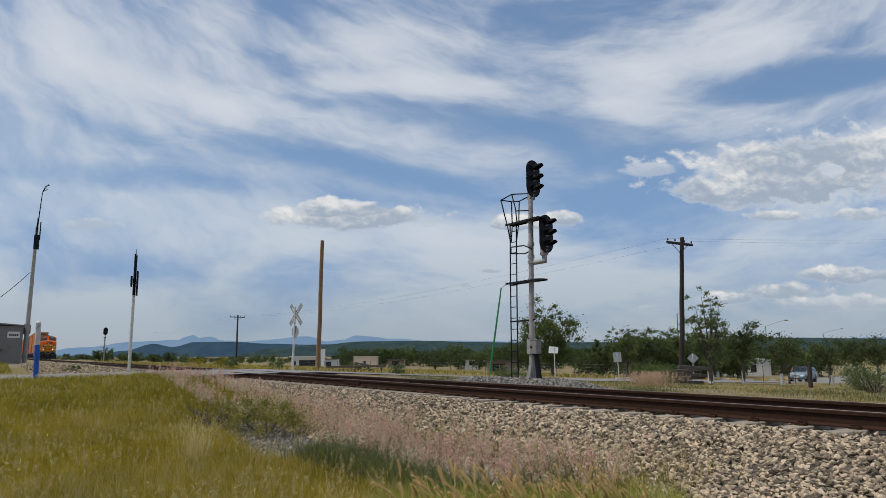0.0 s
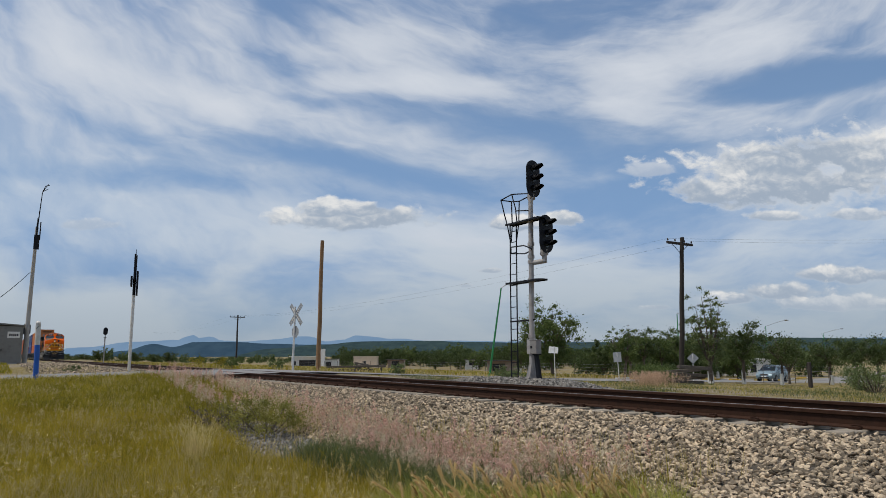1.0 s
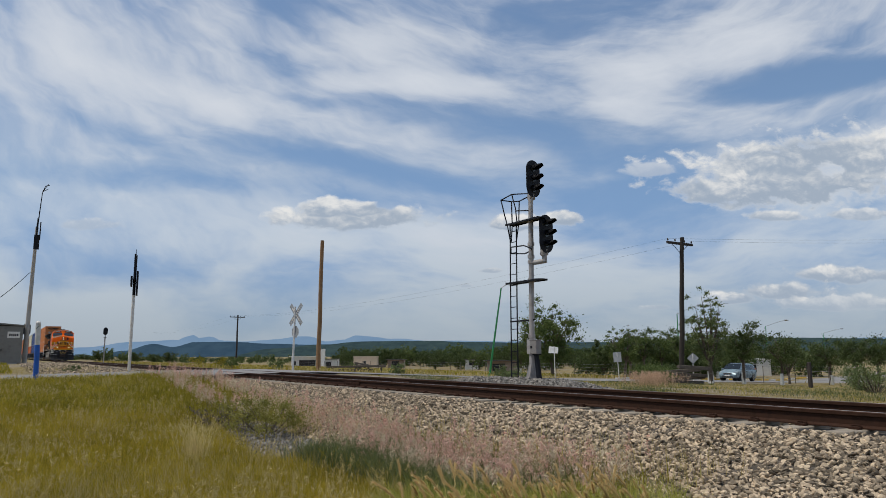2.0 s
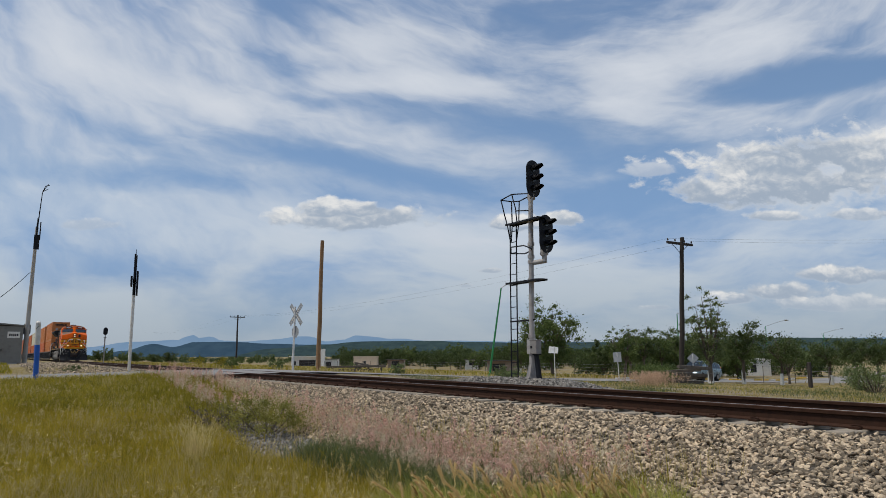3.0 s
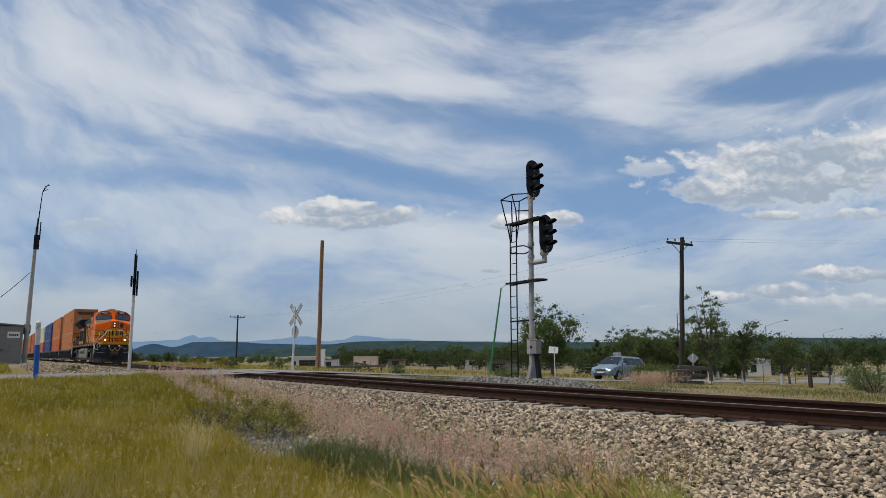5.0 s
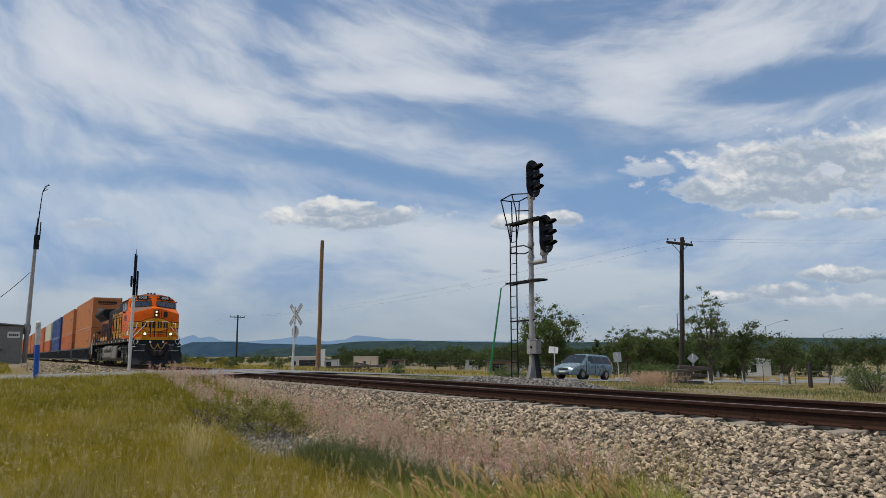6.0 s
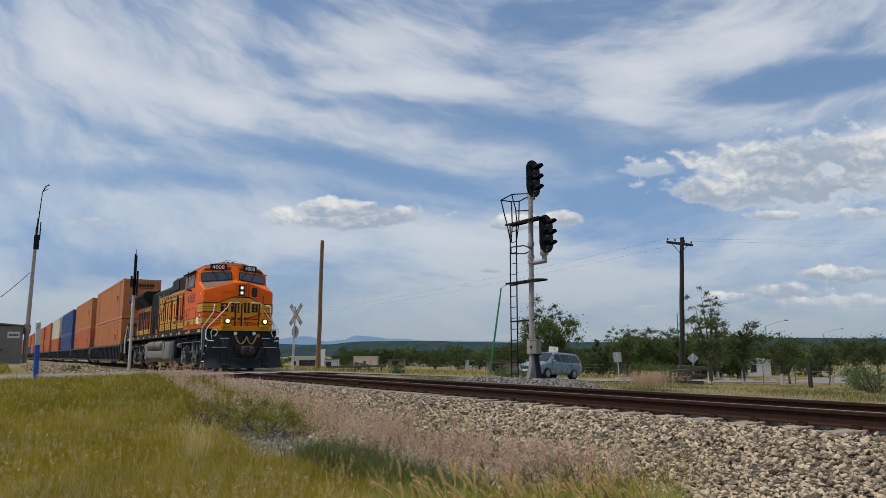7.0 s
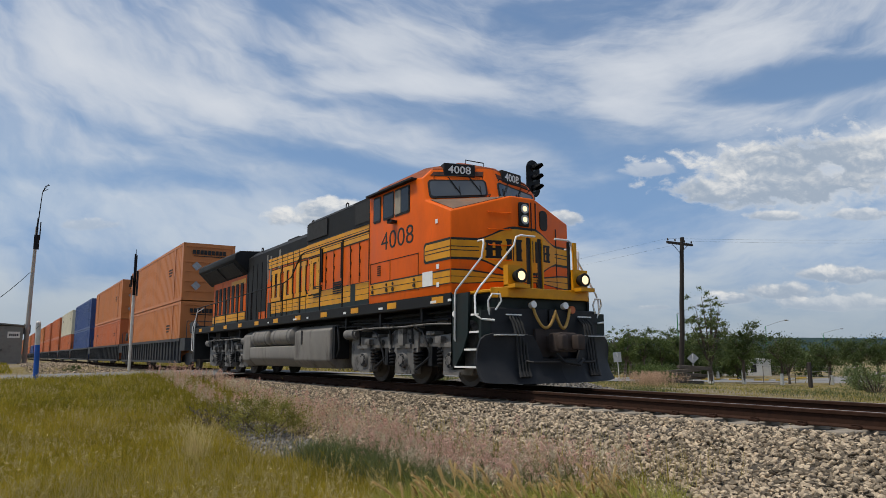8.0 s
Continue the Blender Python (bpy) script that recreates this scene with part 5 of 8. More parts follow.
def make_front():
    # pilot and step wells
    bm = bmesh.new()
    for s in (-1, 1):
        y0, y1 = sorted((s * 1.10, s * 1.14))
        box(bm, 0.0, 1.0, y0, y1, 0.35, 1.8)
        box(bm, 0.0, 0.05, *sorted((s * 1.1, s * CW)), 0.36, 1.8)
        box(bm, 0.92, 1.0, *sorted((s * 1.1, s * CW)), 0.42, 1.45)
        slab(bm, [(0.0, 0.42), (0.14, 0.42), (0.40, 0.72), (0.56, 1.02), (0.60, 1.8), (0.0, 1.8)], "y", *sorted((s * 1.49, s * CW)))
    wells = bm
    bm = bmesh.new()
    box(bm, 0.0, 0.95, -1.1, 1.1, 0.45, 1.78)
    pilot = part("pilot", bm, LOCO_GREEN, loco, "dark green pilot with step wells")
    split_parts("step_well_plate", wells, LOCO_GREEN, pilot)
    for s in (-1, 1):
        for k, (z, xa) in enumerate(((0.42, 0.10), (0.74, 0.42), (1.06, 0.58), (1.38, 0.62))):
            bm = bmesh.new()
            box(bm, xa, 0.93, *sorted((s * 1.14, s * (1.53 - 0.01 * k))), z - 0.02, z + 0.01)
            step = part("step", bm, LOCO_GREEN, pilot)
            bm = bmesh.new()
            box(bm, xa + 0.02, 0.92, *sorted((s * (1.53 - 0.01 * k), s * (1.548 - 0.01 * k))), z - 0.022, z + 0.014)
            part("step_edge", bm, WHITE, step, "white step edge")
    # end plate, angled at the sides
    bm = bmesh.new()
    for s in (-1, 1):
        slab(bm, [(1.02, s * 0.02), (1.02, s * 0.95), (0.94, s * 1.34), (1.01, s * 1.34), (1.08, s * 0.95), (1.08, s * 0.02)], "z", 0.55, 1.50)
    bevel(bm, 0.02, 1)
    part("end_plate", bm, PLOUGH, pilot)
    # snow plough: two blades meeting ahead of the coupler
    bm = bmesh.new()
    for s in (-1, 1):
        secs = []
        for y, x, hgt, foot in ((0.0, 1.42, 0.56, 0.12), (0.42, 1.37, 0.56, 0.12), (0.50, 1.36, 0.74, 0.12), (0.62, 1.33, 0.98, 0.12), (1.0, 1.22, 1.02, 0.12), (1.36, 1.10, 1.02, 0.13), (1.50, 1.04, 0.98, 0.14), (1.58, 1.01, 0.90, 0.15), (1.63, 0.99, 0.74, 0.17)):
            mid = foot + (hgt - foot) * 0.6
            prof = [(x + 0.16, foot), (x + 0.05, foot + (hgt - foot) * 0.28), (x - 0.02, mid), (x + 0.02, hgt), (x - 0.02, hgt + 0.01), (x - 0.07, mid), (x - 0.01, foot + (hgt - foot) * 0.27), (x + 0.10, foot)]
            secs.append([(px_, s * y, z) for px_, z in prof])
        loft(bm, secs)
    plow = part("snow_plough", bm, PLOUGH, loco, "black curved snow plough", smooth=50)
    for s in (-1, 1):
        bm = bmesh.new()
        box(bm, 1.05, 1.30, *sorted((s * 0.72, s * 1.35)), 0.985, 1.0)
        part("tread_edge", bm, WHITE, plow, "white tread edge")
        bm = bmesh.new()
        for k in range(4):
            y = s * (0.75 + 0.07 * k)
            pipe(bm, [(1.08, y, 1.35), (1.22, y + 0.02 * s, 1.2), (1.27, y + 0.02, 0.95), (1.33, y, 0.6), (1.40, y - 0.02, 0.32)], 0.022, 6)
            rod(bm, (1.40, y - 0.02, 0.33), (1.44, y - 0.02, 0.24), 0.035, seg=8)
        split_parts("air_hose", bm, RUBBER, pilot)
    # coupler
    bm = bmesh.new()
    box(bm, 0.95, 1.35, -0.14, 0.14, 0.72, 1.0)
    box(bm, 1.3, 1.62, -0.23, 0.23, 0.68, 1.04)
    box(bm, 1.58, 1.80, 0.06, 0.26, 0.72, 1.0)
    box(bm, 1.55, 1.74, -0.27, -0.10, 0.72, 1.0)
    bevel(bm, 0.05, 2)
    box(bm, 0.95, 1.15, -0.4, 0.4, 0.6, 1.12)
    part("coupler", bm, COUPLER, loco, "brown rusty knuckle coupler", smooth=40)
    bm = bmesh.new()
    pipe(bm, [(1.1, -0.9, 0.55), (1.5, -0.75, 0.5), (1.55, 0, 0.5), (1.5, 0.75, 0.5), (1.1, 0.9, 0.55)], 0.025, 6)
    pipe(bm, [(1.5, -0.2, 0.66), (1.6, -0.1, 0.5), (1.62, 0.25, 0.45), (1.5, 0.45, 0.55)], 0.035, 6)
    part("uncoupling_bar", bm, BLACK, pilot)
    # multiple-unit cable and its sockets
    bm = bmesh.new()
    pts = []
    for i in range(29):
        u = i / 28
        y = -0.42 + 0.92 * u
        sag = 0.34 * abs(math.sin(u * math.tau)) ** 0.8
        pts.append((1.12 + 0.1 * math.sin(u * math.pi), y, 1.52 - 0.06 * math.sin(u * math.pi) - sag))
    pipe(bm, pts, 0.03, 8)
    part("jumper_cable", bm, HOSE, pilot, "tan looped jumper cable", smooth=60)
    bm = bmesh.new()
    for y in (-0.42, 0.38):
        rod(bm, (1.05, y, 1.56), (1.15, y, 1.58), 0.06, 0.07, 14)
    split_parts("jumper_socket", bm, WHITE, pilot)
    bm = bmesh.new()
    rod(bm, (1.05, 0.58, 1.5), (1.12, 0.58, 1.5), 0.075, seg=14)
    part("red_cap", bm, CONT_B, pilot)
    bm = bmesh.new()
    for y in (-0.86, 0.92):
        box(bm, 1.08, 1.095, y - 0.18, y + 0.18, 1.36, 1.385)
    rod(bm, (0.1, -CW - 0.006, 1.42), (0.1, -CW, 1.42), 0.055, seg=16)
    part("stencil_plate", bm, WHITE, pilot)
    # yellow front platform with gates and ditch lights
    bm = bmesh.new()
    slab(bm, [(0.2, -1.24), (0.75, -1.24), (1.08, -0.95), (1.08, 0.95), (0.75, 1.24), (0.2, 1.24)], "z", 1.80, 1.86)
    slab(bm, [(0.9, -1.24), (1.12, -1.0), (1.12, 1.0), (0.9, 1.24), (0.86, 1.22), (1.08, 0.97), (1.08, -0.97), (0.86, -1.22)], "z", 1.69, 1.885)
    bevel(bm, 0.01, 1)
    plat = part("front_platform", bm, YELLOW, loco, "yellow end platform")
    for s in (-1, 1):
        bm = bmesh.new()
        box(bm, 0.98, 1.12, *sorted((s * 0.62, s * 1.0)), 1.90, 2.30)
        box(bm, 0.98, 1.32, *sorted((s * 0.64, s * 1.0)), 1.86, 1.93)
        part("lamp_bracket", bm, YELLOW, plat)
        bm = bmesh.new()
        rod(bm, (1.10, s * 0.80, 2.09), (1.27, s * 0.80, 2.09), 0.10, 0.135, 20)
        ditch = part("ditch_light", bm, BLACK, plat, "round ditch light, lit")
        bm = bmesh.new()
        rod(bm, (1.262, s * 0.80, 2.09), (1.282, s * 0.80, 2.09), 0.095, 0.075, 20)
        part("lamp_lens", bm, LAMP, ditch, "lit ditch light lens")
    for y, w, mat in ((-0.43, 0.028, BLACK), (-0.36, 0.016, YELLOW), (-0.16, 0.028, BLACK), (-0.09, 0.016, YELLOW), (0.60, 0.024, BLACK), (0.76, 0.04, YELLOW)):
        bm = bmesh.new()
        box(bm, 1.0, 1.05, y - w, y + w, 1.86, 2.86)
        part("gate_post", bm, mat, plat)
    for s in (-1, 1):
        bm = bmesh.new()
        pipe(bm, [(0.34, s * 1.12, 2.84), (0.62, s * 1.20, 2.82), (0.66, s * 1.22, 2.74), (0.62, s * 1.24, 2.48), (0.22, s * 1.57, 1.86), (0.19, s * 1.57, 1.76), (0.17, s * 1.57, 0.95), (0.14, s * 1.53, 0.9)], 0.02, 8)
        pipe(bm, [(1.02, s * 0.25, 2.90), (1.02, s * 0.60, 2.90), (1.0, s * 0.70, 2.86), (0.98, s * 0.74, 2.70), (0.86, s * 1.48, 1.86), (0.84, s * 1.56, 1.72), (0.86, s * 1.57, 1.36), (1.0, s * 1.52, 1.28), (1.08, s * 1.3, 1.26)], 0.02, 8)
        pipe(bm, [(0.98, s * 1.35, 1.35), (1.06, s * 1.42, 1.62), (1.1, s * 1.36, 1.74), (1.12, s * 1.20, 1.74), (1.10, s * 1.15, 1.62), (1.05, s * 1.25, 1.45)], 0.018, 8)
        split_parts("handrail", bm, WHITE, plat, "white bent pipe handrail", smooth=60)


def make_walkway_rails():
    for s in (-1, 1):
        y = s * (CW - 0.04)
        bm = bmesh.new()
        pipe(bm, [(-20.75, y, 2.72), (-15.0, y, 2.80), (-9.6, y, 2.88), (-8.95, y, 3.0), (-8.2, y, 3.58), (-7.9, y, 3.62), (-3.7, y, 3.62)], 0.021, 7)
        rail = part("walkway_handrail", bm, BLACK, loco, "black walkway handrail on posts", smooth=60)
        for x in (-20.7, -19.3, -17.7, -16.1, -14.5, -12.9, -11.3, -9.7, -8.2, -6.7, -5.2):
            top = 2.72 + (x + 20.7) * 0.0145 if x < -9 else 3.6
            bm = bmesh.new()
            rod(bm, (x, y, 1.84), (x, y, top), 0.021, seg=7)
            part("stanchion", bm, BLACK, rail, smooth=60)
        bm = bmesh.new()
        pipe(bm, [(-20.8, s * 1.2, 2.75), (-21.0, s * 1.4, 2.6), (-21.2, s * 1.56, 1.9), (-21.2, s * 1.56, 0.9), (-21.1, s * 1.5, 0.85)], 0.02, 7)
        pipe(bm, [(-20.6, s * 1.5, 2.7), (-20.75, s * 1.56, 2.2), (-20.85, s * 1.57, 1.6), (-20.85, s * 1.57, 0.9)], 0.02, 7)
        split_parts("handrail", bm, WHITE, loco, smooth=60)
    bm = bmesh.new()
    box(bm, -21.3, -20.9, -1.5, 1.5, 0.5, 1.85)
    box(bm, -21.9, -21.3, -0.18, 0.18, 0.72, 1.02)
    part("rear_pilot", bm, SOOT, loco)


make_cab()
make_hood()
make_frame()
make_bogie(-2.35, "front_bogie")
make_bogie(-16.4, "rear_bogie")
make_front()
make_walkway_rails()

# ---- well cars and containers ----
cars = []
car_wheels = []


def container_mesh(mat, bars):
    """A long steel box with pressed side ribs, rails and corner castings."""
    L, W, H = 16.15, 1.295, 2.93
    bm = bmesh.new()
    pts = []
    n = 46
    for i in range(n):
        x = -L + 0.25 + (L - 0.5) * i / n
        d = (L - 0.5) / n
        pts += [(x, -W + 0.03), (x + d * 0.62, -W + 0.03), (x + d * 0.70, -W + 0.012), (x + d * 0.92, -W + 0.012)]
    other = [(x, -y) for x, y in reversed(pts)]
    slab(bm, pts + [(-0.06, -W + 0.03), (-0.06, W - 0.03)] + other + [(-L + 0.06, W - 0.03), (-L + 0.06, -W + 0.03)], "z", 0.12, H - 0.1)
    for x0, x1 in ((-0.16, 0), (-L, -L + 0.16), (-2.0, -1.86), (-L + 1.86, -L + 2.0)):
        for s in (-1, 1):
            box(bm, x0, x1, *sorted((s * (W - 0.14), s * W)), 0, H)
    for s in (-1, 1):
        box(bm, -L, 0, *sorted((s * (W - 0.08), s * (W - 0.002))), 0.002, 0.16)
        box(bm, -L, 0, *sorted((s * (W - 0.08), s * (W - 0.002))), H - 0.13, H - 0.002)
    for x0, x1 in ((-0.1, -0.003), (-L + 0.003, -L + 0.1)):
        box(bm, x0, x1, -W + 0.1, W - 0.1, 0.004, 0.2)
        box(bm, x0, x1, -W + 0.1, W - 0.1, H - 0.2, H - 0.004)
        for k in range(4):
            z = 0.45 + 0.5 * k
            box(bm, x0 + 0.01, x1 + 0.0, -W + 0.12, W - 0.12, z, z + 0.1)
    return mesh_of("shell", bm, mat)


def bars_mesh(bars):
    out = []
    for kind, a, b, c, d in bars:
        bm = bmesh.new()
        if kind == "end":
            box(bm, 0.0, 0.008, a, b, c, d)
        else:
            box(bm, a, b, -1.287, -1.268, c, d)
        out.append(mesh_of("lettering_bar", bm, RUBBER))
    return out


ENDBARS = [("end", -0.85 + 0.19 * k, -0.70 + 0.19 * k, 2.36 + 0.0 * k, 2.58) for k in range(9)] + [("end", -0.8, 0.75, 2.25, 2.29), ("side", -3.4, -2.6, 1.75, 1.83), ("side", -3.4, -2.6, 1.6, 1.68), ("side", -3.3, -2.8, 1.45, 1.53)]
PLAINBARS = [("side", -3.2, -2.4, 1.9, 1.98), ("side", -3.2, -2.6, 1.75, 1.82), ("side", -13.6, -13.0, 1.9, 2.1)]
shells = {}
for key, mat in (("a", CONT_A), ("b", CONT_B), ("c", CONT_BLUE), ("d", CONT_WHITE)):
    shells[key] = (container_mesh(mat, None), bars_mesh(ENDBARS if key in "a" else PLAINBARS))
CONT_WORDS = {"a": "weathered orange long freight container with dark lettering bars", "b": "red-orange ribbed freight container on a well car",
              "c": "dark blue ribbed freight container on a well car", "d": "cream-white freight container with ribbed sides"}


def make_container(key, off, z):
    ob = thing("container", pose(-11.35 + off, 0, z), CONT_WORDS[key], "container", "double-stacked containers")
    o = new("shell", shells[key][0])
    o.parent = ob
    if off > -150:
        for me in shells[key][1]:
            o = new("lettering_bar", me)
            o.parent = ob
    if key == "a":
        for zz in (0.75, 1.75):
            o = new("placard", placard)
            o.parent = ob
            o.matrix_basis = pose(0.012, -0.62, zz, 0, 0, 0)
    cars.append((ob, off, z))


bm = bmesh.new()
slab(bm, [(0, -0.24), (0.24, 0), (0, 0.24), (-0.24, 0)], "x", -0.01, 0.004)
placard = mesh_of("placard", bm, SIGN_GREY)


def well_car_meshes():
    L = 19.4
    out = []
    bm = bmesh.new()
    for s in (-1, 1):
        box(bm, -16.9 - 0.9, 0.75, *sorted((s * 1.32, s * 1.36)), 0.36, 1.40)
        box(bm, -17.8, 0.75, *sorted((s * 1.30, s * 1.45)), 1.36, 1.50)
        box(bm, -17.8, 0.75, *sorted((s * 1.30, s * 1.45)), 0.30, 0.42)
        for k in range(24):
            x = -17.6 + 0.78 * k
            box(bm, x, x + 0.09, *sorted((s * 1.35, s * 1.43)), 0.42, 1.36)
    box(bm, -17.0, 0.0, -1.31, 1.31, 0.34, 0.43)
    out.append(("well_side", mesh_of("well_side", bm, WELL)))
    for x0, x1, c0, c1, xr in ((0.75, 1.75, 1.75, 2.25, 1.55), (-18.8, -17.8, -19.3, -18.8, -18.6)):
        bm = bmesh.new()
        slab(bm, [(-1.4, 0.9), (1.4, 0.9), (1.4, 1.5), (0.4, 1.5), (-0.4, 1.5), (-1.4, 1.5)], "x", x0, x1)
        out.append(("end_platform", mesh_of("end_platform", bm, WELL)))
        bm = bmesh.new()
        box(bm, min(x0, c0), max(x1, c1), -0.16, 0.16, 0.72, 0.898)
        out.append(("coupler", mesh_of("coupler", bm, COUPLER)))
        bm = bmesh.new()
        pipe(bm, [(xr, -1.3, 1.5), (xr, -1.3, 2.25), (xr, -1.25, 2.3), (xr, 1.25, 2.3), (xr, 1.3, 2.25), (xr, 1.3, 1.5)], 0.02, 6)
        out.append(("handrail", mesh_of("handrail", bm, WELL)))
    bm = bmesh.new()
    rod(bm, (1.1, -1.0, 2.0), (1.1, -0.85, 2.0), 0.28, seg=16)
    out.append(("brake_wheel", mesh_of("brake_wheel", bm, WELL)))
    bm = bmesh.new()
    box(bm, 1.0, 1.2, -0.85, 0.6, 1.5, 2.1)
    out.append(("brake_housing", mesh_of("brake_housing", bm, WELL)))
    return out


well_parts = well_car_meshes()
bm = bmesh.new()
rod(bm, (0, -0.8, 0), (0, 0.8, 0), 0.08, seg=8)
for s in (-1, 1):
    rod(bm, (0, s * 0.69, 0), (0, s * 0.83, 0), 0.46, seg=24)
wheel_small = mesh_of("wheelset", bm, WHEEL, 40)
bm = bmesh.new()
for s in (-1, 1):
    slab(bm, [(-1.2, 0.62), (-0.4, 0.78), (0.4, 0.78), (1.2, 0.62), (1.2, 0.40), (0.7, 0.36), (0.4, 0.22), (-0.4, 0.22), (-0.7, 0.36), (-1.2, 0.40)], "y", *sorted((s * 0.95, s * 1.1)))
box(bm, -0.2, 0.2, -1.0, 1.0, 0.4, 0.7)
bogie_small = mesh_of("bogie", bm, WELL)


def make_well_car(off):
    car = thing("well_car", pose(-11.35 + off, 0, 0), "dark blue-grey well car with ribbed sides", "freight car", "well cars of the train")
    for name, me in well_parts:
        o = new(name, me)
        o.parent = car
    for x in (1.2, -18.3):
        o = new("bogie", bogie_small)
        o.parent = car
        o.matrix_basis = pose(x, 0, 0)
        for dx in (-0.85, 0.85):
            w = new("wheelset", wheel_small)
            w.parent = o
            w.matrix_basis = pose(dx, 0, 0.462)
            if off > -50:
                car_wheels.append((w, dx, 0.462))
    cars.append((car, off, 0))


LOADS = ("aa", "ba", "cc", "bd", "bb", "bb", "ba", "ab", "cb", "ba", "bb", "ab", "ba", "bb", "cb")
for i, (low, high) in enumerate(LOADS):
    off = -25.1 - 20.22 * i
    make_well_car(off)
    make_container(low, off, 0.435)
    make_container(high, off, 3.41)
# ---- signals, poles, signs ----
def make_signal():
    sig = thing("railway_signal", pose(-16.59, 4.77, 0), "grey signal mast with two black three-lamp heads and a ladder", "signal")
    bm = bmesh.new()
    rod(bm, (0, 0, -0.1), (0.12, 0, 5.55), 0.085, 0.075, 16)
    for z in (1.2, 2.9, 3.45, 3.62, 4.0, 4.75):
        rod(bm, (z * 0.021, 0, z - 0.05), (z * 0.021, 0, z + 0.05), 0.105, seg=16)
    part("mast", bm, SIGNAL_GREY, sig, smooth=50)
    bm = bmesh.new()
    box(bm, -0.22, 0.22, -0.22, 0.22, -0.45, -0.09)
    rod(bm, (-0.01, 0, -0.1), (0, 0, 0.1), 0.105, 0.095, 16)
    for k in range(4):
        a = k * math.tau / 4 + 0.5
        c, d = math.cos(a), math.sin(a)
        plate(bm, [(0.08 * c, 0.08 * d, -0.095), (0.21 * c, 0.21 * d, -0.095), (0.10 * c, 0.10 * d, 0.34), (0.08 * c, 0.08 * d, 0.34)], (-d, c, 0), 0.01)
    part("mast_base", bm, SIGNAL_GREY, sig)
    bm = bmesh.new()
    loft(bm, [[(0.34, -0.06, -0.6), (0.48, -0.06, -0.6), (0.48, 0.06, -0.6), (0.34, 0.06, -0.6)], [(0.16, -0.05, 0.65), (0.27, -0.05, 0.65), (0.27, 0.05, 0.65), (0.16, 0.05, 0.65)]])
    box(bm, 0.14, 0.34, -0.09, 0.09, 0.62, 0.70)
    part("cable_duct", bm, SIGNAL_BLACK, sig)
    bm = bmesh.new()
    box(bm, 0.10, 0.40, -0.16, 0.05, 0.66, 1.06)
    box(bm, 0.088, 0.412, -0.172, 0.06, 1.05, 1.08)
    bevel(bm, 0.012, 1)
    bx = part("junction_box", bm, BOX_GREY, sig, "grey junction box with hasp")
    bm = bmesh.new()
    box(bm, 0.15, 0.22, -0.175, -0.155, 0.82, 0.90)
    part("hasp", bm, SIGNAL_BLACK, bx)
    bm = bmesh.new()
    box(bm, -0.09, 0.095, -0.11, 0.02, 0.66, 1.09)
    part("bracket", bm, SIGNAL_GREY, bx)

    def head(cx, cy, cz):
        bm = bmesh.new()
        outline = []
        for i in range(25):
            a = math.pi * i / 24
            outline.append((0.31 * math.cos(a), 0.28 + 0.31 * math.sin(a)))
        for i in range(25):
            a = math.pi + math.pi * i / 24
            outline.append((0.31 * math.cos(a), -0.28 + 0.31 * math.sin(a)))
        slab(bm, outline, "x", -0.012, 0.012)
        box(bm, -0.16, -0.012, -0.10, 0.20, -0.48, 0.48)
        board = part("signal_head", bm, SIGNAL_BLACK, sig, "black oval signal head with three hooded lamps")
        board.matrix_basis = pose(cx, cy, cz, 0, 0, 9)
        for k in (-0.33, 0.0, 0.33):
            bm = bmesh.new()
            rows = []
            for x, r in ((0.0, 0.125), (0.17, 0.118), (0.36, 0.110)):
                reach = 200 if x < 0.2 else 130
                rows.append([bm.verts.new((x, r * math.sin(radians(-reach / 2 + reach * i / 16)), k - 0.02 * x + r * math.cos(radians(-reach / 2 + reach * i / 16)))) for i in range(17)])
            for a, b in zip(rows, rows[1:]):
                for i in range(16):
                    bm.faces.new((a[i], a[i + 1], b[i + 1], b[i]))
            bmesh.ops.solidify(bm, geom=list(bm.faces), thickness=0.008)
            part("lamp_hood", bm, SIGNAL_BLACK, board, smooth=50)
            bm = bmesh.new()
            rod(bm, (0.0, 0, k), (0.03, 0, k), 0.10, 0.095, 20)
            part("lens", bm, LENS, board)
        bm = bmesh.new()
        rod(bm, (-0.1, 0, -0.66), (-0.1, 0, -0.48), 0.10, 0.12, 14)
        for k in range(6):
            a = k * math.tau / 6
            rod(bm, (-0.1 + 0.12 * math.cos(a), 0.12 * math.sin(a), -0.64), (-0.1 + 0.12 * math.cos(a), 0.12 * math.sin(a), -0.56), 0.014, seg=6)
        part("collar", bm, SIGNAL_GREY, board)

    head(0.20, 0.05, 6.06)
    head(0.56, 0.21, 4.28)
    bm = bmesh.new()
    pipe(bm, [(0.07, 0, 3.42), (0.35, 0.12, 3.44), (0.50, 0.22, 3.46), (0.47, 0.2, 3.54), (0.46, 0.2, 3.68)], 0.075, 12)
    part("head_bracket", bm, SIGNAL_GREY, sig, smooth=60)
    # platforms
    for x0, x1, z in ((-0.92, 0.70, 4.74), (-0.95, 0.70, 2.86)):
        bm = bmesh.new()
        box(bm, x0, x1, -0.22, 0.10, z, z + 0.025)
        for y in (-0.22, 0.07):
            box(bm, x0, x1, y, y + 0.03, z - 0.03, z + 0.0)
        for k in range(9):
            x = x0 + (x1 - x0) * k / 9
            box(bm, x, x + 0.02, -0.22, 0.1, z + 0.024, z + 0.035)
        part("platform", bm, SIGNAL_BLACK, sig, "dark grating platform")
    # ladder
    bm = bmesh.new()
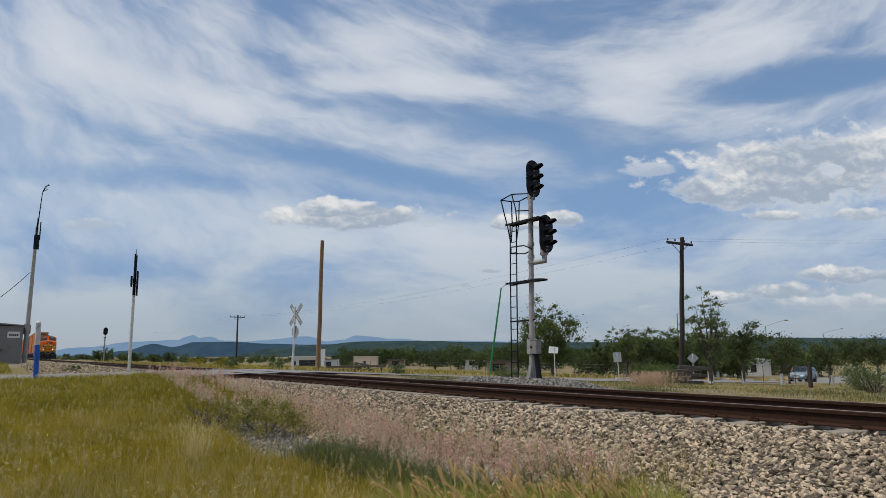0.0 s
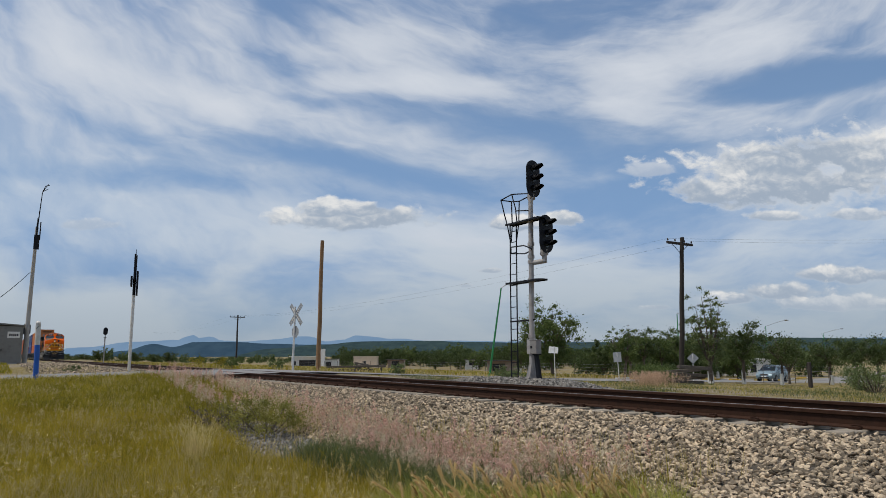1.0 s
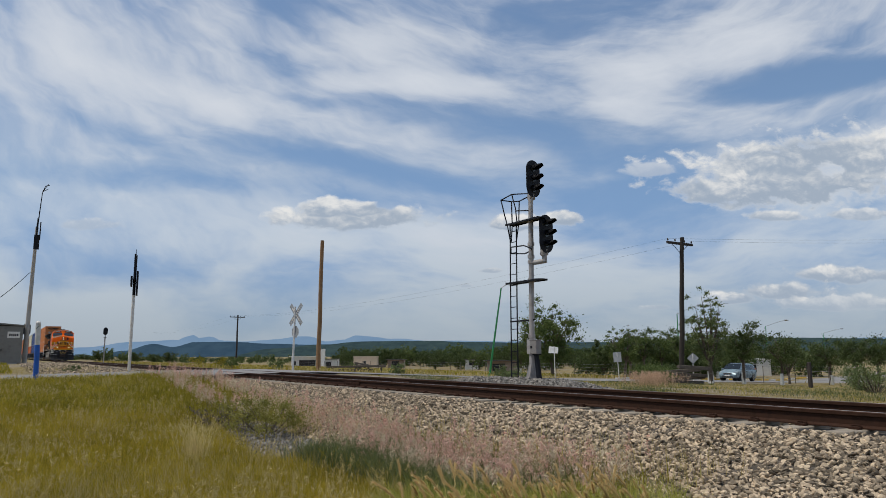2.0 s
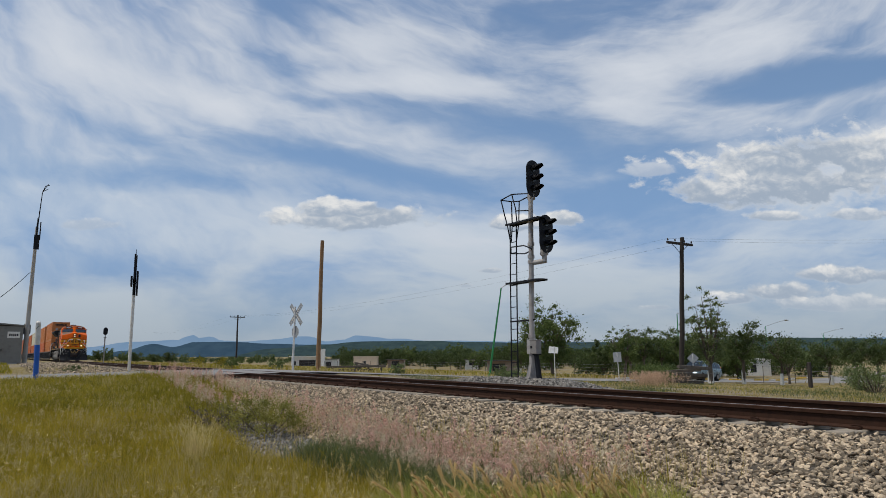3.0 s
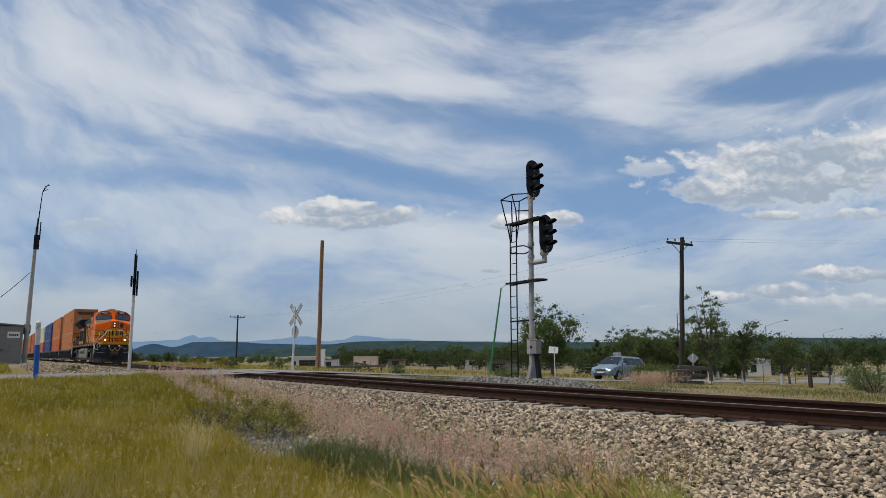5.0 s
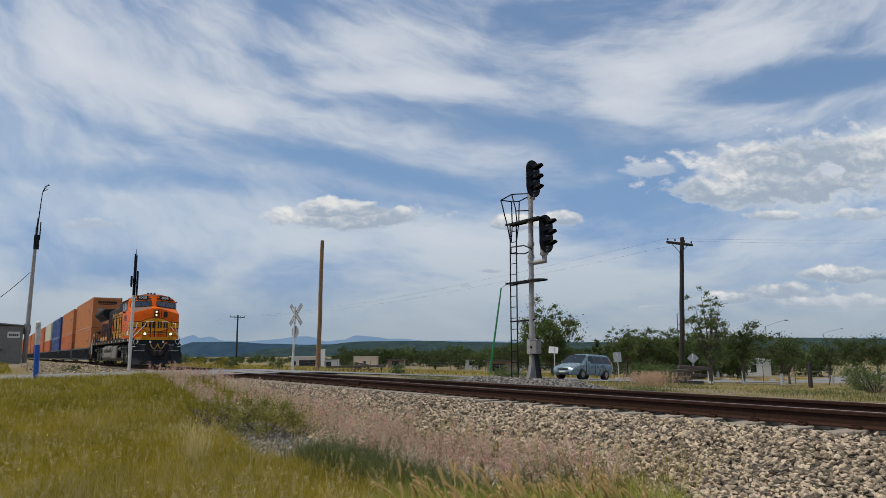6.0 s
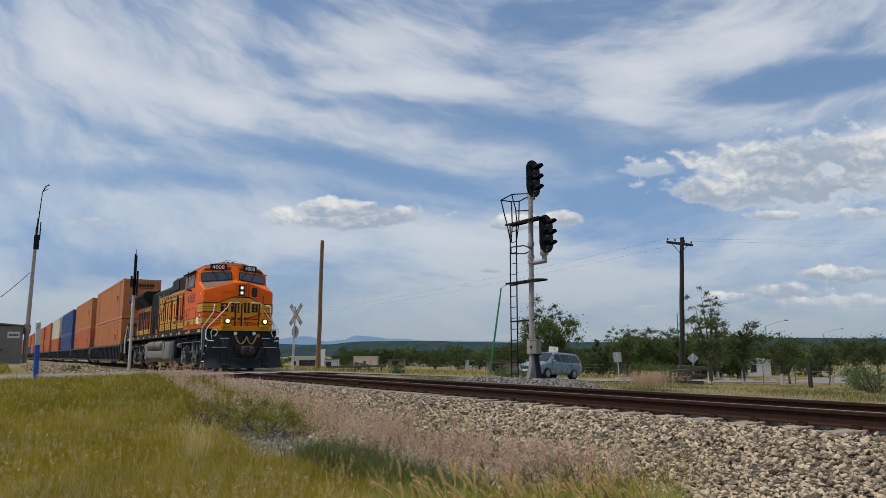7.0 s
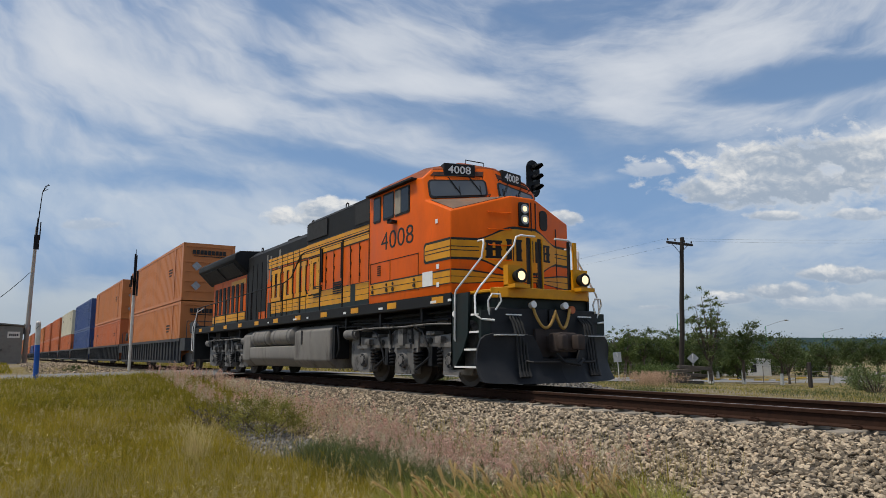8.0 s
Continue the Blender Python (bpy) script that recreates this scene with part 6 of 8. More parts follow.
    for x in (-1.0, -0.68):
        pipe(bm, [(x, 0, -0.5), (x + 0.02, 0, 2.4), (x + 0.06, 0, 4.75)], 0.022, 6)
    ladder = part("ladder", bm, SIGNAL_BLACK, sig, "dark steel ladder", smooth=60)
    for k in range(14):
        z = 0.05 + 0.345 * k
        bm = bmesh.new()
        rod(bm, (-1.0 + z * 0.012, 0, z), (-0.68 + z * 0.012, 0, z), 0.013, seg=6)
        part("rung", bm, SIGNAL_BLACK, ladder)
    # basket and stays
    bm = bmesh.new()
    pipe(bm, [(-1.20, -0.16, 5.62), (-0.62, -0.16, 5.70), (-0.05, -0.08, 5.62), (0.1, 0, 5.60)], 0.02, 6)
    pipe(bm, [(-1.20, -0.16, 5.62), (-1.12, 0.22, 5.60), (-0.72, 0.22, 5.54), (0.1, 0.05, 5.56)], 0.02, 6)
    pipe(bm, [(-1.19, -0.16, 5.62), (-1.04, -0.14, 5.1), (-0.95, -0.1, 4.74), (-0.93, 0, 4.2)], 0.02, 6)
    pipe(bm, [(-1.10, 0.2, 5.60), (-0.98, 0.12, 4.8), (-0.92, 0.02, 4.2)], 0.02, 6)
    pipe(bm, [(-0.72, 0.22, 5.54), (-0.72, 0.18, 4.8), (-0.64, 0.02, 4.25)], 0.02, 6)
    pipe(bm, [(-0.62, -0.16, 5.70), (-0.42, -0.18, 5.2), (-0.36, -0.18, 4.77)], 0.02, 6)
    pipe(bm, [(-0.40, -0.18, 5.12), (0.1, -0.06, 5.06)], 0.02, 6)
    part("basket_rail", bm, SIGNAL_BLACK, sig, "dark pipe safety basket", smooth=60)
    bm = bmesh.new()
    pipe(bm, [(-1.05, 0.1, 3.86), (-0.6, -0.25, 3.98), (0.0, -0.22, 3.96), (0.22, -0.1, 3.85), (0.08, 0.02, 3.8)], 0.022, 6)
    pipe(bm, [(-1.05, 0.1, 3.86), (-0.5, 0.22, 3.80), (0.0, 0.12, 3.84)], 0.022, 6)
    part("ladder_hoop", bm, SIGNAL_BLACK, sig, smooth=60)
    bm = bmesh.new()
    rod(bm, (-1.0, 0, 1.67), (0.15, 0, 1.68), 0.028, seg=6)
    part("ladder_stay", bm, SIGNAL_BLACK, sig)


make_signal()


def make_small_signal(name, at, top, label):
    s = thing(name, pose(at[0], at[1], at[2]), label, "signal")
    h = top - at[2]
    bm = bmesh.new()
    rod(bm, (0, 0, -0.6), (0, 0, h - 0.6), 0.07, seg=8)
    part("mast", bm, SIGNAL_GREY, s)
    bm = bmesh.new()
    slab(bm, [(y, z + h - 0.55) for y, z in rounded(0.62, 1.15, 0.3, 6)], "x", -0.1, 0.08)
    part("signal_head", bm, SIGNAL_BLACK, s)
    bm = bmesh.new()
    for x in (-0.35, -0.12):
        rod(bm, (x - 0.3, 0, -0.6), (x - 0.3, 0, h - 1.4), 0.025, seg=5)
    for k in range(9):
        rod(bm, (-0.65, 0, 0.3 + 0.35 * k), (-0.42, 0, 0.3 + 0.35 * k), 0.015, seg=5)
    box(bm, -0.7, 0.4, -0.2, 0.2, h - 1.5, h - 1.45)
    part("ladder", bm, SIGNAL_BLACK, s)


make_small_signal("railway_signal", (-119.9, 5.2, 0.0), 5.05, "distant signal mast with one black oval head")
make_small_signal("railway_signal", (-77.3, -6.6, 0.0), 3.75, "low signal with a black head behind the cabin")


def make_pole(name, base, top, r0, r1, mat, label, category="pole"):
    p = thing(name, pose(*base), label, category)
    bm = bmesh.new()
    d = Vector(top) - Vector(base)
    pts = []
    n = 10
    for i in range(n + 1):
        k = -0.08 + 1.08 * i / n
        pts.append(d * k + Vector((0.015 * math.sin(i * 1.9), 0.015 * math.cos(i * 1.3), 0)))
    rings = []
    for i, c in enumerate(pts):
        r = r0 + (r1 - r0) * i / n
        rings.append([(c.x + r * math.cos(k * math.tau / 14), c.y + r * math.sin(k * math.tau / 14), c.z) for k in range(14)])
    loft(bm, rings)
    part("shaft", bm, mat, p, smooth=50)
    return p, d


make_pole("wooden_pole", (-47.64, 10.68, -0.45), (-46.5, 10.3, 8.82), 0.17, 0.13, WOOD_TAN, "tall bare tan wooden pole by the crossing")

POLE_TOP = {}


def make_utility_pole(base, top, arm, label, key):
    p, d = make_pole("utility_pole", base, top, 0.17, 0.12, WOOD_DARK, label, "utility pole")
    bm = bmesh.new()
    z = d.z - 0.35
    x = d.x * z / d.z
    y = d.y * z / d.z
    box(bm, x - 0.20, x - 0.09, y - arm, y + arm, z - 0.07, z + 0.07)
    a = part("cross_arm", bm, WOOD_DARK, p)
    bm = bmesh.new()
    for s in (-1, 1):
        rod(bm, (x - 0.14, y + s * 0.75, z - 0.03), (x - 0.14, y, z - 0.6), 0.02, seg=5)
    part("arm_brace", bm, WOOD_DARK, a)
    spots = []
    for s in (-1, -0.4, 0.4, 1):
        bm = bmesh.new()
        c = Vector((x - 0.145, y + s * (arm - 0.08), z + 0.07))
        rod(bm, c, c + Vector((0, 0, 0.08)), 0.015, seg=6)
        rod(bm, c + Vector((0, 0, 0.06)), c + Vector((0, 0, 0.17)), 0.05, 0.035, 10)
        part("insulator", bm, WOOD_DARK, a)
        spots.append(Vector(base) + c + Vector((0, 0, 0.16)))
    POLE_TOP[key] = spots


make_utility_pole((-28.3, 25.95, -1.35), (-27.35, 25.5, 7.59), 1.15, "dark weathered utility pole with a cross arm", "near")
make_utility_pole((-126.5, 27.5, -1.3), (-125.6, 27.2, 7.85), 1.35, "distant dark utility pole with a cross arm", "far")


def make_wires():
    bm = bmesh.new()
    for i in (0, 3):
        a, b = POLE_TOP["far"][i], POLE_TOP["near"][i]
        for p, q, sag in ((a, b, 1.2), (b, b + Vector((22, 30, 0.5)), 0.5), (a, a + Vector((-100, 2, 0)), 1.2)):
            pipe(bm, [p.lerp(q, k / 12) - Vector((0, 0, sag * 4 * (k / 12) * (1 - k / 12))) for k in range(13)], 0.0035, 4)
    tagged(part("overhead_wire", bm, SIGNAL_BLACK), "thin dark overhead wires between the poles", "wire", kind="stuff")


make_wires()


def make_radio_mast():
    m = thing("radio_mast", pose(-68.3, -6.88, 0), "leaning grey pole with a thin whip antenna on top", "mast")
    bm = bmesh.new()
    rod(bm, (0, 0, -0.6), (2.05, 0.06, 11.3), 0.20, 0.115, 12)
    part("shaft", bm, CONCRETE, m, smooth=50)
    bm = bmesh.new()
    rod(bm, (2.1, 0.06, 10.6), (2.65, 0.22, 14.1), 0.045, 0.035, 6)
    rod(bm, (2.2, 0.06, 11.0), (2.32, 0.1, 12.0), 0.075, seg=8)
    pipe(bm, [(2.65, 0.22, 14.1), (2.85, 0.4, 14.65), (3.0, 0.7, 14.75)], 0.03, 5)
    pipe(bm, [(2.6, 0.22, 14.2), (2.75, 0.6, 14.45)], 0.03, 5)
    rod(bm, (2.8, 0.3, 14.3), (2.98, 0.6, 14.8), 0.03, seg=5)
    part("antenna", bm, SIGNAL_BLACK, m)
    bm = bmesh.new()
    box(bm, 2.15, 2.35, -0.1, 0.3, 9.4, 10.6)
    rod(bm, (2.25, 0.3, 10.2), (2.25, 0.3, 11.7), 0.05, seg=6)
    part("antenna_bracket", bm, SIGNAL_BLACK, m)
    bm = bmesh.new()
    p, q = Vector((1.45, -0.1, 7.6)), Vector((-2.0, -5.2, 3.4))
    pipe(bm, [p.lerp(q, k / 8) - Vector((0, 0, 0.5 * 4 * (k / 8) * (1 - k / 8))) for k in range(9)], 0.025, 5)
    part("cable", bm, SIGNAL_BLACK, m)


CONCRETE = material("concrete_pole", (0.40, 0.375, 0.345), 0.85, vary=0.15, scale=3, bump=0.1)
make_radio_mast()


def make_cabin():
    c = thing("signal_cabin", pose(-65.0, -7.2, 0.05, 0, 0, 0), "grey sheet-metal equipment cabin with a small white sign", "cabin")
    bm = bmesh.new()
    box(bm, -3.2, 0, -2.6, 0, 0, 3.0)
    bevel(bm, 0.03, 1)
    body = part("body", bm, CABIN, c)
    bm = bmesh.new()
    slab(bm, [(-2.75, 3.18), (0.12, 2.98), (0.12, 3.08), (-2.75, 3.30)], "x", -3.3, 0.12)
    part("roof", bm, CABIN, c)
    bm = bmesh.new()
    box(bm, -3.3, 0.1, -2.7, 0.1, -0.5, 0.06)
    part("footing", bm, CONCRETE, c)
    bm = bmesh.new()
    box(bm, 0.0, 0.03, -1.05, -0.2, 2.05, 2.55)
    sign = part("sign", bm, SIGN_WHITE, body, "white sign with dark bars")
    for k in range(5):
        bm = bmesh.new()
        box(bm, 0.03, 0.036, -0.93 + 0.13 * k, -0.84 + 0.13 * k, 2.2, 2.38)
        part("sign_bar", bm, SIGNAL_BLACK, sign)
    bm = bmesh.new()
    box(bm, 0.0, 0.025, -2.3, -1.3, 0.1, 2.2)
    door = part("door", bm, CABIN, body)
    bm = bmesh.new()
    box(bm, 0.025, 0.06, -1.42, -1.36, 1.0, 1.2)
    part("handle", bm, SIGNAL_BLACK, door)


make_cabin()


def make_marker_post():
    z0 = land_z(-24, -7.87)
    m = thing("marker_post", pose(-24.0, -7.87, z0), "leaning round marker post, blue below and white above", "post")
    top = Vector((0.25, -0.06, 1.68 - z0))
    for name, a, b, mat in (("blue_sleeve", -0.1, 0.62, BLUE), ("white_cap", 0.62, 0.97, SIGN_WHITE)):
        bm = bmesh.new()
        rod(bm, top * a, top * b, 0.072, seg=16)
        if name == "white_cap":
            rod(bm, top * b, top * (b + 0.02), 0.072, 0.05, 16)
            rod(bm, top * (b + 0.02), top * (b + 0.03), 0.05, 0.01, 16)
        ob = part(name, bm, mat, m, smooth=50)
    bm = bmesh.new()
    for k in range(4):
        c = top * (0.87 + 0.02 * k) + Vector((0.05, -0.05 + 0.03 * k, 0))
        rod(bm, c, c + Vector((0.03, 0, 0)), 0.012, seg=6)
    part("dark_spot", bm, SIGNAL_BLACK, ob)


make_marker_post()


def make_crossbuck(base, top, turn, label, octagon):
    s = thing("crossing_sign", pose(*base), label, "road sign")
    d = Vector(top) - Vector(base)
    bm = bmesh.new()
    rod(bm, d * -0.12, d, 0.055, 0.05, 10)
    part("post", bm, SIGN_WHITE, s)
    frame_at = pose(d.x, d.y, d.z - 0.42, 0, 0, turn)
    for a in (45, -45):
        bm = bmesh.new()
        box(bm, -0.75, 0.75, 0.05 + (0.012 if a > 0 else 0), 0.06 + (0.012 if a > 0 else 0), -0.13, 0.13)
        b = part("blade", bm, SIGN_GREY, s, "weathered grey back of a crossing blade")
        b.matrix_basis = frame_at @ Matrix.Rotation(radians(a), 4, "Y")
        bm = bmesh.new()
        box(bm, -0.5, 0.5, 0.038, 0.05, -0.02, 0.02)
        part("stiffener", bm, SIGN_WHITE, b)
    if octagon:
        bm = bmesh.new()
        slab(bm, [(0.33 * math.cos(radians(22.5 + 45 * k)), 0.33 * math.sin(radians(22.5 + 45 * k))) for k in range(8)], "y", 0.05, 0.06)
        b = part("stop_plate", bm, SIGN_GREY, s, "grey back of an octagonal plate")
        b.matrix_basis = pose(d.x * 0.7, d.y * 0.7, d.z - 1.35, 0, 0, turn)


make_crossbuck((-36.56, 4.66, -0.15), (-36.08, 4.53, 3.25), 13.8, "railway crossing crossbuck seen from behind on a white post", True)


def make_edge_sign():
    s = thing("crossing_sign", pose(-38.45, -3.21, -0.18), "slim white post, boards coloured black for shade, seen nearly edge-on", "road sign")
    d = Vector((0.92, -0.13, 5.83))
    bm = bmesh.new()
    rod(bm, d * -0.06, d * 0.66, 0.075, seg=10)
    part("post", bm, SIGN_WHITE, s)
    # upper post and boards take black to imitate their unlit side
    bm = bmesh.new()
    rod(bm, d * 0.62, d * 1.0, 0.07, seg=10)
    rod(bm, d * 1.0, d * 1.05, 0.012, seg=5)
    part("upper_post", bm, SIGNAL_BLACK, s)
    for k, (z0, z1, off) in enumerate(((4.55, 5.85, -0.02), (3.85, 5.0, 0.13), (4.3, 4.75, -0.14))):
        c = d * ((z0 + z1) / 2 / 5.83)
        bm = bmesh.new()
        box(bm, -0.55, 0.55, -0.045, 0.045, -(z1 - z0) / 2, (z1 - z0) / 2)
        b = part("board", bm, SIGNAL_BLACK, s)
        b.matrix_basis = pose(c.x, c.y + off, c.z, 0, 0, 171)


make_edge_sign()


def make_road_sign(base, top, outline, turn, mat, label, tilt=0):
    s = thing("road_sign", pose(*base), label, "road sign")
    d = Vector(top) - Vector(base)
    bm = bmesh.new()
    rod(bm, d * -0.3, d, 0.035, seg=8)
    part("post", bm, SIGN_WHITE, s)
    bm = bmesh.new()
    slab(bm, outline, "y", 0.03, 0.045)
    b = part("plate", bm, mat, s)
    b.matrix_basis = pose(d.x, d.y, d.z - 0.35, 0, tilt, turn)


SQUARE = [(-0.34, -0.42), (0.34, -0.42), (0.34, 0.42), (-0.34, 0.42)]
DIAMOND = [(0, -0.5), (0.5, 0), (0, 0.5), (-0.5, 0)]
make_road_sign((-43.42, 36.53, -1.55), (-43.24, 36.19, 0.75), SQUARE, 30, SIGN_GREY, "grey back of a rectangular road sign on a thin post", -4)
make_road_sign((-41.3, 43.57, -1.75), (-41.1, 43.39, 0.62), DIAMOND, 40, SIGN_GREY, "grey back of a diamond warning sign on a post")
make_road_sign((-44.8, 30.5, -1.3), (-44.6, 30.3, 1.35), [(-0.50, -0.26), (0.32, -0.26), (0.32, 0.26), (-0.45, 0.30)], 35, WHITE, "small white rectangular plate on a thin white post", 3)


def make_street_lamp(base, top, tip, mat, label):
    s = thing("street_lamp", pose(*base), label, "street lamp", "street lamps along the road")
    b, t, e = Vector(base), Vector(top), Vector(tip)
    bm = bmesh.new()
    rod(bm, Vector((0, 0, -0.3)), t - b, 0.10, 0.06, 10)
    part("post", bm, mat, s)
    bm = bmesh.new()
    pipe(bm, [t - b, (t - b).lerp(e - b, 0.5) + Vector((0, 0, 0.1)), (t - b).lerp(e - b, 0.85) + Vector((0, 0, 0.05)), e - b], 0.045, 6)
    part("arm", bm, SIGN_GREY, s)
    bm = bmesh.new()
    d = (e - t).normalized()
    d.z = 0
    rod(bm, e - b - d * 0.1, e - b + d * 0.65, 0.16, 0.10, 8)
    part("lamp_head", bm, SIGN_GREY, s)


make_street_lamp((-47.72, 25.82, -1.2), (-46.25, 26.14, 6.12), (-45.8, 26.79, 6.45), GREEN, "leaning bright green street lamp post")
make_street_lamp((-64.73, 70.62, -2.8), (-64.73, 70.62, 6.14), (-63.0, 73.0, 7.3), GREEN, "green street lamp with a curved arm among trees")
make_street_lamp((-87.24, 125.7, -3.1), (-87.24, 125.7, 6.24), (-84.9, 129.1, 7.5), GREEN, "green street lamp with a curved arm behind the trees")
make_street_lamp((-108.4, 184.9, -3.1), (-108.4, 184.9, 6.2), (-105.6, 188.9, 7.4), GREEN, "distant green street lamp behind the trees")
make_street_lamp((-136.2, 265.8, -3.1), (-136.2, 265.8, 5.95), (-134.2, 268.5, 7.5), GREEN, "far green street lamp behind the trees")


# ---- buildings and small things in the distance ----
VIEW_TURN = 57.6


def make_building(at, w, dpt, h, wall, roof, label, openings, over=0.25, turn=VIEW_TURN):
    b = thing("building", pose(*at, 0, 0, turn), label, "building")
    bm = bmesh.new()
    box(bm, -w / 2, w / 2, 0, dpt, -0.8, h)
    wl = part("wall", bm, wall, b)
    bm = bmesh.new()
    box(bm, -w / 2 - over, w / 2 + over, -over, dpt + over, h, h + 0.18)
    part("roof", bm, roof, b)
    # near-black panels on the solid wall stand in for shaded interiors
    for x0, x1, z0, z1 in openings:
        bm = bmesh.new()
        box(bm, x0, x1, -0.02, 0.1, z0, z1)
        part("opening", bm, INTERIOR_SHADE, wl)
    return b


make_building((-183.3, 80.8, -2.9), 6.7, 5, 3.1, BUILD_TAN, BUILD_TAN, "tan flat-roofed block building", ((-0.5, 0.3, 0, 1.9),), 0.05)
make_building((-169.6, 83.4, -2.8), 4.6, 4, 2.1, BUILD_BROWN, ROOF_DARK, "low brown shelter with a dark flat roof", ((-1.2, 0.9, 0.3, 1.9),), 0.5)
make_building((-172.7, 58.6, -2.6), 7.4, 6, 2.9, BUILD_WHITE, BUILD_WHITE, "long low white building, its open porch a panel coloured as shade", ((-1.6, 2.6, 0.2, 2.1), (-3.2, -2.4, 0.8, 1.8)), 0.5)
make_building((-167.7, 60.9, -2.6), 1.5, 1.2, 4.7, BUILD_WHITE, BUILD_WHITE, "slim white rendered tower block", (), 0.02)
make_building((-173.0, 65.6, -2.6), 3.6, 4, 2.2, BUILD_WHITE, ROOF_DARK, "small grey-white rendered house", ((-1.2, 0.2, 0.4, 1.6),), 0.2)
make_building((-150.0, 95.0, -2.8), 3.4, 3, 2.2, BUILD_WHITE, ROOF_DARK, "white kiosk among the trees", ((-0.8, 0.8, 0.8, 1.8),), 0.3)
make_building((-150.0, 118.0, -2.9), 10.0, 6, 2.2, BUILD_WHITE, ROOF_DARK, "low white house behind trees", ((-3.5, -2.2, 0.4, 1.6), (-0.7, 0.7, 0.4, 1.6), (2.4, 3.6, 0.4, 1.6)), 0.4)
make_building((-112.0, 76.0, -2.8), 5.6, 4, 2.2, BUILD_BROWN, ROOF_DARK, "brown shelter with a flat roof behind the signal", ((-2.0, 0.5, 0.3, 1.7),), 0.8)
make_building((-75.0, 100.0, -3.0), 9.0, 5, 2.6, BUILD_WHITE, BUILD_WHITE, "long white wall and building behind the trees", ((-3, -2, 0.5, 1.8), (1, 2, 0.5, 1.8)), 0.1)


def make_timber_pile():
    z0 = land_z(-55.4, 17.4)
    for k, (x, y, z, L, w, h, rx, rz) in enumerate(((-56.2, 16.6, 0.45, 3.0, 0.3, 0.16, 0, 62), (-54.7, 18.4, 0.5, 2.6, 0.3, 0.18, 0, 58), (-55.2, 17.9, 0.66, 1.5, 0.3, 0.14, 11, 58), (-55.7, 17.1, 0.2, 3.6, 0.25, 0.14, 0, 60))):
        bm = bmesh.new()
        box(bm, -L / 2, L / 2, -w / 2, w / 2, -h / 2, h / 2)
        bevel(bm, 0.02, 1)
        if z > 0.3:
            for sx in (-0.35, 0.35):
                box(bm, L * sx - 0.08, L * sx + 0.08, -0.1, 0.1, -z - 0.1, 0)
        ob = part("timber", bm, WOOD_WEATHERED)
        ob.matrix_basis = pose(x, y, z0 + z, 0, rx, rz)
        tagged(ob, "weathered grey timber beam lying on supports", "timber", "timber beams by the track")
    zz = land_z(-24.6, 22.5)
    for k in range(5):
        bm = bmesh.new()
        box(bm, -0.95, 0.95, -0.11, 0.11, -0.09, 0.09)
        bevel(bm, 0.015, 1)
        ob = part("sleeper_timber", bm, WOOD_WEATHERED)
        ob.matrix_basis = pose(-25.2 + 0.12 * k * (-1) ** k, 22.6 + 0.1 * (k % 2), zz + 0.12 + 0.19 * k, 0, 4 * (-1) ** k, 62 + 9 * (-1) ** k)
        tagged(ob, "old dark wooden sleeper in a loose stack", "timber", "stack of old sleepers")


make_timber_pile()


def make_fence():
    f = thing("fence", pose(0, 0, 0), "thin wire fence on slim posts beyond the track", "fence")
    pts = []
    for i in range(46):
        x = -150 + 2.9 * i
        y = 47 + 0.2 * math.sin(i)
        if abs(road_q(x, y)) < 6:
            continue
        pts.append(Vector((x, y, land_z(x, y))))
    for c in pts:
        bm = bmesh.new()
        rod(bm, c - Vector((0, 0, 0.2)), c + Vector((0, 0, 1.45)), 0.03, seg=6)
        part("post", bm, WOOD_WEATHERED, f)
    bm = bmesh.new()
    for a, b in zip(pts, pts[1:]):
        if (b - a).length < 4:
            for h in (0.35, 0.7, 1.05, 1.4):
                rod(bm, a + Vector((0, 0, h)), b + Vector((0, 0, h)), 0.006, seg=4, caps=False)
    tagged(part("wire", bm, SIGN_GREY, f), kind="stuff")
    z0 = land_z(-20.8, 26.7)
    p = thing("fence_post", pose(-20.8, 26.7, z0), "dark squared timber fence post", "post")
    bm = bmesh.new()
    box(bm, -0.085, 0.085, -0.085, 0.085, -0.2, 1.3)
    bevel(bm, 0.02, 1)
    part("shaft", bm, WOOD_DARK, p)
    # yellow and white kerb along the road
    k = thing("kerb", pose(0, 0, 0), "painted yellow and white roadside kerb", "kerb", "", "structure")
    for i in range(22):
        y = 44 + 2.6 * i
        s = y / ROAD_DIR.y
        c = ROAD_AT + ROAD_DIR * s + ROAD_OUT * -6.5
        bm = bmesh.new()
        box(bm, -1.25, 1.25, -0.09, 0.09, -0.2, 0.17)
        ob = part("kerb_stone", bm, KERB_YELLOW if i % 3 else SIGN_WHITE, k)
        ob.matrix_basis = pose(c.x, c.y, road_z(y) - 0.02, 0, 0, math.degrees(math.atan2(ROAD_DIR.y, ROAD_DIR.x)))


make_fence()
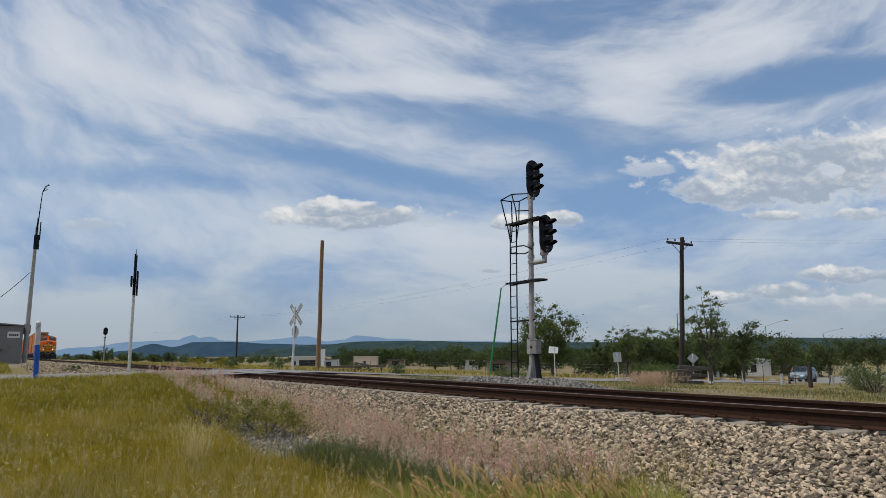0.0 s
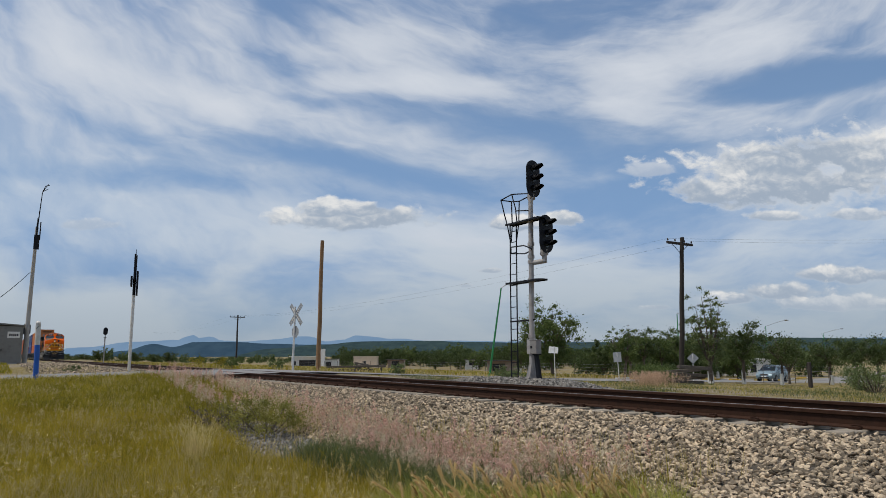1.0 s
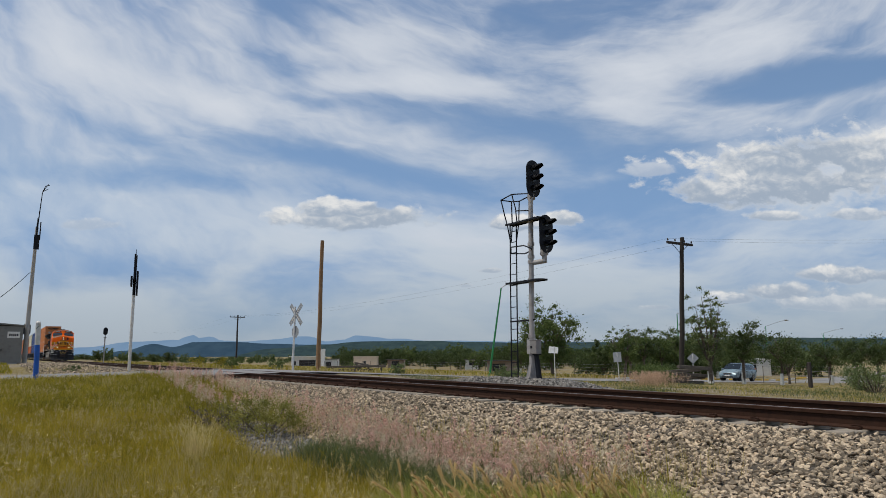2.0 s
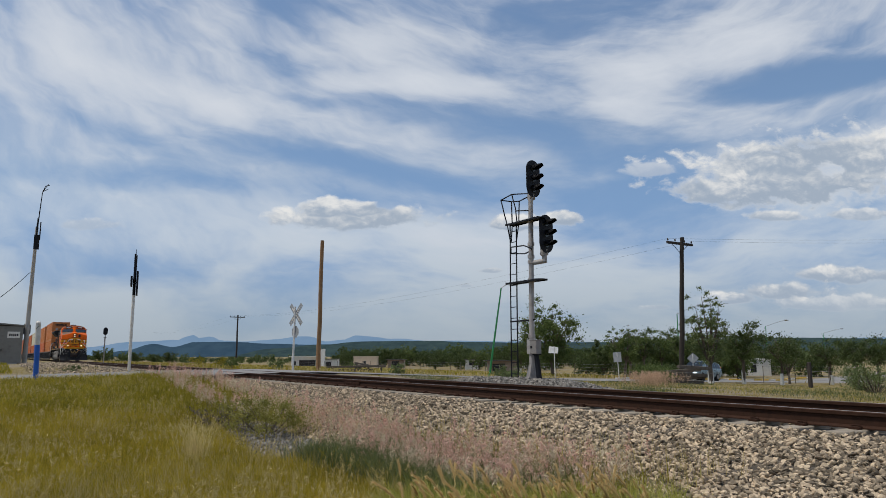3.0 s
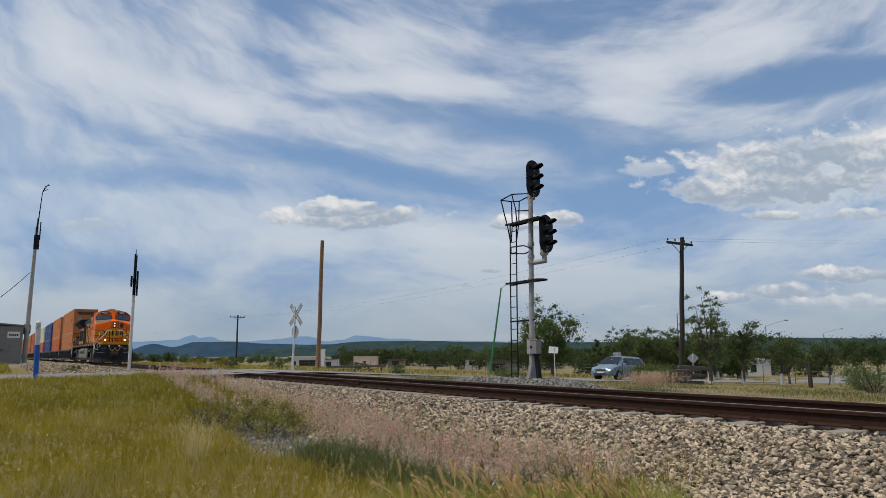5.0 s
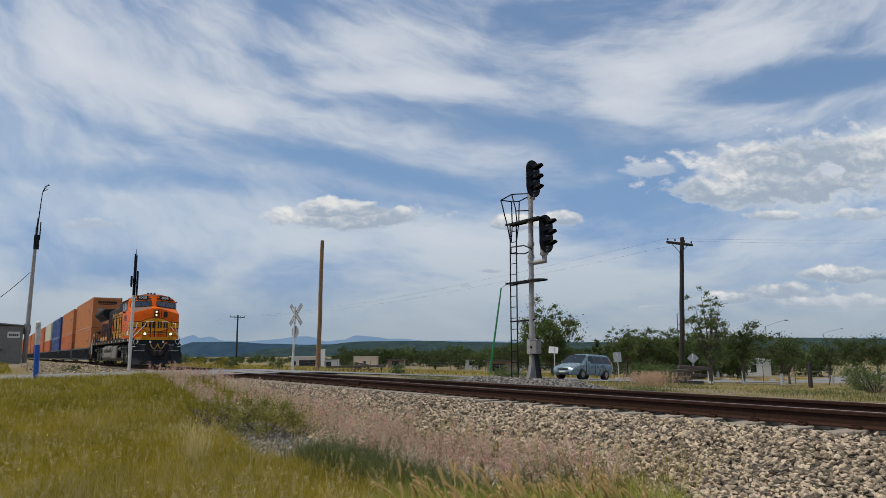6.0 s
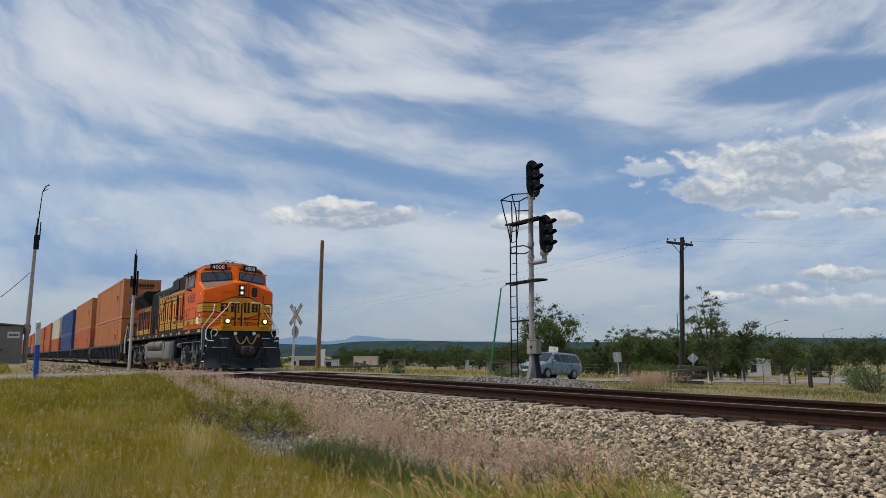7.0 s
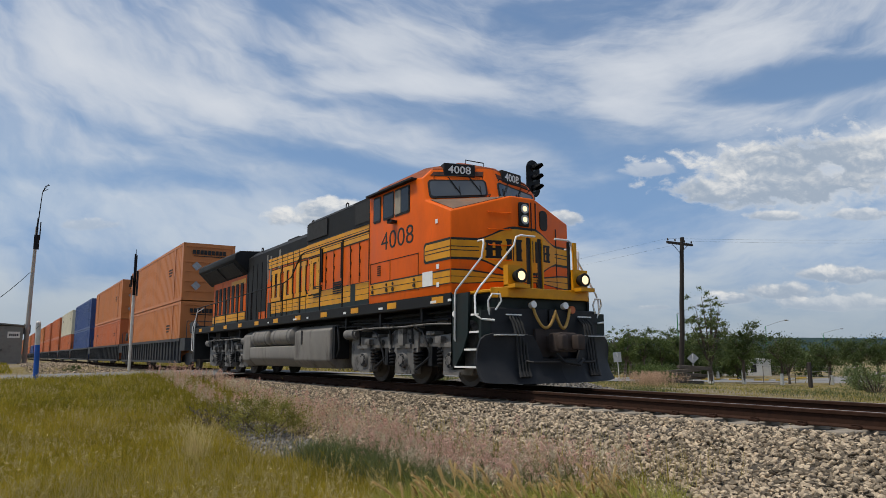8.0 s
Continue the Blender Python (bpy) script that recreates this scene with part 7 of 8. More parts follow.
# ---- the minivan ----
def make_van():
    van = thing("minivan", pose(-51.5, 76.9, -2.7), "light blue-grey minivan driving up to the crossing", "car")
    # stations along the length: x, floor, belt height, roof height, half widths at floor, belt and roof
    st = [(-2.56, 0.50, 0.80, 1.02, 0.80, 0.86, 0.78), (-2.50, 0.34, 0.98, 1.35, 0.88, 0.94, 0.76), (-2.38, 0.30, 1.04, 1.62, 0.92, 0.97, 0.72), (-2.15, 0.28, 1.05, 1.72, 0.94, 0.985, 0.70), (-1.0, 0.28, 1.04, 1.75, 0.95, 0.99, 0.71),
          (0.0, 0.28, 1.02, 1.75, 0.95, 0.99, 0.71), (0.55, 0.28, 1.01, 1.69, 0.95, 0.985, 0.70), (1.0, 0.28, 1.00, 1.46, 0.95, 0.98, 0.72), (1.5, 0.28, 0.99, 1.12, 0.94, 0.97, 0.78), (1.62, 0.28, 0.97, 1.03, 0.94, 0.96, 0.80), (2.1, 0.28, 0.88, 0.95, 0.92, 0.93, 0.76), (2.4, 0.28, 0.76, 0.84, 0.86, 0.88, 0.70), (2.54, 0.32, 0.62, 0.70, 0.74, 0.78, 0.62), (2.58, 0.40, 0.52, 0.56, 0.62, 0.66, 0.55)]
    rings = []
    for x, f, b, r, wf, wb, wr in st:
        rings.append([(x, -wf * 0.9, f), (x, -wf, f + 0.12), (x, -wb, (f + b) / 2 + 0.05), (x, -wb * 0.985, b), (x, -wr, r - 0.07), (x, -wr + 0.12, r), (x, 0, r + 0.02), (x, wr - 0.12, r), (x, wr, r - 0.07), (x, wb * 0.985, b), (x, wb, (f + b) / 2 + 0.05), (x, wf, f + 0.12), (x, wf * 0.9, f)])
    bm = bmesh.new()
    loft(bm, rings)
    body = part("body", bm, VAN_BLUE, van, smooth=32)

    def side_at(x, z, s):
        for a, b in zip(st, st[1:]):
            if a[0] <= x <= b[0]:
                k = (x - a[0]) / (b[0] - a[0])
                m = [p + (q - p) * k for p, q in zip(a, b)]
                t = (z - m[2]) / max(0.01, m[3] - 0.07 - m[2])
                return Vector((x, s * (m[5] * 0.985 + (m[6] - m[5] * 0.985) * t + 0.006), z))
    for s in (-1, 1):
        for quad in (((-2.30, 1.10), (-1.18, 1.10), (-1.22, 1.60), (-2.10, 1.58)), ((-1.12, 1.10), (-0.08, 1.10), (-0.10, 1.61), (-1.14, 1.61)), ((-0.02, 1.10), (1.02, 1.08), (0.78, 1.36), (0.42, 1.60), (-0.03, 1.61))):
            bm = bmesh.new()
            pts = [side_at(x, z, s) for x, z in quad]
            n = (pts[1] - pts[0]).cross(pts[2] - pts[0])
            plate(bm, pts, n if n.y * s > 0 else -n, 0.006)
            part("side_window", bm, VAN_GLASS, body)
        bm = bmesh.new()
        box(bm, 0.85, 1.05, *sorted((s * 0.98, s * 1.18)), 1.05, 1.22)
        bevel(bm, 0.03, 2)
        part("wing_mirror", bm, VAN_BLUE, body)
        bm = bmesh.new()
        for x in (-0.95, 0.15):
            box(bm, x, x + 0.2, *sorted((s * 0.98, s * 1.01)), 0.90, 0.935)
        part("door_handle", bm, VAN_GLASS, body)
        bm = bmesh.new()
        for x in (-1.15, -0.05, 1.08):
            box(bm, x, x + 0.012, *sorted((s * 0.965, s * 0.996)), 0.42, 1.02)
        part("door_seam", bm, RUBBER, body)
        # headlamp and tail lamp
        bm = bmesh.new()
        loft(bm, [[(2.36, s * 0.60, 0.70), (2.36, s * 0.60, 0.84), (2.30, s * 0.60, 0.84), (2.30, s * 0.60, 0.70)], [(2.10, s * 0.92, 0.78), (2.10, s * 0.92, 0.90), (2.04, s * 0.90, 0.90), (2.04, s * 0.90, 0.78)]])
        for v in bm.verts:
            v.co.x += 0.10
        part("headlight", bm, LENS_CLEAR, body)
        bm = bmesh.new()
        box(bm, -2.50, -2.34, *sorted((s * 0.72, s * 0.90)), 1.0, 1.3)
        part("tail_light", bm, CONT_B, body)
    bm = bmesh.new()
    plate(bm, [(1.50, -0.80, 1.13), (1.50, 0.80, 1.13), (1.02, 0.74, 1.455), (0.60, 0.66, 1.69), (0.60, -0.66, 1.69), (1.02, -0.74, 1.455)], (0.6, 0, 1), 0.02)
    part("windscreen", bm, VAN_GLASS, body)
    bm = bmesh.new()
    box(bm, 2.44, 2.60, -0.42, 0.42, 0.60, 0.76)
    bevel(bm, 0.03, 1)
    grille = part("grille", bm, RUBBER, body)
    bm = bmesh.new()
    for k in range(3):
        box(bm, 2.58, 2.612, -0.42, 0.42, 0.61 + 0.05 * k, 0.625 + 0.05 * k)
    part("chrome_bar", bm, STEEL, grille)
    bm = bmesh.new()
    box(bm, 2.45, 2.62, -0.5, 0.5, 0.33, 0.43)
    part("air_intake", bm, RUBBER, body)
    bm = bmesh.new()
    box(bm, 2.58, 2.63, -0.26, 0.26, 0.45, 0.56)
    part("number_plate", bm, SIGN_WHITE, body, "plain white front plate")
    bm = bmesh.new()
    box(bm, 2.50, 2.60, -0.70, 0.70, 0.43, 0.60)
    bevel(bm, 0.03, 2)
    part("bumper", bm, VAN_BLUE, body)
    bm = bmesh.new()
    for s in (-1, 1):
        pipe(bm, [(-2.0, s * 0.62, 1.74), (-1.8, s * 0.62, 1.80), (-0.2, s * 0.62, 1.81), (0.2, s * 0.62, 1.75)], 0.018, 6)
    part("roof_rail", bm, RUBBER, body)
    wheels = []
    for x in (-1.50, 1.55):
        for s in (-1, 1):
            bm = bmesh.new()
            rod(bm, (x, s * 0.70, 0.36), (x, s * 0.962, 0.36), 0.40, seg=28)
            arch = part("wheel_arch", bm, RUBBER, body)
            bm = bmesh.new()
            rod(bm, (0, -0.11, 0), (0, 0.11, 0), 0.335, seg=32)
            bevel(bm, 0.03, 2, 60)
            w = part("wheel", bm, RUBBER, van, "black tyre on a silver rim", smooth=40)
            w.matrix_basis = pose(x, s * 0.885, 0.335)
            bm = bmesh.new()
            rod(bm, (0, s * 0.10, 0), (0, s * 0.118, 0), 0.215, 0.205, 24)
            for k in range(5):
                a = k * math.tau / 5
                box(bm, -0.03, 0.03, *sorted((s * 0.11, s * 0.128)), 0.05, 0.2, Matrix.Rotation(a, 4, "Y"))
            part("rim", bm, STEEL, w)
            wheels.append((w, x, s * 0.885, 0.335))
    return van, wheels


van, van_wheels = make_van()
# ---- plants ----
def leaf_material(name, colour, other, rough=0.6):
    m = bpy.data.materials.new(name)
    m.use_nodes = True
    t = Tree(m.node_tree)
    rnd = t.n("ShaderNodeNewGeometry").outputs["Random Per Island"]
    where = t.n("ShaderNodeTexCoord").outputs["Object"]
    patch = t.noise(where, 1.1, 3, 0.6)
    f = t.math("ADD", t.math("MULTIPLY", rnd, 0.6), t.math("MULTIPLY", t.ramp(patch, 0.3, 0.7), 0.4))
    col = t.mix(f, (*colour, 1), (*other, 1))
    b = t.n("ShaderNodeBsdfPrincipled")
    t.put(b.inputs["Base Color"], col)
    b.inputs["Roughness"].default_value = rough
    b.inputs["Specular IOR Level"].default_value = 0.25
    tr = t.n("ShaderNodeBsdfTranslucent")
    t.put(tr.inputs[0], col)
    mix = t.n("ShaderNodeMixShader")
    mix.inputs[0].default_value = 0.4
    t.put(mix.inputs[1], b.outputs[0])
    t.put(mix.inputs[2], tr.outputs[0])
    t.put(t.n("ShaderNodeOutputMaterial").inputs[0], mix.outputs[0])
    return m


LEAF = leaf_material("tree_leaf", (0.055, 0.092, 0.026), (0.16, 0.20, 0.062))
LEAF_DARK = leaf_material("mesquite_leaf", (0.042, 0.068, 0.022), (0.108, 0.138, 0.046))
LEAF_PALE = leaf_material("pale_leaf", (0.075, 0.11, 0.04), (0.19, 0.225, 0.09))
TWIG = leaf_material("dry_twig", (0.10, 0.08, 0.065), (0.17, 0.14, 0.11))
GRASS_GOLD = leaf_material("golden_grass", (0.16, 0.130, 0.008), (0.54, 0.41, 0.040))
GRASS_OLIVE = leaf_material("olive_grass", (0.095, 0.102, 0.008), (0.41, 0.335, 0.034))
GRASS_GREEN = leaf_material("green_grass", (0.060, 0.088, 0.030), (0.19, 0.21, 0.085))
WEED = leaf_material("weed_leaf", (0.13, 0.14, 0.028), (0.34, 0.31, 0.085))
GRASS_STRAW = leaf_material("straw_grass", (0.34, 0.265, 0.085), (0.58, 0.475, 0.21))
STRAW_PALE = leaf_material("pale_straw", (0.50, 0.40, 0.16), (0.74, 0.62, 0.30))
PINK = leaf_material("pink_plume", (0.50, 0.27, 0.205), (0.74, 0.52, 0.42), 0.8)
CREAM = leaf_material("cream_plume", (0.46, 0.38, 0.25), (0.70, 0.61, 0.45), 0.8)
CREAM_PINK = leaf_material("cream_pink_plume", (0.46, 0.30, 0.20), (0.62, 0.46, 0.33), 0.8)
GOLD_HEAD = leaf_material("golden_seed_head", (0.58, 0.42, 0.18), (0.82, 0.64, 0.34), 0.8)


def mesh_from(name, verts, faces, mat):
    me = bpy.data.meshes.new(name)
    me.from_pydata(verts, [], faces)
    for one in (mat if isinstance(mat, (list, tuple)) else [mat]):
        me.materials.append(one)
    return me


def leaf_cloud(rng, centres, radii, count, size):
    """Small pointed leaves about several clumps; returns vertices and faces."""
    centres, radii = np.array(centres), np.array(radii)
    which = rng.choice(len(centres), count, p=radii ** 2 / (radii ** 2).sum())
    d = rng.normal(size=(count, 3))
    d /= np.linalg.norm(d, axis=1)[:, None]
    r = radii[which] * np.abs(rng.normal(0, 0.72, count))
    c = centres[which] + d * r[:, None] * np.array([1, 1, 0.7])
    a = rng.normal(size=(count, 3))
    a /= np.linalg.norm(a, axis=1)[:, None]
    b = np.cross(a, rng.normal(size=(count, 3)))
    b /= np.linalg.norm(b, axis=1)[:, None]
    s = size * rng.uniform(0.6, 1.4, count)[:, None]
    v = np.stack([c - a * s, c + b * s * 0.45, c + a * s, c - b * s * 0.45], 1).reshape(-1, 3)
    f = np.arange(count * 4).reshape(-1, 4)
    return v.tolist(), f.tolist()


def tree_meshes(seed, height, spread, trunk, clumps, leaves, leaf, mat, loose=0.0, bare=False):
    """Trunk with limbs, and the crown, of one tree."""
    rng = np.random.default_rng(seed)
    rnd = random.Random(seed)
    bm = bmesh.new()
    lean = Vector((rnd.uniform(-0.08, 0.08), rnd.uniform(-0.08, 0.08), 1))
    fork = lean * trunk
    r0 = 0.035 + height * 0.018
    pipe_pts = [Vector((0, 0, -0.25)), lean * trunk * 0.5 + Vector((rnd.uniform(-0.05, 0.05), rnd.uniform(-0.05, 0.05), 0)), fork]
    for p, q, a, b in ((pipe_pts[0], pipe_pts[1], r0 * 1.25, r0), (pipe_pts[1], pipe_pts[2], r0, r0 * 0.85)):
        rod(bm, p, q, a, b, 8, False)
    centres, radii = [], []
    for k in range(clumps):
        ang = k * 2.4 + rnd.uniform(-0.4, 0.4)
        u = (k + 0.5) / clumps
        rr = spread * (0.25 + 0.75 * math.sin(math.pi * min(1, 0.18 + 0.82 * (1 - u)))) * rnd.uniform(0.55, 1.0)
        z = trunk * 1.02 + (height - trunk) * (0.12 + 0.80 * u) * rnd.uniform(0.9, 1.06)
        tip = Vector((math.cos(ang) * rr * 0.8, math.sin(ang) * rr * 0.8, z))
        bend = fork.lerp(tip, 0.5) + Vector((rnd.uniform(-0.1, 0.1), rnd.uniform(-0.1, 0.1), rnd.uniform(-0.05, 0.15))) * spread
        rod(bm, fork * rnd.uniform(0.8, 1), bend, r0 * 0.45, r0 * 0.28, 5, False)
        rod(bm, bend, tip, r0 * 0.28, r0 * 0.08, 5, False)
        for j in range(3 if not bare else 9):
            base = bend.lerp(tip, rnd.random())
            end = base + Vector((rnd.gauss(0, 1), rnd.gauss(0, 1), rnd.gauss(0.5, 0.7))) * spread * (0.22 if not bare else 0.2)
            rod(bm, base, end, r0 * 0.11, r0 * 0.03, 4, False)
        for j in range(4):
            centres.append((fork.lerp(tip, rnd.uniform(0.55, 1.1)) + Vector((rnd.gauss(0, 1), rnd.gauss(0, 1), rnd.gauss(0.1, 0.8))) * spread * 0.22)[:])
            radii.append(spread * rnd.uniform(0.13, 0.32) * (1 - 0.3 * u))
        if loose:
            centres.append((tip + Vector((rnd.gauss(0, 1), rnd.gauss(0, 1), rnd.gauss(0.3, 0.6))) * spread * loose)[:])
            radii.append(spread * rnd.uniform(0.12, 0.22))
    wood = mesh_of("trunk", bm, BARK if not bare else TWIG, 50)
    v, f = leaf_cloud(rng, centres, radii, leaves, leaf)
    crown = mesh_from("crown", v, f, mat)
    return wood, crown, r0


def plant_tree(kind, at, label, turn=0.0, size=1.0, lime=0.0, group=""):
    wood, crown, r0 = kind
    z = land_z(at[0], at[1])
    t = thing("tree", pose(at[0], at[1], z, 0, 0, turn) @ Matrix.Scale(size, 4), label, "tree", group)
    for name, me in (("trunk", wood), ("crown", crown)):
        o = new(name, me)
        o.parent = t
    if lime:
        bm = bmesh.new()
        rod(bm, (0, 0, -0.1), (0, 0, lime), r0 * 1.42, r0 * 1.2, 10, False)
        part("limewash", bm, LIMEWASH, t, "white limewashed trunk base", smooth=60)
    return t


big_tree = tree_meshes(1, 7.9, 3.7, 1.7, 24, 17000, 0.125, LEAF, 0.2)
mid_a = tree_meshes(2, 4.4, 1.7, 1.5, 13, 8500, 0.066, LEAF, 0.25)
mid_b = tree_meshes(3, 4.0, 1.8, 1.7, 12, 8500, 0.064, LEAF_DARK, 0.2)
mid_c = tree_meshes(4, 6.2, 1.5, 1.3, 18, 11000, 0.06, LEAF_PALE, 0.2)
umbrella = tree_meshes(5, 3.6, 2.35, 1.8, 15, 8500, 0.064, LEAF_DARK, 0.2)
bare_tree = tree_meshes(6, 4.6, 1.8, 1.2, 9, 700, 0.05, TWIG, 0.2, True)
far_a = tree_meshes(7, 5.4, 3.2, 0.6, 12, 3400, 0.20, LEAF_DARK, 0.1)
far_b = tree_meshes(8, 4.2, 3.6, 0.4, 12, 3400, 0.20, LEAF_DARK, 0.1)
far_c = tree_meshes(9, 5.8, 3.2, 0.9, 14, 3400, 0.20, LEAF, 0.1)

plant_tree(big_tree, (-58.4, 42.1), "round leafy green tree behind the signal", 40, 0.94)
for kind, at, turn, size, lime, words in (
        (mid_a, (-53.7, 48.2), 10, 1.25, 0, "leafy green roadside tree"),
        (bare_tree, (-56.3, 51.8), 50, 1.35, 0, "half-bare roadside tree with thin twigs"),
        (mid_b, (-54.0, 51.6), 80, 1.3, 0, "dense dark green roadside tree"),
        (mid_a, (-55.6, 56.5), 200, 1.32, 0, "leafy green tree beyond the road"),
        (mid_b, (-55.8, 60.0), 10, 1.4, 0, "dense dark green tree beyond the road"),
        (mid_a, (-58.9, 66.3), 60, 1.4, 0, "leafy green tree beyond the road"),
        (mid_c, (-30.2, 31.2), 75, 1.0, 0.8, "slender pale-leaved tree with limewashed trunk"),
        (mid_a, (-58.6, 70.4), 120, 1.4, 0.9, "leafy tree with limewashed trunk by the road"),
        (mid_b, (-32.1, 37.5), 160, 1.08, 0.9, "dark tree with limewashed trunk by the road"),
        (umbrella, (-31.2, 40.8), 20, 1.0, 0.85, "spreading dark tree with limewashed trunk"),
        (bare_tree, (-35.0, 47.9), 70, 0.8, 0, "bare-twigged tree behind the spreading one"),
        (umbrella, (-34.2, 53.0), 130, 1.02, 0.8, "spreading dark tree with limewashed trunk"),
        (umbrella, (-30.9, 50.9), 220, 1.0, 0.8, "spreading dark tree with limewashed trunk"),
        (umbrella, (-28.9, 50.0), 300, 1.0, 0.8, "spreading dark tree with limewashed trunk"),
        (umbrella, (-26.0, 55.3), 15, 1.05, 0.8, "spreading dark tree with limewashed trunk"),
        (mid_b, (-65.0, 84.0), 15, 1.4, 0.8, "dark tree with limewashed trunk across the road"),
        (umbrella, (-70.0, 92.0), 75, 1.4, 0.8, "spreading tree across the road"),
        (umbrella, (-62.0, 40.6), 45, 0.95, 0.8, "small spreading tree with limewashed trunk")):
    plant_tree(kind, at, words, turn, size, lime, "roadside trees")

rng_far = random.Random(21)
AHEAD, ASIDE = Vector((-0.8443, 0.5359)), Vector((0.5359, 0.8443))


def far_row(a0, a1, d0, d1, n, size0, size1):
    for i in range(n):
        a = a0 + (a1 - a0) * (i + rng_far.uniform(0.1, 0.9)) / n
        d = rng_far.uniform(d0, d1)
        c = AHEAD * d + ASIDE * (a * d)
        at = (c.x, c.y - 8.92)
        if abs(road_q(*at)) < 7 or abs(at[1]) < 9:
            continue
        plant_tree(rng_far.choice((far_a, far_b, far_c, far_b)), at, "dark green tree in the distant tree line", rng_far.uniform(0, 360), rng_far.uniform(size0, size1), 0, "distant tree line")


far_row(-0.17, -0.09, 250, 300, 9, 0.45, 0.7)
far_row(-0.15, 0.24, 215, 260, 38, 1.0, 1.5)
far_row(-0.02, 0.24, 165, 190, 12, 0.7, 0.95)
far_row(0.20, 0.66, 105, 150, 30, 0.75, 1.0)
far_row(0.22, 0.68, 80, 100, 17, 0.65, 0.85)
far_row(-0.55, -0.10, 330, 430, 52, 0.45, 0.85)
far_row(-0.50, -0.38, 200, 240, 6, 0.55, 0.85)


def strew_blades(name, label, mat, count, where, tall, wide, bend, seed):
    """Grass: tapered blades that bow over, in one mesh."""
    rng = np.random.default_rng(seed)
    p = np.array([where(rng) for _ in range(count)])
    h = tall * rng.uniform(0.45, 1.2, count)
    w = wide * rng.uniform(0.6, 1.3, count)
    ang = rng.uniform(0, math.tau, count)
    ln = bend * rng.uniform(0.1, 1.0, count) * h
    dx, dy = np.cos(ang) * ln, np.sin(ang) * ln
    face = rng.uniform(0, math.tau, count)
    wx, wy = np.cos(face) * w, np.sin(face) * w
    v = np.empty((count, 5, 3))
    for k, (u, s) in enumerate(((0, -1), (0, 1), (0.55, -0.75), (0.55, 0.75), (1, 0))):
        v[:, k, 0] = p[:, 0] + dx * u ** 2 + wx * s
        v[:, k, 1] = p[:, 1] + dy * u ** 2 + wy * s
        v[:, k, 2] = p[:, 2] - 0.03 * (u == 0) + h * u * (1 - 0.25 * bend * u)
    i = np.arange(count) * 5
    faces = np.stack([i, i + 1, i + 3, i + 2], 1).tolist() + np.stack([i + 2, i + 3, i + 4], 1).tolist()
    return tagged(new(name, mesh_from(name, v.reshape(-1, 3).tolist(), faces, mat)), label, "grass", kind="stuff")


def meadow(lo, hi, power, keep):
    """Spots spread over the meadow by the track, closer together near by."""
    def spot(rng):
        while True:
            r = lo + (hi - lo) * rng.random() ** power
            a = rng.uniform(-0.68, 0.5)
            x = r * (AHEAD.x + ASIDE.x * a)
            y = -8.92 + r * (AHEAD.y + ASIDE.y * a)
            if keep(x, y, rng):
                return x, y, max(land_z(x, y), bank_z(y) - 0.02 if y > -4.2 else -9)
    return spot


def edge(x):
    return -4.75 + 0.35 * noise.noise((x * 0.5, 2.2, 0))


def on_meadow(x, y, rng):
    gap = 0.55 * smooth(-15.5, -14, x) * smooth(-10.0, -11, x)
    return y < edge(x) - gap + rng.normal(0, 0.12) and road_q(x, y) > 5.0


def clumpy(f, s, t):
    return lambda x, y, rng: f(x, y, rng) and noise.noise((x * s, y * s, 9)) + rng.normal(0, 0.12) > t


strew_blades("meadow_grass", "golden-green dry meadow grass", GRASS_GOLD, 125000, meadow(5.2, 26, 1.35, on_meadow), 0.24, 0.0028, 1.0, 1)
strew_blades("meadow_grass", "olive green meadow grass", GRASS_OLIVE, 105000, meadow(5.2, 26, 1.35, on_meadow), 0.19, 0.0032, 0.9, 2)
strew_blades("straw_grass", "pale straw-coloured dry grass stems", GRASS_STRAW, 6500, meadow(5.5, 26, 1.3, clumpy(on_meadow, 0.5, 0.0)), 0.44, 0.0018, 0.7, 3)
strew_blades("meadow_grass", "olive grass at the road's edge", GRASS_OLIVE, 16000, meadow(15, 34, 1.0, lambda x, y, rng: y < -4.3 and 4.6 < road_q(x, y) < 16), 0.26, 0.012, 0.8, 4)


def in_belt(x, y, rng):
    if -15.0 < x < -10.2 and y > -5.2 + 0.3 * noise.noise((x, y, 2)):
        return False
    return edge(x) - 0.3 < y < -3.35 + rng.normal(0, 0.2) and -25.5 < x < -5.0


def green_belt(x, y, rng):
    return edge(x) - 0.2 + rng.normal(0, 0.15) < y < -3.7 + rng.normal(0, 0.15) and -10.3 < x < -5.7


strew_blades("belt_grass", "blue-green tussock grass at the foot of the ballast", GRASS_GREEN, 15000, meadow(5.2, 13, 1.0, green_belt), 0.48, 0.005, 0.75, 5)
strew_blades("belt_grass", "olive tussock grass at the foot of the ballast", GRASS_OLIVE, 16000, meadow(5.2, 24, 1.0, in_belt), 0.36, 0.005, 0.75, 6)
strew_blades("ballast_weeds", "thin dry weeds growing through the ballast", GRASS_STRAW, 2600, meadow(7, 24, 1.0, lambda x, y, rng: -4.2 < y < -2.6), 0.42, 0.003, 0.6, 7)


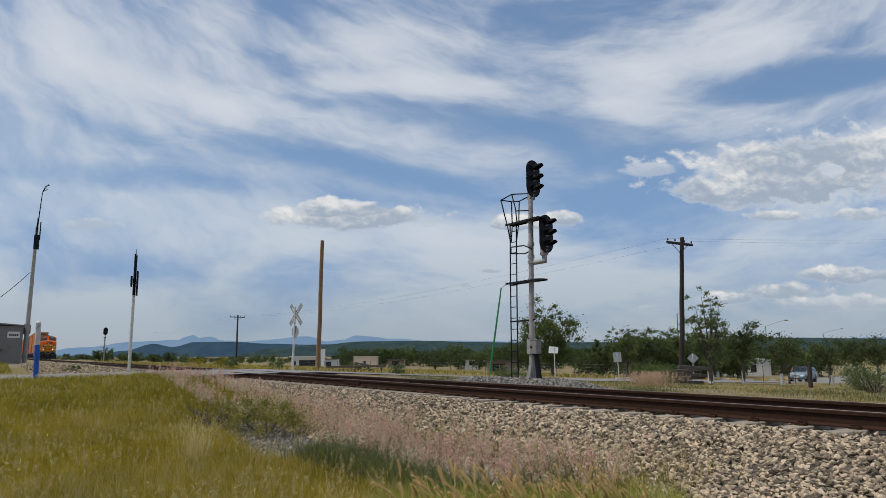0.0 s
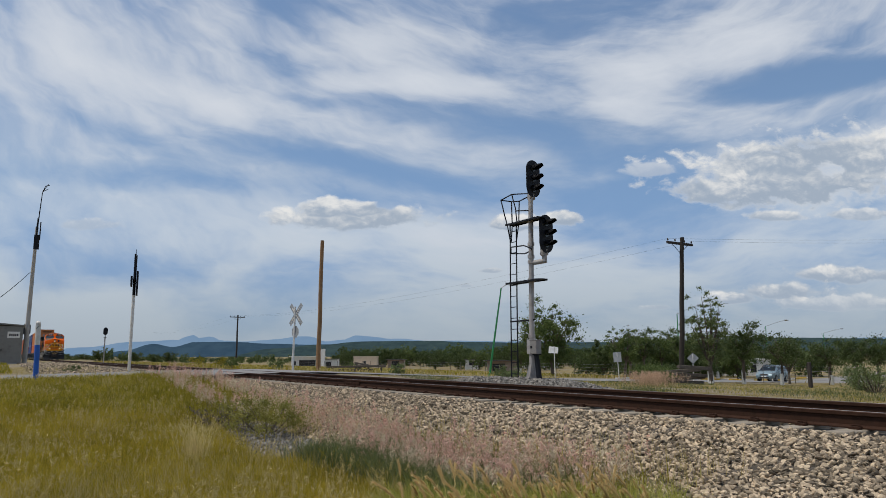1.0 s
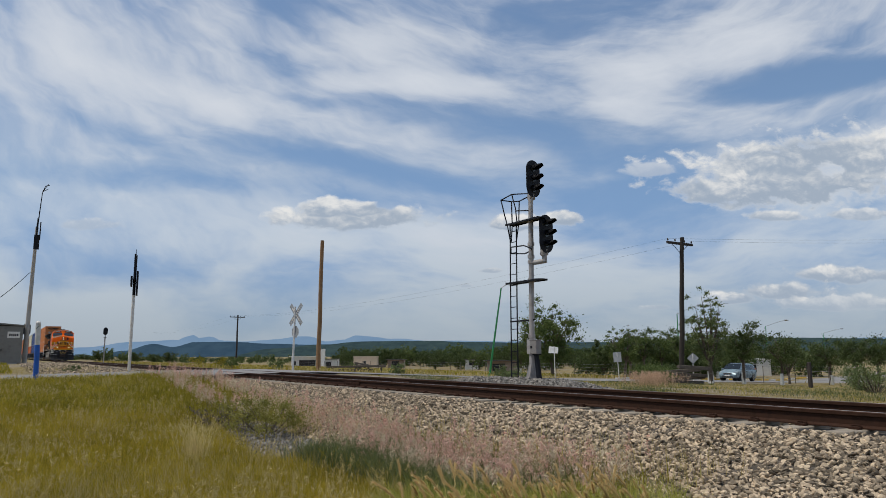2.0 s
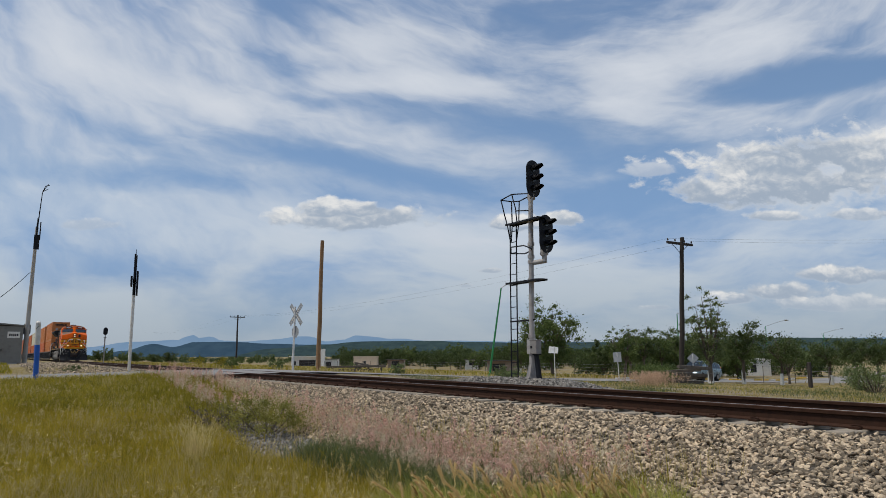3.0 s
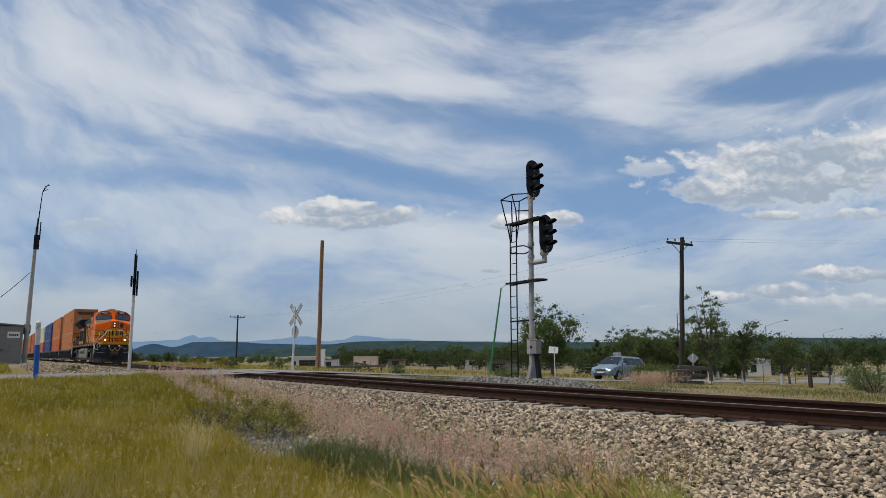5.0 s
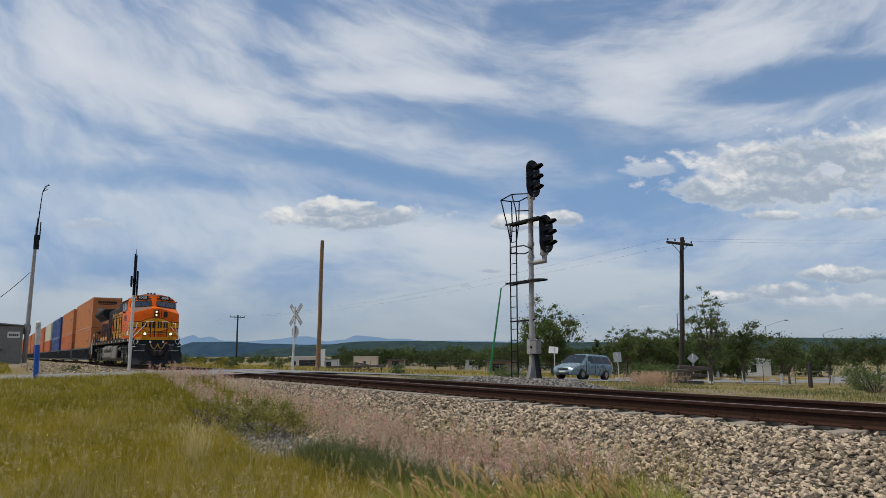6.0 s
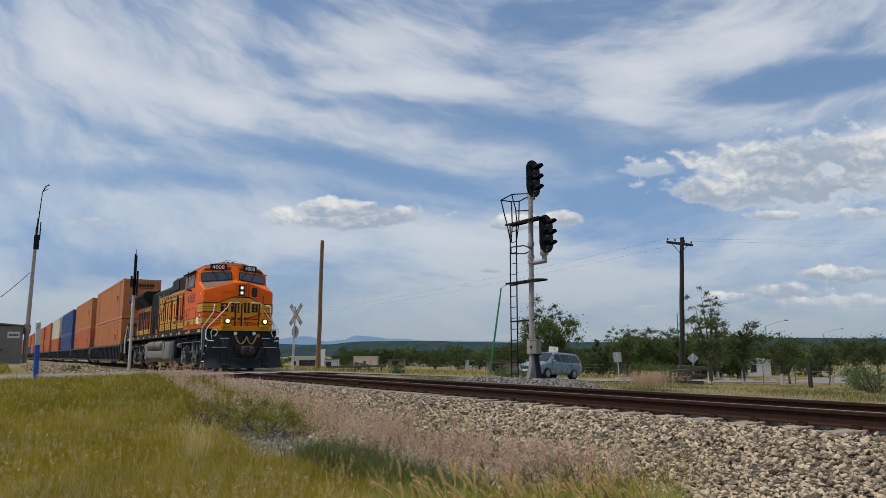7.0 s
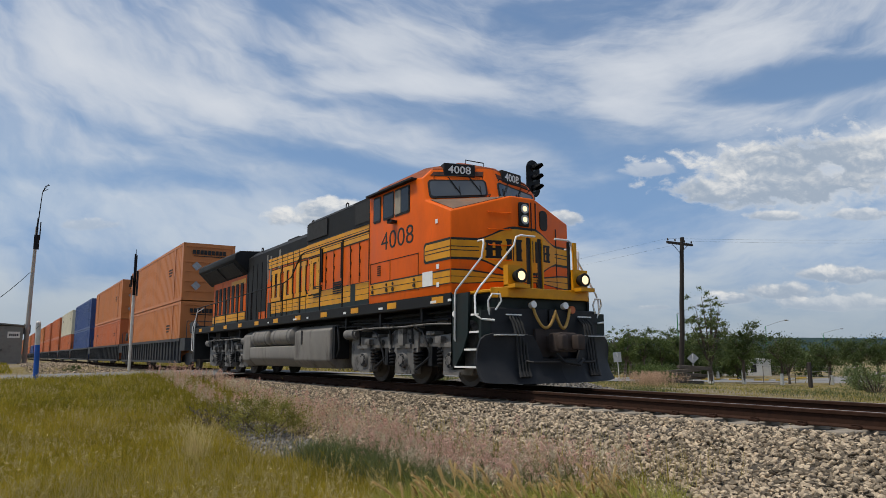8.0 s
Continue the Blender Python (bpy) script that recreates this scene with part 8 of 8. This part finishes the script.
def strew_plumes(name, label, mat, count, where, tall, seed, puff=0.085, bits=34):
    """Feathery grass heads on thin stems, in one mesh."""
    rng = np.random.default_rng(seed)
    verts, faces = [], []
    for _ in range(count):
        x, y, z = where(rng)
        h = tall * rng.uniform(0.6, 1.15)
        ang = rng.uniform(0, math.tau)
        ln = h * rng.uniform(0.05, 0.35)
        top = np.array([x + math.cos(ang) * ln, y + math.sin(ang) * ln, z + h])
        base = np.array([x, y, z - 0.03])
        i = len(verts)
        w = 0.0025
        verts += [(base + (w, 0, 0)).tolist(), (base - (w, 0, 0)).tolist(), top.tolist()]
        faces.append((i, i + 1, i + 2))
        long = puff * rng.uniform(0.9, 1.8)
        axis = (top - base) / np.linalg.norm(top - base)
        d = rng.normal(size=(bits, 3)) * puff * 0.33
        u = rng.uniform(-1, 1, bits)
        c = top - axis * long + axis * (u * long)[:, None] + d * (1 - 0.6 * np.abs(u))[:, None]
        a = rng.normal(size=(bits, 3)) * 0.016 + axis * 0.012
        b = rng.normal(size=(bits, 3)) * 0.007
        tri = np.stack([c - a, c + a, c + b], 1).reshape(-1, 3)
        i = len(verts)
        verts += tri.tolist()
        faces += (np.arange(bits * 3).reshape(-1, 3) + i).tolist()
    return tagged(new(name, mesh_from(name, verts, faces, mat)), label, "grass", kind="stuff")


def plume_belt(x, y, rng):
    dense = noise.noise((x * 0.7, y * 0.9, 4)) + rng.normal(0, 0.2)
    far_side = -3.3 if x > -12 else -2.9
    if -15.0 < x < -10.2 and y < -3.75 + 0.25 * noise.noise((x, y, 2)):
        return False       # bare gravel and a shrub here
    return edge(x) + 0.05 < y < far_side + rng.normal(0, 0.15) and -25 < x < -5.2 and dense > (-0.05 if x > -13 else 0.05)


strew_plumes("pink_grass", "feathery pink natal grass plumes", PINK, 880, meadow(6, 24, 1.0, plume_belt), 0.52, 31)
strew_plumes("cream_grass", "feathery cream grass plumes", CREAM, 950, meadow(6, 22, 1.0, plume_belt), 0.44, 32)
strew_plumes("cream_grass", "small cream seed heads in the meadow", GRASS_STRAW, 1500, meadow(5.4, 24, 1.25, clumpy(on_meadow, 0.6, -0.2)), 0.34, 33, 0.04, 12)


def make_fountain_grass():
    """Arching golden seed heads close by."""
    rng = np.random.default_rng(5)
    verts, faces = [], []
    for k in range(110):
        a = rng.uniform(-0.06, 0.30)
        d = rng.uniform(5.6, 6.9)
        x = d * (AHEAD.x + ASIDE.x * a)
        y = -8.92 + d * (AHEAD.y + ASIDE.y * a)
        z = land_z(x, y)
        h = rng.uniform(0.42, 0.72)
        ang = rng.normal(3.7, 0.9)
        ln = h * rng.uniform(0.15, 0.5)
        n = 14
        pts = []
        for i in range(n + 1):
            u = i / n
            pts.append(np.array([x + math.cos(ang) * ln * u ** 2.2, y + math.sin(ang) * ln * u ** 2.2, z - 0.02 + h * (u - 0.12 * u ** 4)]))
        for i in range(n):
            w = 0.003
            j = len(verts)
            verts += [(pts[i] + (w, 0, 0)).tolist(), (pts[i] - (w, 0, 0)).tolist(), (pts[i + 1] - (w, 0, 0)).tolist(), (pts[i + 1] + (w, 0, 0)).tolist()]
            faces.append((j, j + 1, j + 2, j + 3))
        # bristles over the last part
        for i in range(10, n):
            for q in range(44):
                u = rng.random()
                c = pts[i] * (1 - u) + pts[i + 1] * u
                axis = pts[i + 1] - pts[i]
                axis = axis / np.linalg.norm(axis)
                out = rng.normal(size=3)
                out -= axis * out.dot(axis)
                out /= np.linalg.norm(out)
                tip = c + out * 0.022 * rng.uniform(0.6, 1.3) + axis * 0.03
                s = np.cross(axis, out) * 0.005
                j = len(verts)
                verts += [(c - s).tolist(), (c + s).tolist(), tip.tolist()]
                faces.append((j, j + 1, j + 2))
    tagged(new("fountain_grass", mesh_from("fountain_grass", verts, faces, GOLD_HEAD)), "arching golden fountain grass seed heads", "grass", kind="stuff")
    def spot(rng):
        a = rng.uniform(-0.08, 0.33)
        d = rng.uniform(5.2, 6.9)
        x = d * (AHEAD.x + ASIDE.x * a)
        y = -8.92 + d * (AHEAD.y + ASIDE.y * a)
        return x, y, land_z(x, y)
    strew_blades("fountain_grass_leaves", "yellow-green fountain grass leaves", GRASS_PALE, 10000, spot, 0.56, 0.003, 0.7, 41)


GRASS_PALE = leaf_material("pale_green_grass", (0.17, 0.20, 0.025), (0.52, 0.50, 0.12))
make_fountain_grass()


def make_bush(name, at, rx, rz, count, leaf, mat, seed, label, stems=14, lift=None):
    rng = np.random.default_rng(seed)
    z = land_z(*at) if lift is None else lift
    t = thing(name, pose(at[0], at[1], z), label, "bush")
    bm = bmesh.new()
    rnd = random.Random(seed)
    tips, radii = [], []
    for k in range(stems):
        a = rnd.uniform(0, math.tau)
        tip = Vector((math.cos(a) * rx * rnd.uniform(0.2, 0.95), math.sin(a) * rx * rnd.uniform(0.2, 0.95), rz * rnd.uniform(0.2, 1.0)))
        rod(bm, (tip.x * 0.15, tip.y * 0.15, -0.05), tip, 0.012 + rx * 0.006, 0.004, 5, False)
        tips.append(tip[:])
        radii.append(rx * rnd.uniform(0.22, 0.42))
    part("branchwork", bm, TWIG, t)
    v, f = leaf_cloud(rng, tips, radii, count, leaf)
    v = [(x, y, max(0.0, zz)) for x, y, zz in v]
    o = new("foliage", mesh_from("foliage", v, f, mat))
    o.parent = t


make_bush("bush", (-13.6, -4.35), 0.95, 0.58, 7000, 0.022, WEED, 51, "low olive shrub with tiny yellow flowers by the ballast", 16, -0.85)
make_bush("bush", (-14.2, -5.05), 0.6, 0.42, 900, 0.022, TWIG, 52, "dry brown twiggy shrub at the ballast's foot", 26)
make_bush("bush", (-26.8, 21.8), 1.35, 0.85, 7000, 0.05, LEAF, 53, "green shrub in front of the utility pole", 40)
make_bush("bush", (-27.6, 23.4), 1.0, 0.95, 4200, 0.05, LEAF_DARK, 54, "dark green shrub beside the old sleepers", 18)
make_bush("bush", (-15.6, 22.6), 1.5, 1.15, 3200, 0.04, LEAF_PALE, 55, "wiry grey-green shrub beyond the track", 34)
make_bush("bush", (-17.8, 26.0), 1.1, 1.0, 2400, 0.045, LEAF_PALE, 56, "wiry grey-green shrub beyond the track", 26)
make_bush("bush", (-19.6, 6.2), 0.6, 0.7, 1800, 0.03, LEAF_PALE, 57, "small weedy shrub by the signal", 16)
make_bush("bush", (-40.5, -5.6), 0.45, 0.3, 700, 0.03, LEAF_DARK, 58, "small dark tuft on the gravel", 10)
for i, (x, y, s) in enumerate(((-52, 9, 0.9), (-62, 8.5, 1.0), (-72, 10, 1.1), (-42, 14, 0.7), (-66, 22, 1.0), (-90, 12, 1.2), (-22, 8, 0.5), (-26, 12, 0.6))):
    make_bush("bush", (x, y), s, 0.8 * s, 900, 0.07, (LEAF_PALE, LEAF, GRASS_OLIVE)[i % 3], 60 + i, "low green weedy shrub beyond the track", 10)


def beyond(x0, x1, y0, y1, test=None):
    def spot(rng):
        while True:
            x, y = rng.uniform(x0, x1), y0 + (y1 - y0) * rng.random() ** 1.4
            if abs(road_q(x, y)) > 5.2 and (test is None or test(x, y, rng)) and not (math.hypot((x + 17.4) / 6.0, (y - 4.8) / 2.0) < 0.95):
                return x, y, land_z(x, y)
    return spot


strew_blades("verge_grass", "dry golden verge grass beyond the track", GRASS_STRAW, 20000, beyond(-75, -8, 4.2, 34, lambda x, y, rng: noise.noise((x * 0.25, y * 0.25, 1)) + rng.normal(0, 0.2) > 0.08 + 0.45 * (1 - smooth(4, 9, y))), 0.12, 0.006, 1.2, 71)
strew_blades("verge_grass", "olive verge grass beyond the track", GRASS_OLIVE, 20000, beyond(-75, -8, 4.0, 34, lambda x, y, rng: noise.noise((x * 0.3, y * 0.3, 6)) + rng.normal(0, 0.2) > -0.1 + 0.5 * (1 - smooth(4, 9, y))), 0.10, 0.007, 1.2, 72)
strew_blades("verge_grass", "dry field grass beyond the crossing", GRASS_OLIVE, 14000, beyond(-160, -50, 8, 60), 0.40, 0.04, 0.7, 73)
strew_blades("verge_grass", "golden field grass beyond the crossing", GRASS_STRAW, 9000, beyond(-160, -40, 8, 60), 0.42, 0.04, 0.7, 74)
strew_blades("verge_weeds", "green weeds on the verge beyond the track", GRASS_GREEN, 9000, beyond(-45, -8, 6.0, 26, lambda x, y, rng: noise.noise((x * 0.35, y * 0.35, 12)) + rng.normal(0, 0.1) > 0.16), 0.20, 0.006, 1.1, 77)
strew_plumes("pale_pink_grass", "pale pink plume grass below the pole", CREAM_PINK, 300, lambda rng: (lambda x, y: (x, y, land_z(x, y)))(rng.normal(-20.0, 0.5), rng.normal(13.8, 0.5)), 0.55, 75, 0.10, 40)
strew_blades("verge_grass", "grass on the gravel beside the cabin", GRASS_OLIVE, 6000, beyond(-66, -38, -14, -8.2), 0.22, 0.02, 0.7, 76)


def make_scrub():
    """The low scrub that closes the plain, far off."""
    rng = np.random.default_rng(8)
    centres, radii = [], []
    for i in range(330):
        a = rng.uniform(-0.60, 0.70)
        d = rng.uniform(300, 460)
        c = AHEAD * d + ASIDE * (a * d)
        if abs(c.y - 8.92) < 14:
            continue
        r = rng.uniform(1.0, 2.2)
        centres.append((c.x, c.y - 8.92, -2.6 + r * rng.uniform(0.4, 1.0)))
        radii.append(r)
    v, f = leaf_cloud(rng, centres, radii, 40000, 0.36)
    tagged(new("distant_scrub", mesh_from("distant_scrub", v, f, LEAF_DARK)), "dark green scrub along the edge of the plain", "scrub", kind="stuff")


make_scrub()


def patch_spot(rng):
    x, y = rng.uniform(-14.8, -10.2), rng.uniform(-5.3, -3.9)
    return x, y, max(land_z(x, y), bank_z(y) if y > -4.2 else -9) + rng.uniform(-0.02, 0.015)


scatter_stones("gravel_patch", "grey loose gravel in a gap in the grass", 3200, patch_spot, 0.06, STONE_GREY)


def straw_clump(rng):
    x, y = rng.normal(-11.0, 0.09), rng.normal(-6.3, 0.09)
    return x, y, land_z(x, y)


strew_blades("straw_tussock", "tall pale straw tussock standing over the meadow", STRAW_PALE, 230, straw_clump, 0.84, 0.0026, 0.7, 81)


def small_clumps(rng):
    k = int(rng.integers(0, 9))
    cx = (-14.5, -9.3, -17.0, -8.2, -19.5, -12.5, -21.5, -10.2, -15.8)[k]
    cy = (-7.2, -6.8, -6.6, -7.9, -8.0, -8.6, -6.3, -5.6, -5.9)[k]
    x, y = rng.normal(cx, 0.22), rng.normal(cy, 0.22)
    return x, y, land_z(x, y)


strew_blades("straw_tussock", "loose pale straw tufts in the meadow", GRASS_STRAW, 700, small_clumps, 0.5, 0.003, 0.6, 82)


def around(rng):
    while True:
        x, y = rng.uniform(-24, 16), rng.uniform(-30, -4.6)
        if road_q(x, y) > 5.0:
            return x, y, land_z(x, y)


strew_blades("meadow_grass", "dry meadow grass round about", GRASS_GOLD, 10000, around, 0.22, 0.008, 0.9, 91)


def underfoot(rng):
    r, a = 6.5 * rng.random() ** 0.5, rng.uniform(0, math.tau)
    x, y = r * math.cos(a), -9.5 + r * math.sin(a)
    return (x, y, land_z(x, y)) if y < -4.9 else (x, -10.0 - r, land_z(x, -10.0 - r))


strew_blades("meadow_grass", "short golden meadow grass underfoot", GRASS_OLIVE, 14000, underfoot, 0.17, 0.005, 0.9, 92)
# ---- what moves ----
def motions():
    nose = ((0.0, -165.6), (0.5, -155.9), (1.0, -146.2), (1.5, -136.5), (2.25, -122.4), (3.0, -108.3), (3.5, -98.7), (4.0, -89.0), (4.5, -79.4),
            (5.25, -65.0), (6.0, -50.4), (6.5, -40.75), (7.0, -30.95), (7.5, -21.1), (8.0, -11.35))
    walk(loco, [(t, pose(x, 0, 0)) for t, x in nose])
    for car, off, z in cars:
        walk(car, [(t, pose(x + off, 0, z)) for t, x in nose])
    # wheels roll with the train
    def rolled(t):
        for (t0, x0), (t1, x1) in zip(nose, nose[1:]):
            if t <= t1:
                return x0 + (x1 - x0) * (t - t0) / (t1 - t0)
        return nose[-1][1]
    times = [i / 30 for i in range(241)]
    for spots, r in ((axle_spots, 0.533), (car_wheels, 0.46)):
        turns = [(t, math.degrees((rolled(t) - nose[0][1]) / r)) for t in times]
        for w, x, z in spots:
            walk(w, [(t, Matrix.Translation((x, 0, z)) @ Matrix.Rotation(radians(a % 360), 4, "Y")) for t, a in turns])

    # the van slows as it nears the crossing
    stops = ((0.0, 73.3), (0.5, 68.4), (1.0, 63.2), (1.5, 58.1), (2.25, 51.6), (3.0, 45.4), (3.5, 41.4), (4.0, 37.7), (4.5, 34.2), (5.25, 29.9), (6.0, 26.5), (6.5, 24.4), (7.0, 22.5), (7.5, 21.1), (8.0, 20.0))
    rows = []
    for t, y in stops:
        s = y / ROAD_DIR.y
        c = ROAD_AT + ROAD_DIR * s + ROAD_OUT * 0.6
        rise_by = (road_z(y - 1) - road_z(y + 1)) / 2
        rows.append((t, pose(c.x, c.y, road_z(y) + 0.012, 0, -math.degrees(math.atan(rise_by)), math.degrees(math.atan2(ROAD_DIR.y, ROAD_DIR.x)))))
    walk(van, rows)

    def van_gone(t):
        for (t0, y0), (t1, y1) in zip(stops, stops[1:]):
            if t <= t1:
                return (stops[0][1] - (y0 + (y1 - y0) * (t - t0) / (t1 - t0))) / 0.968
        return (stops[0][1] - stops[-1][1]) / 0.968
    for w, x, y, z in van_wheels:
        walk(w, [(t, Matrix.Translation((x, y, z)) @ Matrix.Rotation(van_gone(t) / 0.335, 4, "Y")) for t in times])


motions()
